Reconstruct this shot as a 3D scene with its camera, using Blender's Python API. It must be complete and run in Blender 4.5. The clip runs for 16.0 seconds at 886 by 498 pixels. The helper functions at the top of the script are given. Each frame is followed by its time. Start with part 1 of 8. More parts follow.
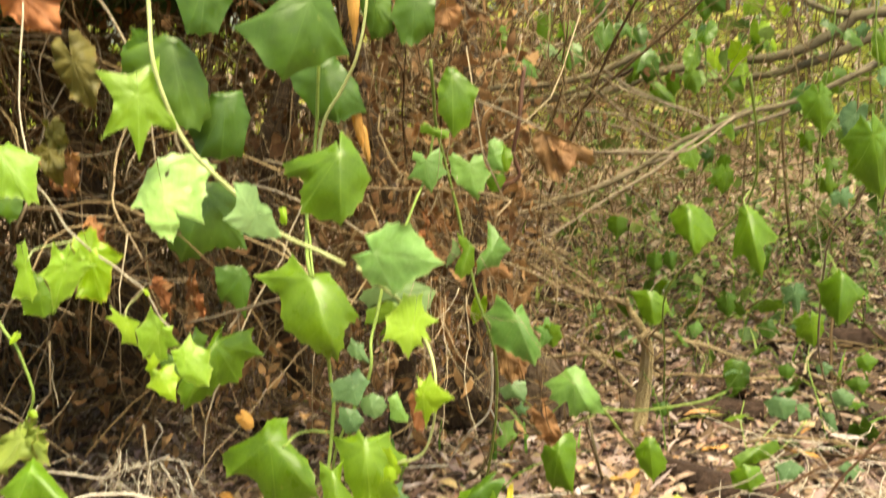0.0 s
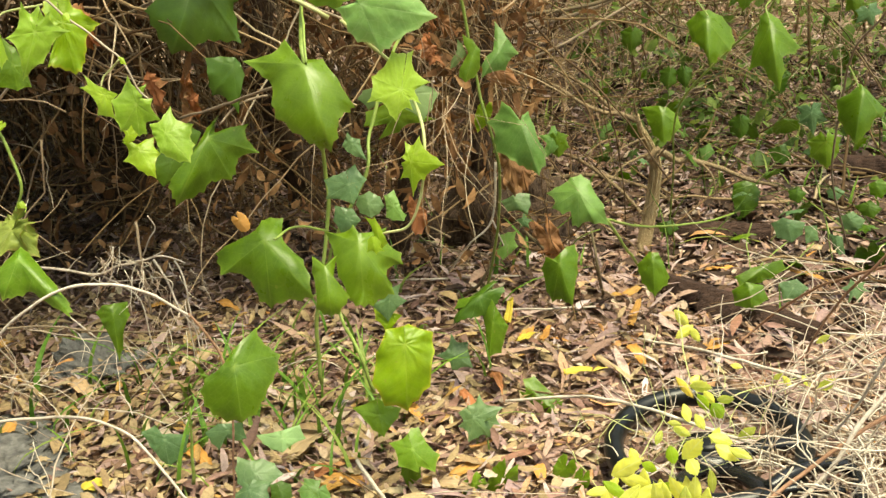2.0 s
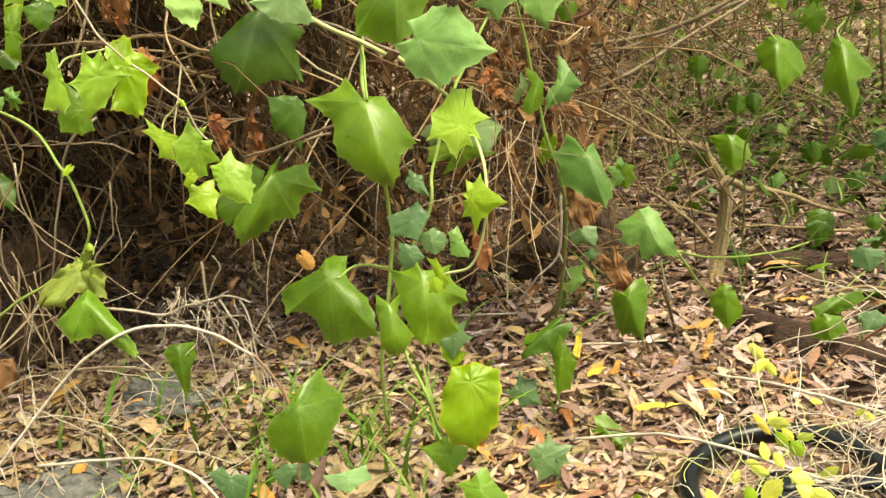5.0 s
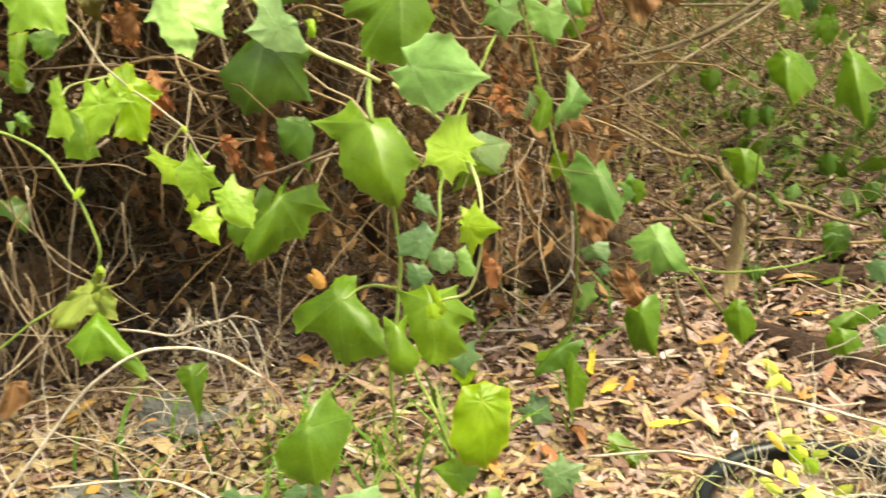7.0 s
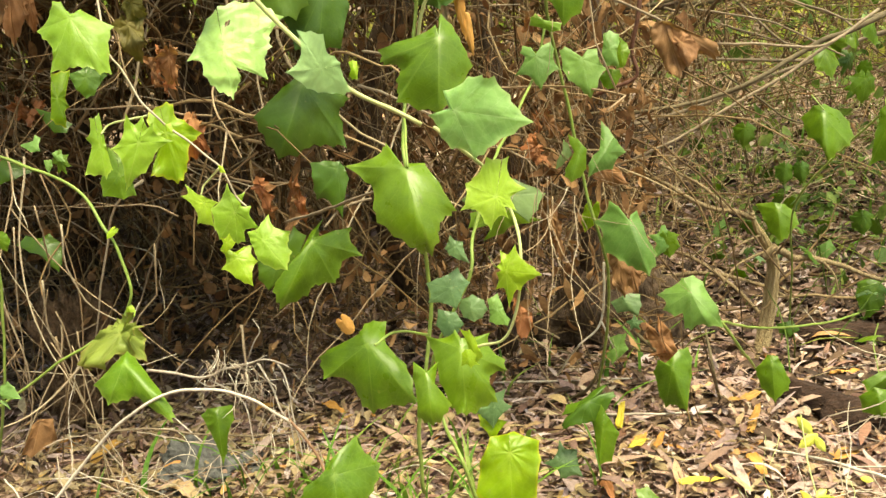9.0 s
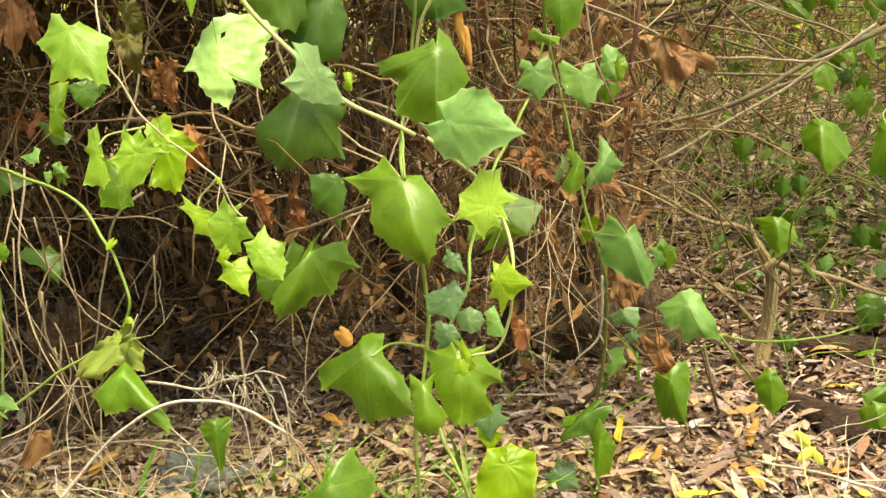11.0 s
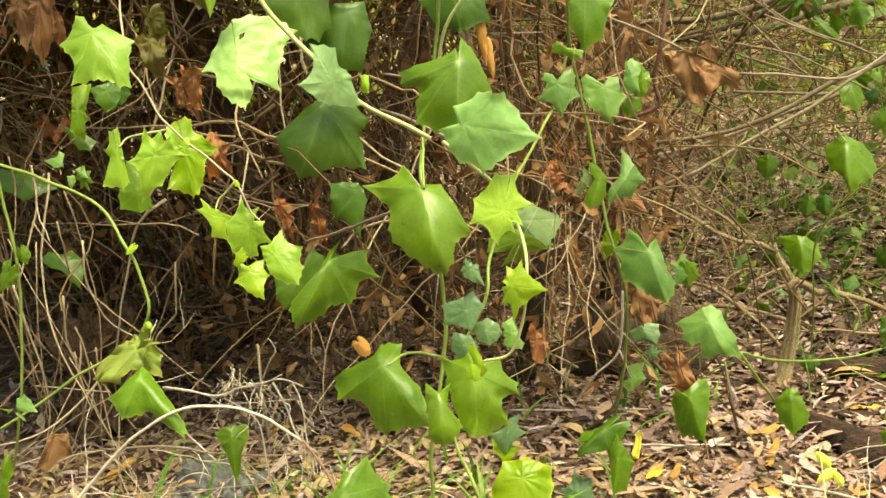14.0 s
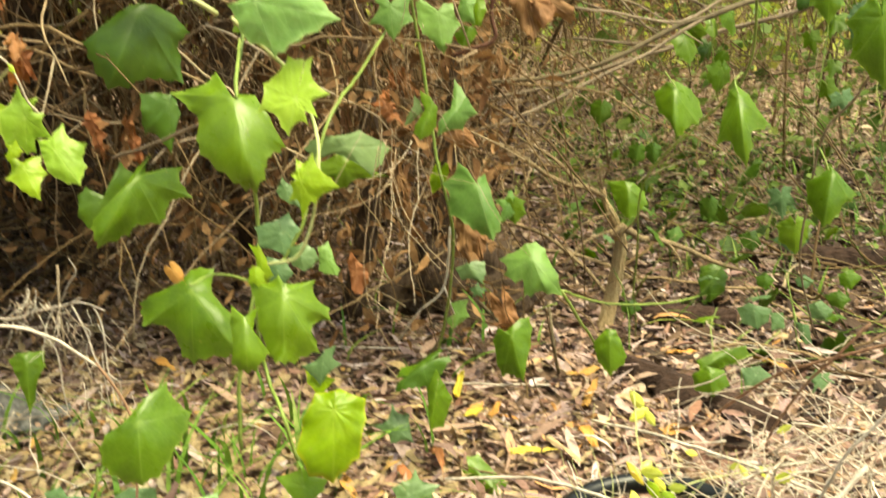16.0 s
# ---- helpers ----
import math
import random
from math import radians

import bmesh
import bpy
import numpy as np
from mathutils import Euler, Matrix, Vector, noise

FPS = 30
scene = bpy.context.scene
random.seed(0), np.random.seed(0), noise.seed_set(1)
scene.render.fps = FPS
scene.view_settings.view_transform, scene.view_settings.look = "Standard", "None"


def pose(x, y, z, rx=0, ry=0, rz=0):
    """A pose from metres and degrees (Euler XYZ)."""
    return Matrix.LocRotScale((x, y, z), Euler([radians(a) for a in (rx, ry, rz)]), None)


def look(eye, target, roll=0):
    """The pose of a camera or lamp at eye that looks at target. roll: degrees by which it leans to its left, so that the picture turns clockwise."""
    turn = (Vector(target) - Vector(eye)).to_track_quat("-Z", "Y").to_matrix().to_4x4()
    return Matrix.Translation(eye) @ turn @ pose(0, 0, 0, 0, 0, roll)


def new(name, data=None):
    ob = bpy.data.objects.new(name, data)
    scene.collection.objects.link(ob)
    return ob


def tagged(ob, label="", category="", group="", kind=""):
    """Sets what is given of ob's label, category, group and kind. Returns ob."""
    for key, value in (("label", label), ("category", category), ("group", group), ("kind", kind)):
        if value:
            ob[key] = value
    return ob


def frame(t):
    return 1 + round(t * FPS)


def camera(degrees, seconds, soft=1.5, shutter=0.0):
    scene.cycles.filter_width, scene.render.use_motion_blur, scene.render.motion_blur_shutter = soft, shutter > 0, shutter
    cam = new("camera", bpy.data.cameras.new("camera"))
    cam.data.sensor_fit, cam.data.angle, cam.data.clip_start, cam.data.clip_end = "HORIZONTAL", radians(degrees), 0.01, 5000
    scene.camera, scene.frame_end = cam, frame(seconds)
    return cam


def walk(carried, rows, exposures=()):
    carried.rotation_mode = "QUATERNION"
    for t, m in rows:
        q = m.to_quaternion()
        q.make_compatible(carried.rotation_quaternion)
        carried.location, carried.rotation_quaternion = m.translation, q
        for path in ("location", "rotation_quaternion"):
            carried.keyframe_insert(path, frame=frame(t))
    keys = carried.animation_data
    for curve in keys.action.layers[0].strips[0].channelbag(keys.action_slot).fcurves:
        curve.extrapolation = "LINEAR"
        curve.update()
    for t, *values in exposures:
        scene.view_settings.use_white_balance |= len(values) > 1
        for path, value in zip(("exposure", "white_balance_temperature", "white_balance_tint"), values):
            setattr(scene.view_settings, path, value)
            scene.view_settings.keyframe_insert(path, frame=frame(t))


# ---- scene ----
LENS = 45.1
cam = camera(LENS, 16.0, 1.45, 0.42)
PATH = [
    (0, (0.148, -0.057, 0.947), (0.018, 1.898, 0.545), -3.4),
    (0.1, (0.147, -0.051, 0.937), (0.011, 1.896, 0.499), -3.3),
    (0.5, (0.144, -0.026, 0.896), (0.002, 1.884, 0.32), -2.9),
    (1, (0.136, -0.023, 0.871), (-0.033, 1.845, 0.177), -2.5),
    (1.5, (0.164, -0.017, 0.892), (0.001, 1.853, 0.2), -2.4),
    (2, (0.156, -0.016, 0.885), (-0.001, 1.851, 0.187), -2.3),
    (2.5, (0.155, -0.006, 0.885), (-0.021, 1.865, 0.2), -2.6),
    (3, (0.157, -0.001, 0.885), (-0.038, 1.869, 0.204), -2.6),
    (3.5, (0.159, 0.002, 0.884), (-0.065, 1.873, 0.214), -3.2),
    (4, (0.156, -0.001, 0.882), (-0.111, 1.87, 0.23), -4.0),
    (6.5, (0.165, 0.022, 0.884), (-0.129, 1.898, 0.256), -4.9),
    (6.9, (0.171, 0.015, 0.888), (-0.139, 1.891, 0.266), -5.2),
    (6.967, (0.172, 0.014, 0.889), (-0.1361, 1.8926, 0.2748), -5.3),
    (7, (0.172, 0.013, 0.889), (-0.145, 1.892, 0.28), -5.3),
    (7.033, (0.172, 0.013, 0.889), (-0.1526, 1.8913, 0.2813), -5.3),
    (7.1, (0.171, 0.013, 0.888), (-0.144, 1.892, 0.278), -5.2),
    (7.5, (0.166, 0.011, 0.886), (-0.145, 1.896, 0.294), -4.9),
    (8, (0.167, 0.014, 0.886), (-0.16, 1.902, 0.312), -4.5),
    (8.5, (0.171, 0.013, 0.889), (-0.18, 1.904, 0.341), -4.3),
    (9, (0.163, 0.019, 0.884), (-0.199, 1.917, 0.368), -4.3),
    (11.5, (0.172, 0.015, 0.882), (-0.195, 1.919, 0.392), -4.1),
    (12, (0.174, 0.017, 0.88), (-0.205, 1.918, 0.387), -4.0),
    (12.5, (0.172, 0.015, 0.866), (-0.234, 1.913, 0.386), -3.7),
    (13, (0.174, 0.009, 0.869), (-0.259, 1.904, 0.401), -3.1),
    (13.5, (0.176, 0.012, 0.872), (-0.253, 1.911, 0.415), -3.4),
    (14, (0.175, 0.017, 0.873), (-0.233, 1.921, 0.416), -3.4),
    (14.5, (0.181, 0.022, 0.871), (-0.163, 1.934, 0.395), -2.4),
    (15, (0.179, 0.021, 0.869), (-0.162, 1.936, 0.406), -2.1),
    (15.4, (0.183, 0.037, 0.862), (-0.107, 1.958, 0.386), -1.6),
    (15.5, (0.184, 0.041, 0.86), (-0.069, 1.967, 0.383), -1.5),
    (15.6, (0.187, 0.046, 0.854), (-0.003, 1.975, 0.360), -1.0),
    (15.9, (0.196, 0.062, 0.834), (0.063, 1.985, 0.304), 0.6),
    (16, (0.199, 0.067, 0.828), (0.081, 1.985, 0.274), 1.1),
]
walk(cam, [(t, look(eye, target, roll)) for t, eye, target, roll in PATH], [(0.0, 1.74, 8200, -7), (0.5, 1.68, 7950, -6), (1.0, 1.46, 7750, -6), (2.0, 1.36, 7700, -6), (4.0, 1.43, 7900, -7), (7.0, 1.63, 8000, -7), (9.0, 1.64, 8100, -8), (12.0, 1.62, 8350, -10), (14.0, 1.62, 8350, -10), (16.0, 1.66, 8300, -10)])

# ---- sky, sun ----
world = bpy.data.worlds.new("sky")
scene.world = world
world.use_nodes = True
wn = world.node_tree.nodes
sky = wn.new("ShaderNodeTexSky")
sky.sky_type, sky.sun_disc = "NISHITA", False
sky.sun_elevation, sky.sun_rotation = radians(74), radians(126)
sky.air_density, sky.dust_density, sky.ozone_density = 1.0, 3.0, 1.0
wn["Background"].inputs["Strength"].default_value = 0.14
world.node_tree.links.new(sky.outputs["Color"], wn["Background"].inputs["Color"])
sun = new("sun", bpy.data.lights.new("sun", "SUN"))
sun.data.energy, sun.data.angle, sun.data.color = 2.75, radians(36), (1.0, 0.94, 0.82)
sun.matrix_world = look((0.75, -0.55, 3.2), (0, 0, 0))

# ---- materials ----


def nodes_of(name):
    m = bpy.data.materials.new(name)
    m.use_nodes = True
    nt = m.node_tree
    return m, nt, nt.nodes["Principled BSDF"]


def ramp(nt, fac, stops):
    r = nt.nodes.new("ShaderNodeValToRGB")
    while len(r.color_ramp.elements) < len(stops):
        r.color_ramp.elements.new(0.5)
    for e, (p, c) in zip(r.color_ramp.elements, stops):
        e.position, e.color = p, (*c, 1)
    nt.links.new(fac, r.inputs["Fac"])
    return r.outputs["Color"]


def noise_tex(nt, scale, detail=4.0, rough=0.6, stretch=None):
    tc = nt.nodes.new("ShaderNodeNewGeometry")
    n = nt.nodes.new("ShaderNodeTexNoise")
    n.inputs["Scale"].default_value, n.inputs["Detail"].default_value, n.inputs["Roughness"].default_value = scale, detail, rough
    vec = tc.outputs["Position"]
    if stretch:
        mp = nt.nodes.new("ShaderNodeMapping")
        mp.inputs["Scale"].default_value = stretch
        nt.links.new(vec, mp.inputs["Vector"])
        vec = mp.outputs["Vector"]
    nt.links.new(vec, n.inputs["Vector"])
    return n.outputs["Fac"]


def mixc(nt, fac, a, b, how="MIX"):
    m = nt.nodes.new("ShaderNodeMix")
    m.data_type, m.blend_type = "RGBA", how
    for sock, val in ((m.inputs["Factor"], fac), (m.inputs["A"], a), (m.inputs["B"], b)):
        if isinstance(val, (int, float)):
            sock.default_value = val
        elif isinstance(val, tuple):
            sock.default_value = (*val, 1)
        else:
            nt.links.new(val, sock)
    return m.outputs["Result"]


def bump(nt, bsdf, height, strength, dist):
    b = nt.nodes.new("ShaderNodeBump")
    b.inputs["Strength"].default_value, b.inputs["Distance"].default_value = strength, dist
    nt.links.new(height, b.inputs["Height"])
    nt.links.new(b.outputs["Normal"], bsdf.inputs["Normal"])


def leaf_material(name, dark, light, vein, rough=0.42, glow=0.4, scale=60.0, edge=None, spot=(0.25, 0.24, 0.06)):
    """A living leaf: two-tone blade, paler veins, light coming through it."""
    m, nt, p = nodes_of(name)
    col = mixc(nt, noise_tex(nt, scale), dark, light)
    blot = ramp(nt, noise_tex(nt, 22.0, 2.0), [(0.35, (0.82, 0.82, 0.82)), (0.65, (1.1, 1.1, 1.1))])
    col = mixc(nt, 1.0, col, blot, "MULTIPLY")
    info = nt.nodes.new("ShaderNodeObjectInfo")
    var = ramp(nt, info.outputs["Random"], [(0.0, (0.8, 0.86, 0.8)), (0.5, (1, 1, 1)), (1.0, (1.18, 1.1, 1.0))])
    col = mixc(nt, 1.0, col, var, "MULTIPLY")
    at = nt.nodes.new("ShaderNodeAttribute")
    at.attribute_name = "vein"
    if edge:
        rim = nt.nodes.new("ShaderNodeAttribute")
        rim.attribute_name = "rim"
        col = mixc(nt, rim.outputs["Fac"], col, edge)
    geo = nt.nodes.new("ShaderNodeNewGeometry")
    cell = nt.nodes.new("ShaderNodeTexVoronoi")
    cell.feature = "DISTANCE_TO_EDGE"
    cell.inputs["Scale"].default_value = 130.0
    nt.links.new(geo.outputs["Position"], cell.inputs["Vector"])
    net = ramp(nt, cell.outputs["Distance"], [(0.0, (0.12, 0.12, 0.12)), (0.09, (0, 0, 0))])
    col = mixc(nt, net, col, vein)
    sp = nt.nodes.new("ShaderNodeAttribute")
    sp.attribute_name = "spur"
    tooth = nt.nodes.new("ShaderNodeMath")
    tooth.operation = "PINGPONG"
    tooth.inputs[1].default_value = 0.5
    nt.links.new(sp.outputs["Fac"], tooth.inputs[0])
    col = mixc(nt, ramp(nt, tooth.outputs[0], [(0.0, (0.20, 0.20, 0.20)), (0.05, (0, 0, 0))]), col, vein)
    col = mixc(nt, 1.0, col, ramp(nt, tooth.outputs[0], [(0.0, (0.96, 0.96, 0.96)), (0.5, (1.03, 1.03, 1.03))]), "MULTIPLY")
    col = mixc(nt, ramp(nt, noise_tex(nt, 75.0, 2.0), [(0.70, (0, 0, 0)), (0.76, (0.35, 0.35, 0.35))]), col, spot)
    col = mixc(nt, at.outputs["Fac"], col, vein)
    nt.links.new(col, p.inputs["Base Color"])
    gloss = ramp(nt, noise_tex(nt, 45.0, 3.0), [(0.3, (rough * 0.75,) * 3), (0.7, (min(1, rough * 1.35),) * 3)])
    nt.links.new(gloss, p.inputs["Roughness"])
    p.inputs["Specular IOR Level"].default_value = 0.38
    both = mixc(nt, 0.5, noise_tex(nt, 350.0, 3.0), cell.outputs["Distance"])
    both = mixc(nt, 0.3, both, tooth.outputs[0])
    bump(nt, p, both, 0.28, 0.0018)
    tr = nt.nodes.new("ShaderNodeBsdfTranslucent")
    nt.links.new(mixc(nt, 1.0, col, (1.12, 1.25, 0.7), "MULTIPLY"), tr.inputs["Color"])
    mx = nt.nodes.new("ShaderNodeMixShader")
    mx.inputs["Fac"].default_value = glow
    nt.links.new(p.outputs["BSDF"], mx.inputs[1])
    nt.links.new(tr.outputs["BSDF"], mx.inputs[2])
    nt.links.new(mx.outputs["Shader"], nt.nodes["Material Output"].inputs["Surface"])
    return m


def island_material(name, stops, rough=0.75, grain=90.0, glow=0.0, relief=0.004, stretch=None):
    """For masses of small pieces: each piece takes its own colour from the stops."""
    m, nt, p = nodes_of(name)
    geo = nt.nodes.new("ShaderNodeNewGeometry")
    col = ramp(nt, geo.outputs["Random Per Island"], stops)
    g = noise_tex(nt, grain, 5.0, 0.7, stretch)
    col = mixc(nt, 1.0, col, ramp(nt, g, [(0.3, (0.6, 0.58, 0.56)), (0.7, (1.15, 1.12, 1.1))]), "MULTIPLY")
    nt.links.new(col, p.inputs["Base Color"])
    p.inputs["Roughness"].default_value = rough
    p.inputs["Specular IOR Level"].default_value = 0.3
    bump(nt, p, g, 0.4, relief)
    if glow:
        tr = nt.nodes.new("ShaderNodeBsdfTranslucent")
        nt.links.new(col, tr.inputs["Color"])
        mx = nt.nodes.new("ShaderNodeMixShader")
        mx.inputs["Fac"].default_value = glow
        nt.links.new(p.outputs["BSDF"], mx.inputs[1])
        nt.links.new(tr.outputs["BSDF"], mx.inputs[2])
        nt.links.new(mx.outputs["Shader"], nt.nodes["Material Output"].inputs["Surface"])
    return m


def plain_material(name, a, b, rough=0.7, scale=40.0, relief=0.003, strength=0.5, stretch=None, spec=0.3):
    m, nt, p = nodes_of(name)
    g = noise_tex(nt, scale, 6.0, 0.65, stretch)
    col = mixc(nt, ramp(nt, g, [(0.32, (0, 0, 0)), (0.68, (1, 1, 1))]), a, b)
    big = noise_tex(nt, scale * 0.12, 3.0)
    col = mixc(nt, 1.0, col, ramp(nt, big, [(0.3, (0.75, 0.73, 0.7)), (0.7, (1.12, 1.12, 1.1))]), "MULTIPLY")
    nt.links.new(col, p.inputs["Base Color"])
    p.inputs["Roughness"].default_value = rough
    p.inputs["Specular IOR Level"].default_value = spec
    bump(nt, p, g, strength, relief)
    return m


BRIGHT = leaf_material("young leaf", (0.26, 0.41, 0.035), (0.355, 0.505, 0.06), (0.45, 0.57, 0.15), 0.34, 0.40, 70.0, (0.42, 0.51, 0.11))
LIME = leaf_material("lime leaf", (0.27, 0.42, 0.02), (0.36, 0.49, 0.035), (0.46, 0.56, 0.12), 0.38, 0.42, 70.0, (0.40, 0.45, 0.06))
YOUNG = leaf_material("fresh leaf", (0.27, 0.44, 0.115), (0.345, 0.54, 0.18), (0.46, 0.61, 0.28), 0.28, 0.32, 70.0, (0.42, 0.55, 0.21))
MID = leaf_material("fresh green leaf", (0.14, 0.255, 0.017), (0.21, 0.34, 0.03), (0.32, 0.44, 0.10), 0.36, 0.36, 60.0, (0.27, 0.36, 0.06))
PALE = leaf_material("pale leaf", (0.315, 0.475, 0.185), (0.405, 0.575, 0.26), (0.43, 0.58, 0.28), 0.22, 0.33)
GREEN = leaf_material("mature leaf", (0.080, 0.150, 0.007), (0.130, 0.218, 0.013), (0.21, 0.30, 0.05), 0.34, 0.26, 60.0, (0.17, 0.24, 0.03))
# Dark green leaf; on inner vine leaves the shade is put into this colour.
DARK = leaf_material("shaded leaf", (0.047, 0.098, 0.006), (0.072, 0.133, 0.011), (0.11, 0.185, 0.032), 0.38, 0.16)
SOFT = leaf_material("soft green leaf", (0.12, 0.23, 0.045), (0.18, 0.315, 0.075), (0.28, 0.40, 0.15), 0.42, 0.35, 60.0, (0.24, 0.34, 0.10))
BLUISH = leaf_material("bluish ivy leaf", (0.080, 0.155, 0.055), (0.138, 0.220, 0.092), (0.28, 0.39, 0.20), 0.36, 0.25)
YELLOW = leaf_material("yellowing leaf", (0.165, 0.305, 0.010), (0.29, 0.42, 0.019), (0.37, 0.47, 0.07), 0.38, 0.42, 25.0, (0.53, 0.47, 0.045))
UNDER = leaf_material("pale leaf underside", (0.15, 0.22, 0.07), (0.21, 0.29, 0.11), (0.28, 0.36, 0.16), 0.55, 0.3)
CREEP = leaf_material("yellow creeper leaf", (0.66, 0.67, 0.09), (0.86, 0.84, 0.22), (0.86, 0.85, 0.36), 0.34, 0.4, 40.0)
DEAD = leaf_material("dead leaf", (0.17, 0.068, 0.026), (0.40, 0.20, 0.092), (0.47, 0.28, 0.15), 0.75, 0.25, 45.0)
RUST = leaf_material("rust leaf", (0.28, 0.09, 0.035), (0.44, 0.18, 0.075), (0.46, 0.22, 0.11), 0.7, 0.25, 45.0)
WITHER = leaf_material("withered leaf", (0.18, 0.22, 0.035), (0.28, 0.33, 0.06), (0.32, 0.34, 0.09), 0.6, 0.3, 45.0, (0.26, 0.17, 0.05))
OLIVE = leaf_material("browning leaf", (0.085, 0.070, 0.012), (0.155, 0.125, 0.022), (0.19, 0.16, 0.04), 0.6, 0.35, 45.0, (0.16, 0.09, 0.03))
ORANGE = leaf_material("orange fallen leaf", (0.48, 0.22, 0.05), (0.60, 0.32, 0.09), (0.58, 0.36, 0.14), 0.6, 0.2, 50.0)
GOLD = leaf_material("yellow fallen leaf", (0.60, 0.42, 0.05), (0.72, 0.54, 0.08), (0.72, 0.58, 0.18), 0.55, 0.2, 50.0)
TAN = leaf_material("tan fallen leaf", (0.42, 0.27, 0.15), (0.58, 0.41, 0.25), (0.56, 0.42, 0.28), 0.65, 0.2, 50.0)
VINE = plain_material("green vine stem", (0.165, 0.235, 0.045), (0.265, 0.335, 0.085), 0.45, 120.0, 0.001, 0.3)
VINE_PALE = plain_material("pale vine stem", (0.38, 0.42, 0.16), (0.52, 0.52, 0.24), 0.45, 120.0, 0.001, 0.3)
VINE_PINK = plain_material("pinkish vine stem", (0.34, 0.26, 0.20), (0.40, 0.34, 0.24), 0.5, 90.0, 0.001, 0.3)
TWIG = plain_material("grey brown twig", (0.16, 0.115, 0.075), (0.285, 0.215, 0.15), 0.85, 150.0, 0.002, 0.7)
GREYTWIG = plain_material("grey weathered twig", (0.30, 0.245, 0.20), (0.50, 0.43, 0.37), 0.85, 150.0, 0.002, 0.6)
STRAW = plain_material("bleached dry stalk", (0.43, 0.36, 0.295), (0.65, 0.58, 0.50), 0.75, 150.0, 0.002, 0.6)
REDTWIG = plain_material("reddish cane", (0.24, 0.12, 0.075), (0.36, 0.21, 0.13), 0.7, 150.0, 0.002, 0.6)
BRANCH = plain_material("smooth branch bark", (0.095, 0.070, 0.038), (0.19, 0.145, 0.085), 0.8, 60.0, 0.003, 0.7)
TRUNK = plain_material("dark fibrous bark", (0.055, 0.035, 0.024), (0.14, 0.09, 0.06), 0.95, 50.0, 0.01, 1.0, (3, 3, 0.5))
LIMB = plain_material("weathered tan bark", (0.17, 0.115, 0.062), (0.36, 0.265, 0.155), 0.85, 60.0, 0.006, 1.0, (4, 4, 0.6))
STUMP = plain_material("pale peeling bark", (0.44, 0.28, 0.125), (0.88, 0.70, 0.42), 0.85, 90.0, 0.012, 1.0, (8, 8, 0.35))
BARKSLAB = plain_material("fallen red brown bark", (0.026, 0.014, 0.010), (0.082, 0.044, 0.031), 0.9, 45.0, 0.008, 1.0, (1, 3, 3))
EARTH = plain_material("crumbling earth", (0.105, 0.056, 0.030), (0.27, 0.165, 0.095), 0.95, 60.0, 0.03, 1.0)
ASH = plain_material("grey sandy ash", (0.085, 0.082, 0.080), (0.235, 0.225, 0.215), 0.95, 60.0, 0.009, 1.0)
RUSTWOOD = plain_material("dark red wood", (0.07, 0.028, 0.018), (0.14, 0.06, 0.038), 0.6, 90.0, 0.002, 0.5)
RUBBER = plain_material("worn black rubber", (0.004, 0.0045, 0.005), (0.012, 0.0125, 0.013), 0.30, 60.0, 0.0015, 0.25, None, 0.35)
PLASTIC = plain_material("black moulded plastic", (0.005, 0.005, 0.006), (0.014, 0.014, 0.015), 0.22, 40.0, 0.001, 0.2, None, 0.5)
SOIL = plain_material("leaf mould soil", (0.11, 0.066, 0.042), (0.25, 0.165, 0.108), 0.95, 18.0, 0.02, 1.0)
LITTER = island_material("leaf litter", [(0.0, (0.115, 0.0683, 0.0583)), (0.1, (0.25, 0.141, 0.111)), (0.2, (0.4, 0.278, 0.239)), (0.3, (0.3, 0.151, 0.0992)), (0.4, (0.33, 0.229, 0.228)), (0.5, (0.52, 0.38, 0.333)), (0.58, (0.21, 0.127, 0.107)), (0.68, (0.44, 0.292, 0.216)), (0.78, (0.64, 0.522, 0.514)), (0.86, (0.29, 0.195, 0.181)), (0.95, (0.52, 0.356, 0.269)), (1.0, (0.58, 0.283, 0.0816))], 0.65, 160.0, 0.12)
CRUMBS = island_material("litter crumbs", [(0.0, (0.10, 0.058, 0.038)), (0.4, (0.22, 0.132, 0.085)), (0.75, (0.36, 0.24, 0.155)), (1.0, (0.54, 0.42, 0.30))], 0.8, 160.0)
# Near-black flakes: the litter's shaded gaps are put into this colour.
GAP_SHADE = island_material("dark gap leaves", [(0.0, (0.03, 0.018, 0.012)), (0.6, (0.075, 0.045, 0.03)), (1.0, (0.15, 0.09, 0.055))], 0.85, 160.0)
TANFLAKES = island_material("tan leaf flakes", [(0.0, (0.25, 0.178, 0.095)), (0.35, (0.43, 0.325, 0.18)), (0.6, (0.31, 0.205, 0.105)), (0.85, (0.54, 0.445, 0.28)), (1.0, (0.53, 0.31, 0.09))], 0.65, 160.0, 0.12)
CHIPS = island_material("pale litter flakes", [(0.0, (0.42, 0.32, 0.235)), (0.5, (0.56, 0.46, 0.35)), (1.0, (0.34, 0.25, 0.18))], 0.7, 160.0, 0.1)
TWIGS = island_material("dry twigs", [(0.0, (0.080, 0.045, 0.019)), (0.35, (0.145, 0.088, 0.038)), (0.65, (0.225, 0.145, 0.068)), (0.88, (0.33, 0.235, 0.13)), (1.0, (0.48, 0.38, 0.24))], 0.85, 180.0)
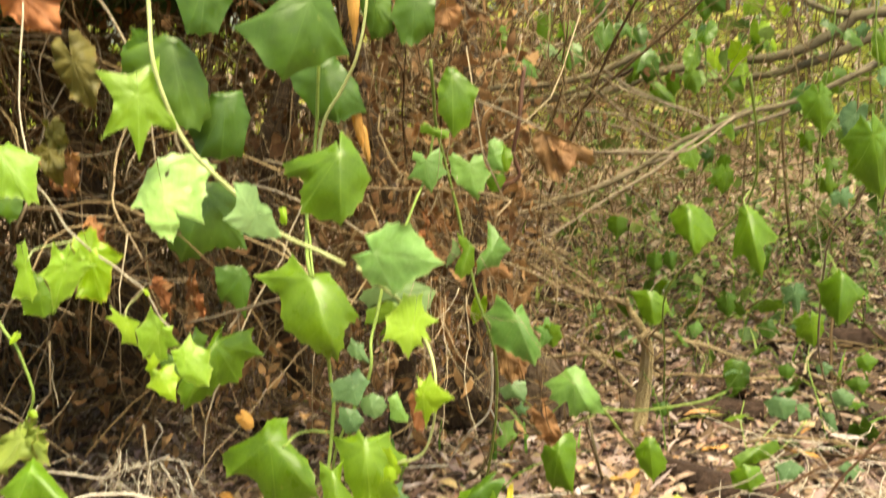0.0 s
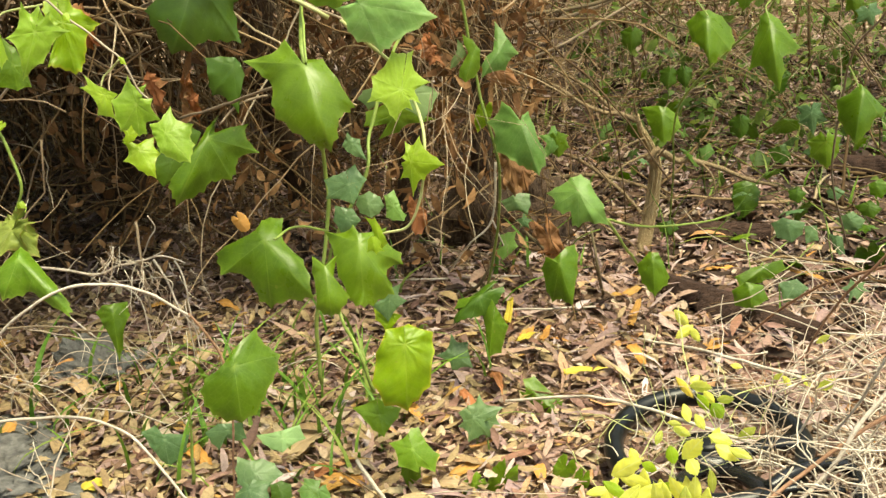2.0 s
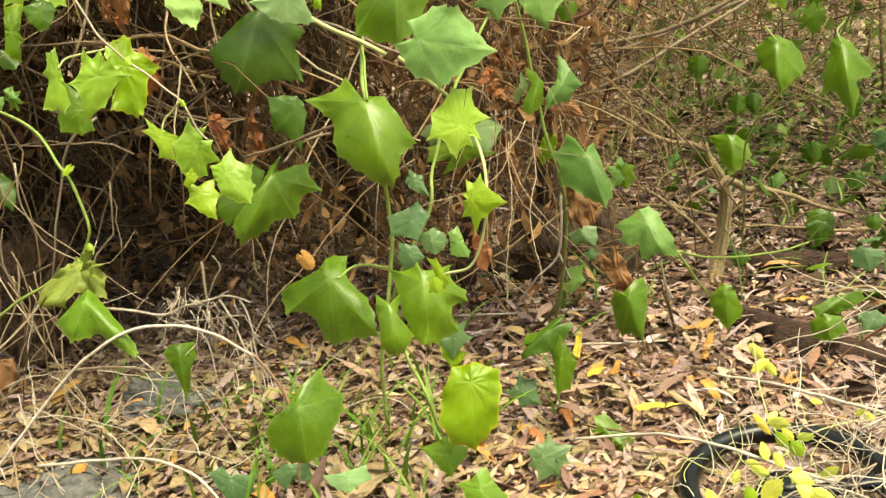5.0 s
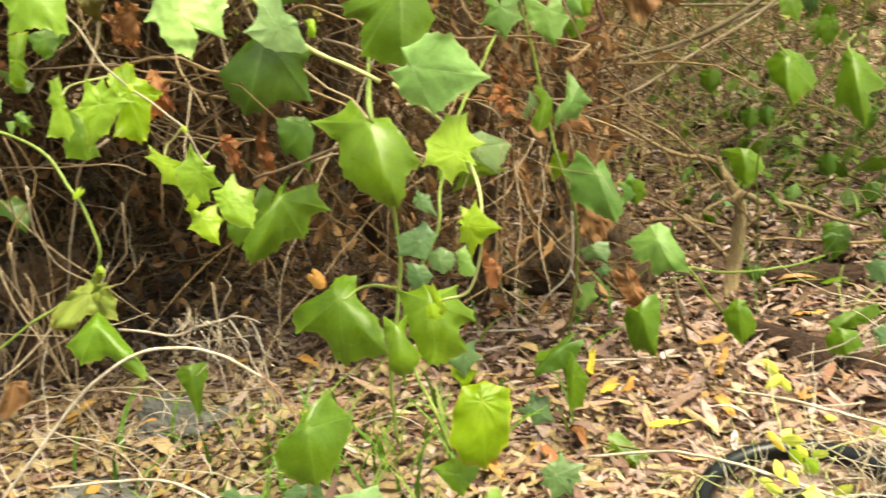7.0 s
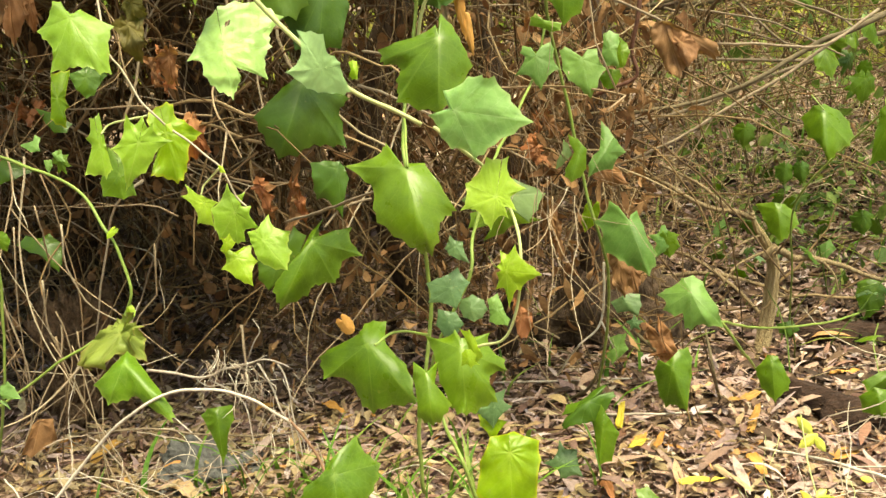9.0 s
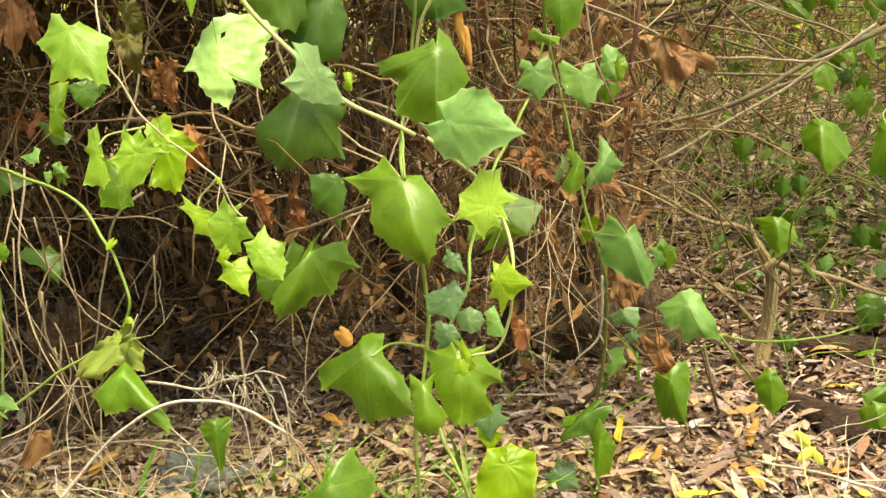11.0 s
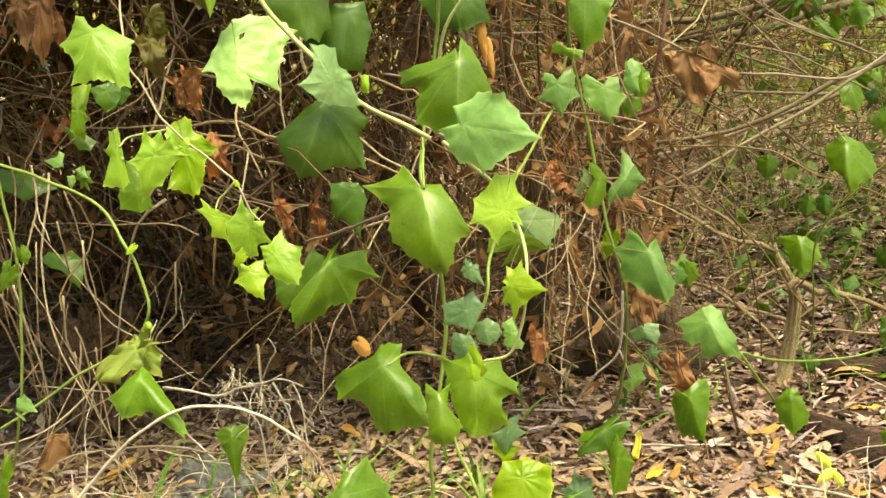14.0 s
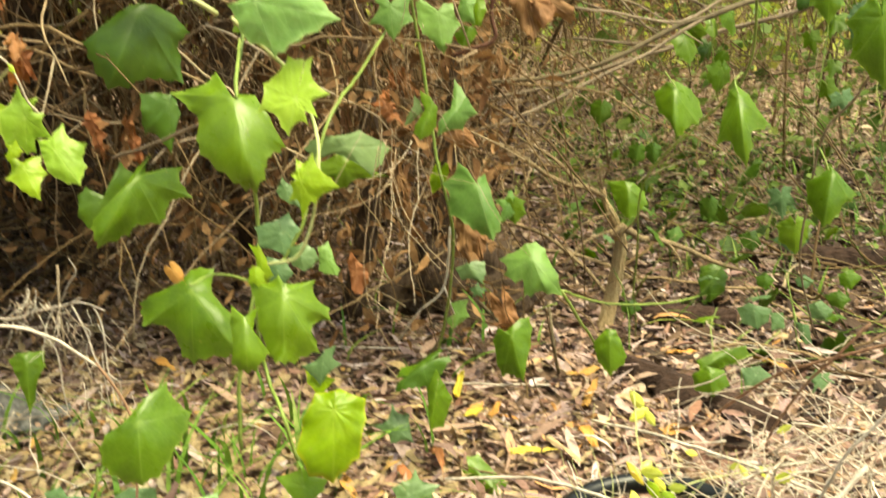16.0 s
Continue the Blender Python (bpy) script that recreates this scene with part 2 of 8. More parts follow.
PALE_TWIGS = island_material("pale tan twigs", [(0.0, (0.25, 0.165, 0.095)), (0.5, (0.41, 0.30, 0.19)), (1.0, (0.60, 0.49, 0.35))], 0.85, 180.0)
STRAWS = island_material("dry straw", [(0.0, (0.42, 0.32, 0.24)), (0.4, (0.59, 0.50, 0.40)), (0.8, (0.74, 0.67, 0.56)), (1.0, (0.38, 0.25, 0.18))], 0.7, 180.0)
GRASS = island_material("grass blades", [(0.0, (0.11, 0.24, 0.03)), (0.6, (0.20, 0.36, 0.05)), (1.0, (0.34, 0.40, 0.10))], 0.5, 90.0, 0.3)
SCRUB = island_material("scrub leaves", [(0.0, (0.09, 0.16, 0.03)), (0.5, (0.16, 0.25, 0.045)), (0.85, (0.24, 0.33, 0.07)), (1.0, (0.38, 0.42, 0.09))], 0.5, 90.0, 0.35)
# Leaves of the unseen masses added to hold back sky and sun.
SHADE_LEAVES = island_material("unseen shade leaves", [(0.0, (0.035, 0.085, 0.02)), (0.6, (0.06, 0.13, 0.03)), (1.0, (0.10, 0.17, 0.05))], 0.5, 90.0, 0.2)
# Bright yellow-green: the look of sunlight is put into this leaf colour.
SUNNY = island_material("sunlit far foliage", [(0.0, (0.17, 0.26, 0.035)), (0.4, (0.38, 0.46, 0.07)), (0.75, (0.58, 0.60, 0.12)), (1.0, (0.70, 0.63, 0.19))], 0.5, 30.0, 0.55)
GREEN_TWIGS = island_material("green scrub stems", [(0.0, (0.09, 0.12, 0.025)), (0.5, (0.17, 0.20, 0.05)), (1.0, (0.30, 0.29, 0.10))], 0.7, 120.0)
CURTAIN = island_material("dead hanging foliage", [(0.0, (0.17, 0.08, 0.035)), (0.5, (0.30, 0.16, 0.07)), (1.0, (0.46, 0.27, 0.13))], 0.8, 120.0, 0.25)

# ---- mesh helpers ----
RNG = random.Random(7)
V3 = Vector


def thing(name, at, label, category, group="", kind=""):
    ob = new(name)
    ob.location, ob.empty_display_size = at, 0.05
    return tagged(ob, label, category, group, kind)


def part(name, verts, faces, material, parent=None, label="", smooth=True, kind=""):
    me = bpy.data.meshes.new(name)
    me.from_pydata([tuple(v) for v in verts], [], faces)
    me.materials.append(material)
    if smooth:
        me.polygons.foreach_set("use_smooth", [True] * len(me.polygons))
    me.update()
    ob = new(name, me)
    if parent is not None:
        ob.parent = parent
        root = Vector(parent.location)
        if parent.parent is not None:
            root = Vector((0, 0, 0))
        ob.matrix_parent_inverse = Matrix.Translation(-root)
    return tagged(ob, label, "", "", kind)


def smooth_path(points, steps=6):
    """A rounded line through the points."""
    p = [V3(q) for q in points]
    p = [p[0] * 2 - p[1]] + p + [p[-1] * 2 - p[-2]]
    out = []
    for i in range(1, len(p) - 2):
        for k in range(steps):
            u = k / steps
            out.append(0.5 * (2 * p[i] + (p[i + 1] - p[i - 1]) * u + (2 * p[i - 1] - 5 * p[i] + 4 * p[i + 1] - p[i + 2]) * u * u + (3 * p[i] - p[i - 1] - 3 * p[i + 1] + p[i + 2]) * u ** 3))
    out.append(p[-2])
    return out


def tube(path, r0, r1, sides=7, rough=0.0, verts=None, faces=None):
    """A tapering, slightly uneven round stem along a line."""
    verts = [] if verts is None else verts
    faces = [] if faces is None else faces
    first, n = len(verts), len(path)
    side = None
    for i, c in enumerate(path):
        d = (path[min(i + 1, n - 1)] - path[max(i - 1, 0)])
        if d.length < 1e-9:
            d = V3((0, 0, 1))
        d.normalize()
        if side is None:
            side = d.orthogonal().normalized()
        side = (side - d * side.dot(d)).normalized()
        up = d.cross(side)
        r = r0 + (r1 - r0) * i / max(n - 1, 1)
        for k in range(sides):
            a = 2 * math.pi * k / sides
            rr = r * (1 + (RNG.uniform(-rough, rough) if rough else 0))
            verts.append(c + side * (math.cos(a) * rr) + up * (math.sin(a) * rr))
    for i in range(n - 1):
        for k in range(sides):
            a, b = first + i * sides + k, first + i * sides + (k + 1) % sides
            faces.append((a, b, b + sides, a + sides))
    faces.append(tuple(first + k for k in reversed(range(sides))))
    faces.append(tuple(first + (n - 1) * sides + k for k in range(sides)))
    return verts, faces


def stem(parent, name, points, r0, r1, material, label=""):
    path = smooth_path(points)
    for i in range(1, len(path) - 1):
        path[i] = path[i] + noise.noise_vector(path[i] * 25) * min(0.002, r0)
    verts, faces = tube(path, r0, r1, 7, 0.1)
    return part(name, verts, faces, material, parent, label)


SHAPES = {
    "shield": [(0, 1.0), (16, 0.86), (34, 0.78), (48, 0.86), (62, 0.68), (78, 0.60), (92, 0.74), (112, 0.48), (138, 0.36), (158, 0.42), (170, 0.22), (180, 0.06)],
    "square": [(0, 0.90), (20, 0.84), (42, 1.0), (60, 0.82), (84, 0.78), (100, 0.86), (125, 0.80), (146, 0.84), (166, 0.42), (180, 0.10)],
    "star": [(0, 1.0), (13, 0.68), (26, 0.54), (39, 0.72), (51, 0.95), (63, 0.66), (77, 0.52), (98, 0.86), (112, 0.56), (124, 0.48), (146, 0.70), (164, 0.36), (180, 0.12)],
    "heart": [(0, 1.0), (12, 0.88), (26, 0.80), (45, 0.80), (60, 0.76), (75, 0.79), (90, 0.72), (108, 0.76), (122, 0.70), (140, 0.74), (158, 0.66), (170, 0.42), (180, 0.12)],
    "ivy": [(0, 1.0), (14, 0.70), (30, 0.48), (44, 0.66), (58, 0.84), (72, 0.60), (86, 0.48), (118, 0.66), (136, 0.46), (155, 0.42), (170, 0.26), (180, 0.10)],
    "round": [(0, 0.98), (20, 0.97), (45, 0.92), (70, 0.86), (95, 0.82), (120, 0.80), (145, 0.76), (163, 0.62), (174, 0.34), (180, 0.12)],
    "petal": [(0, 1.0), (7, 0.84), (16, 0.70), (28, 0.56), (42, 0.44), (60, 0.34), (85, 0.26), (115, 0.19), (150, 0.10), (180, 0.03)],
    "lance": [(0, 1.0), (4, 0.9), (10, 0.76), (18, 0.58), (26, 0.39), (34, 0.22), (45, 0.08), (90, 0.03), (180, 0.02)],
    "ovate": [(0, 1.0), (8, 0.80), (16, 0.60), (28, 0.42), (45, 0.30), (65, 0.22), (90, 0.17), (130, 0.10), (160, 0.05), (180, 0.03)],
}
VEINS = {"shield": (0, 46, 96, 150), "square": (0, 42, 100, 146), "star": (0, 51, 98, 146), "heart": (0, 45, 75, 108, 140), "ivy": (0, 58, 118), "round": (0, 30, 62, 95, 130), "petal": (0,), "ovate": (0,), "lance": (0,)}


def blade(shape, length, width, fold, droop, wave, seed, fine=False):
    """Vertices and faces of a lobed leaf lying along +y, facing +z, its stalk at the origin and its tip at (0, length,
    0).
    shape: a name, the same on both sides, or an outline traced in the camera's view (degrees from the tip, reach),
    going round."""
    if isinstance(shape, str):
        keys = [(-a, r) for a, r in reversed(SHAPES[shape]) if a] + SHAPES[shape]
        veins = [v for v in VEINS[shape] if v < 130]
        veins = [-v for v in veins if v] + veins
    else:
        keys = sorted(shape)
        keys = [(keys[-1][0] - 360, keys[-1][1])] + keys + [(keys[0][0] + 360, keys[0][1])]
        veins = [k[0] for p, k, q in zip(keys, keys[1:], keys[2:]) if k[1] > p[1] and k[1] > q[1] and abs(k[0]) < 125 and k[1] > 0.4] + [0]
        width = None
    dense = {-179.5, 179.5}
    for (a0, _), (a1, _) in zip(keys, keys[1:]):
        n = max(2, int((a1 - a0) / 7))
        dense.update(round(a0 + (a1 - a0) * i / n, 2) for i in range(n + 1))
    for v in veins:
        dense.update((v - 1.6, v, v + 1.6))
    ang = [a for a in sorted(dense) if -179.6 <= a <= 179.6]
    if 0 not in ang:
        ang = sorted(ang + [0])

    def radius(a):
        for (a0, r0), (a1, r1) in zip(keys, keys[1:]):
            if a0 <= a <= a1:
                if a1 - a0 < 1e-6:
                    return r0
                if a1 - a0 > 150:
                    return 0.05
                d0, d1 = radians(a - a0), radians(a1 - a)
                chord = r0 * r1 * math.sin(d0 + d1) / max(r0 * math.sin(d0) + r1 * math.sin(d1), 1e-6)
                return chord * (1 - 0.05 * math.sin(math.pi * (a - a0) / (a1 - a0)))
        return keys[0][1]

    sx = 1.0
    if width is not None:
        sx = width / 2 / (max(radius(a) * math.sin(radians(abs(a))) for a in ang) * length)
    off = V3((seed * 3.7, seed * 1.3, seed * 5.1))
    rings = [i / 18 for i in range(1, 19)] if fine else (0.14, 0.30, 0.46, 0.62, 0.78, 0.91, 1.0)
    verts, vein, rim, spur = [V3((0, 0, 0))], [0.6], [0.0], [0.0]
    for f in rings:
        for a in ang:
            uneven = 1.0 if width is None or shape == "lance" else 1 + 0.16 * noise.noise(off + V3((a * 0.02, 3.1, 0)))
            r = radius(a) * f * length * uneven
            x, y = math.sin(radians(a)) * r * sx, math.cos(radians(a)) * r
            mine = min(veins, key=lambda v: abs(a - v))
            near = abs(a - mine)
            z = 0.022 * length * min(near / 18, 1.0) * f * (1.25 - f)
            if width is None and fold >= 0.5:
                z -= 0.05 * length * min(near / 22, 1.0) * f
            z -= fold * (math.sqrt(x * x + (0.07 * length) ** 2) - 0.07 * length)
            z -= 0.035 * length * f ** 3 * (1 if wave < 0.3 else 0)
            z += wave * length * f * f * noise.noise(off + V3((x, y, 0)) * (2.4 / length))
            z += (0.05 if wave < 0.3 else 0.10) * length * f * noise.noise(off + V3((x, y, 7)) * (5.5 / length))
            if 0.15 < wave < 0.3:
                z += 0.075 * length * f * abs(noise.noise(off + V3((x, y, 5)) * (11 / length))) + 0.03 * length * noise.noise(off + V3((x, y, 8)) * (22 / length))
            if wave > 0.3:
                z += 0.30 * length * f * abs(noise.noise(off + V3((x, y, 2)) * (6.5 / length)))
                z += 0.10 * length * f * abs(noise.noise(off + V3((x, y, 9)) * (15 / length)))
            z += (0.012 + (0.05 if shape != "lance" else 0.0) * f ** 4) * length * noise.noise(off + V3((x, y, 0)) * (9 / length))
            verts.append(V3((x, y, z)))
            vein.append((0.85 if width is not None else 0.5) * (1 - 0.5 * f) if near < 0.1 else 0.0)
            rim.append(0.6 if f > 0.99 else 0.0)
            da = radians(min(near, 80))
            out = radius(a) * f * (math.cos(da) - 0.75 * math.sin(da))
            spur.append(5.2 * out + (0.5 if a > mine else 0.0) + 0.25 * noise.noise(off + V3((x, y, 3)) * (4 / length)))
    flat = [(v.x, v.y) for v in verts]
    if abs(droop) > 1e-3:
        for v in verts:
            if v.y > 0:
                th = droop * v.y / length
                s, c = math.sin(th), math.cos(th)
                v.y, v.z = length / droop * s + v.z * s, -length / droop * (1 - c) + v.z * c
    tip = verts[1 + (len(rings) - 1) * len(ang) + ang.index(0)]
    turn = math.atan2(tip.z, tip.y)
    grow = length / max(math.hypot(tip.y, tip.z), 1e-6)
    for v in verts:
        y, z = v.y * math.cos(turn) + v.z * math.sin(turn), -v.y * math.sin(turn) + v.z * math.cos(turn)
        v.y, v.z = y * grow, z * grow
    if width is None:
        for v, (x, y) in zip(verts, flat):
            v.x, v.y = x, y
    n = len(ang)
    faces = [(0, 1 + (k + 1) % n, 1 + k) for k in range(n - 1)]
    for j in range(len(rings) - 1):
        for k in range(n - 1):
            a = 1 + j * n + k
            faces.append((a, a + 1, a + n + 1, a + n))
    return verts, faces, vein, rim, spur


COUNT = [0]
VIEW_POINT = V3((0.17, 0.0, 0.88))  # about the camera's place; traced leaves are turned to fit its view
LEAF_LABELS = {
    "yellowing leaf": "yellowing crinkled leaf",
    "pale leaf underside": "folded leaf showing its pale underside",
    "bluish ivy leaf": "bluish-green lobed ivy leaf",
    "dead leaf": "shrivelled brown dead leaf",
    "rust leaf": "crumpled rust-brown dead leaf",
    "withered leaf": "withered yellow-green leaf",
    "browning leaf": "limp olive-brown dying leaf",
    "pale leaf": "glossy pale green puckered leaf",
}


def set_blade(ob, vein, rim, spur):
    for key, values in (("vein", vein), ("rim", rim), ("spur", spur)):
        att = ob.data.attributes.new(key, "FLOAT", "POINT")
        att.data.foreach_set("value", values)


def leaf(parent, base, tip, width, shape, material, fold=0.2, droop=0.2, twist=0.0, stalk=None, label="", face=(0, -1, 0.4), wave=0.09, hole=None):
    """A leaf from its stalk's end to its tip; twist turns it about that line."""
    COUNT[0] += 1
    b, t = V3(base), V3(tip)
    along = t - b
    length = along.length
    along.normalize()
    n = V3(face) if isinstance(shape, str) else VIEW_POINT - b
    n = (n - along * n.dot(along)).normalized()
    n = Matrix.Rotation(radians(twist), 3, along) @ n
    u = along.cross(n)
    # Listed outlines are sheared along the camera's line so they fit its view.
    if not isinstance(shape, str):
        n = (VIEW_POINT - b).normalized()
    if material == YELLOW:
        wave = 0.2
    if shape == "lance":
        wave = 0.02
    if material in (DEAD, RUST, WITHER, OLIVE, TAN):
        wave = 0.42
    verts, faces, vein, rim, spur = blade(shape, length, width, fold, droop, wave, COUNT[0], hole is not None)
    if hole:
        gap = Vector(hole)
        faces = [f for f in faces if (sum((verts[i].xy for i in f), Vector((0, 0))) / len(f) - gap).length > 0.0024]
    label = label or LEAF_LABELS.get(material.name, "")
    ob = part("leaf", [b + u * v.x + along * v.y + n * v.z for v in verts], faces, material, parent, label)
    set_blade(ob, vein, rim, spur)
    if stalk:
        s = V3(stalk)
        mid = (b + s) / 2 + V3((0, 0, 0.12 * (b - s).length)) - n * 0.01
        stem(ob, "leaf_stalk", [s, mid, b - n * 0.002], 0.0016, 0.0012, VINE)
    return ob


def fallen(a, b, width, material, label):
    """One leaf lying on the litter."""
    COUNT[0] += 1
    a, b = V3((*a, 0)), V3((*b, 0))
    length = (b - a).length
    verts, faces, vein, rim, spur = blade("ovate", length, width, -0.35, 0.25, 0.12, COUNT[0])
    d = (b - a).normalized()
    s = V3((d.y, -d.x, 0))
    z0 = 0.017 - min(v.z for v in verts) * 0.6
    ob = part("fallen_leaf", [a + d * v.y + s * v.x + V3((0, 0, z0 + v.z)) for v in verts], faces, material)
    set_blade(ob, vein, rim, spur)
    tagged(ob, label, "fallen leaf", "fallen leaves on the ground")
    return ob


def scatter_leaves(name, n, spot, length, ratio, tilt, material, parent=None, seed=1, label="", curl=0.25):
    """Many small curved, uneven leaves in one mesh; spot(rng) gives a place."""
    r = random.Random(seed)
    verts, faces = [], []
    for _ in range(n):
        c = V3(spot(r))
        ln = r.uniform(*length)
        w = ln * r.uniform(*ratio) * 0.5
        m = Matrix.Rotation(r.uniform(0, 6.283), 3, "Z") @ Matrix.Rotation(r.gauss(0, tilt), 3, "X") @ Matrix.Rotation(r.gauss(0, tilt), 3, "Y")
        cu, fo, bow, tw = r.gauss(0, curl), r.uniform(-0.3, 0.6), r.gauss(0, 0.25), r.gauss(0, 0.5)
        blunt, cut = r.choice((0.04, 0.1, 0.5)), r.choice((0.02, 0.05, 0.35))
        k = len(verts)
        for y, q in ((-0.5, blunt), (-0.24, r.uniform(0.6, 1.0)), (0.04, r.uniform(0.8, 1.1)), (0.3, r.uniform(0.45, 0.8)), (0.5, cut)):
            for x in (-1, 0, 1):
                xx = x * q * w * (r.uniform(0.75, 1.2) if x else 1)
                verts.append(c + m @ V3((xx + bow * ln * (0.25 - y * y), y * ln, cu * ln * (0.25 - y * y) + fo * abs(xx) + tw * y * xx)))
        for j in range(4):
            for i in range(2):
                a = k + j * 3 + i
                faces.append((a, a + 1, a + 4, a + 3))
    return part(name, verts, faces, material, parent, label, True, "stuff")


def twig_mass(name, n, start, heading, length, radius, material, parent=None, seed=1, sides=4, bend=0.35, sag=0.0, steps=6, label="", fork=0.3):
    """Many thin wandering twigs in one mesh."""
    r = random.Random(seed)
    verts, faces = [], []
    for _ in range(n):
        p, d = V3(start(r)), V3(heading(r)).normalized()
        ln, rad = r.uniform(*length), r.uniform(*radius)
        path = [p.copy()]
        turn = V3((r.gauss(0, 1), r.gauss(0, 1), r.gauss(0, 1))) * bend * 0.5
        for i in range(steps):
            d = (d + turn / steps + V3((r.gauss(0, 1), r.gauss(0, 1), r.gauss(0, 1))) * bend / steps + V3((0, 0, -sag / steps))).normalized()
            p = p + d * (ln / steps)
            if p.z < 0.004:
                p.z = 0.004
                d.z = abs(d.z) * 0.2
            path.append(p.copy())
        tube(path, rad, rad * 0.45, sides, 0, verts, faces)
        if r.random() < fork:
            i = r.randrange(1, steps - 1)
            q, e = path[i].copy(), (path[i + 1] - path[i]).normalized()
            e = (e + V3((r.gauss(0, 0.6), r.gauss(0, 0.6), r.gauss(0, 0.6)))).normalized()
            side = [q.copy()]
            for _ in range(3):
                e = (e + V3((r.gauss(0, 0.2), r.gauss(0, 0.2), r.gauss(0, 0.2)))).normalized()
                q = q + e * ln * 0.13
                q.z = max(q.z, 0.004)
                side.append(q.copy())
            tube(side, rad * 0.6, rad * 0.3, sides, 0, verts, faces)
    return part(name, verts, faces, material, parent, label, True, "stuff")


# ---- ground ----
def ground_height(x, y):
    near = max(0.0, 1.0 - max(abs(x), abs(y - 2)) / 12)
    return near * (0.035 * noise.noise(V3((x * 1.3, y * 1.3, 0))) + 0.012 * noise.noise(V3((x * 6, y * 6, 4)))) - 0.012


def make_ground():
    xs = [-220, -80, -30, -12, -6] + [-4 + 0.1 * i for i in range(81)] + [6, 12, 30, 80, 220]
    ys = [-120, -40, -12, -4, -1.5, 0] + [0.6 + 0.1 * i for i in range(75)] + [9, 11, 14, 20, 40, 90, 260]
    verts = [(x, y, ground_height(x, y)) for y in ys for x in xs]
    w = len(xs)
    faces = [(j * w + i, j * w + i + 1, (j + 1) * w + i + 1, (j + 1) * w + i) for j in range(len(ys) - 1) for i in range(w - 1)]
    ob = part("ground", verts, faces, SOIL)
    return tagged(ob, "brown woodland soil under dry leaf litter", "ground", "", "structure")


ground = make_ground()


def on_floor(x0, x1, y0, y1, top=0.02):
    def spot(r):
        x, y = r.uniform(x0, x1) + r.gauss(0, 0.18), r.uniform(y0, y1) + r.gauss(0, 0.18)
        return x, y, ground_height(x, y) + 0.008 + r.random() ** 2 * top
    return spot


litter = thing("leaf_litter", (0.3, 2.0, 0.0), "dry tan and brown narrow leaves covering the ground", "leaf litter", "", "stuff")
scatter_leaves("litter_layer", 15000, on_floor(-1.3, 1.5, 1.0, 3.4), (0.02, 0.072), (0.10, 0.27), 0.30, LITTER, litter, 11)
scatter_leaves("litter_crumbs", 20000, on_floor(-1.2, 1.4, 1.0, 2.7, 0.03), (0.006, 0.022), (0.2, 0.7), 0.5, CRUMBS, litter, 17)
scatter_leaves("litter_flakes", 1500, on_floor(-1.3, 1.5, 1.0, 3.2, 0.024), (0.010, 0.035), (0.3, 0.8), 0.35, CHIPS, litter, 12)
scatter_leaves("litter_layer", 7500, on_floor(-2.5, 4.0, 3.3, 8.0), (0.04, 0.09), (0.2, 0.4), 0.3, CRUMBS, litter, 13)
scatter_leaves("litter_flakes", 4500, on_floor(-0.5, 4.0, 3.0, 8.0, 0.03), (0.02, 0.05), (0.2, 0.5), 0.3, CRUMBS, litter, 14)
scatter_leaves("litter_layer", 12000, lambda r: (lambda x, y: (x, y, ground_height(x, y) + 0.01))(r.gauss(0.5, 3.2), r.gauss(0.8, 2.6)), (0.04, 0.10), (0.2, 0.5), 0.25, LITTER, litter, 16)
scatter_leaves("litter_flakes", 2800, on_floor(-0.95, 0.15, 1.15, 1.95, 0.03), (0.02, 0.055), (0.2, 0.45), 0.3, TANFLAKES, litter, 38)
# Dark flakes that deepen the litter's gaps and its shade by colour.
scatter_leaves("gap_shade_leaves", 900, on_floor(0.0, 4.2, 4.2, 8.0, 0.035), (0.05, 0.11), (0.25, 0.6), 0.4, GAP_SHADE, litter, 39)
scatter_leaves("gap_shade_leaves", 3900, on_floor(-0.3, 2.8, 2.05, 4.6, 0.03), (0.02, 0.07), (0.2, 0.6), 0.4, GAP_SHADE, litter, 18)
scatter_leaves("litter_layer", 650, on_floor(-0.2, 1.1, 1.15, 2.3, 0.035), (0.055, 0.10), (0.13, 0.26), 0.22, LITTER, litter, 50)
scatter_leaves("gap_shade_leaves", 1500, on_floor(-1.4, 0.3, 2.2, 3.1, 0.03), (0.02, 0.06), (0.2, 0.6), 0.4, GAP_SHADE, litter, 19)
twig_mass("fallen_twigs", 170, on_floor(0.25, 2.6, 2.3, 4.6, 0.05), lambda r: (r.gauss(0, 1), r.gauss(0, 0.6), r.gauss(0.06, 0.12)), (0.15, 0.6), (0.0014, 0.0055), TWIGS, litter, 20, 5, 0.9, 0.1, 8, "", 0.5)
twig_mass("litter_twigs", 280, on_floor(-1.3, 1.5, 1.1, 3.5, 0.03), lambda r: (r.gauss(0, 1), r.gauss(0, 1), 0.05), (0.06, 0.3), (0.0008, 0.0024), TWIGS, litter, 15, 4, 0.3)
scatter_leaves("gap_shade_leaves", 2600, on_floor(0.3, 2.8, 2.4, 4.8, 0.035), (0.03, 0.08), (0.2, 0.5), 0.4, GAP_SHADE, litter, 49)
scatter_leaves("gap_shade_leaves", 800, on_floor(0.45, 1.25, 2.05, 2.7, 0.03), (0.03, 0.075), (0.2, 0.5), 0.35, GAP_SHADE, litter, 59)
scatter_leaves("litter_flakes", 2300, on_floor(0.3, 3.6, 2.7, 6.5, 0.04), (0.02, 0.06), (0.15, 0.4), 0.35, CHIPS, litter, 40)
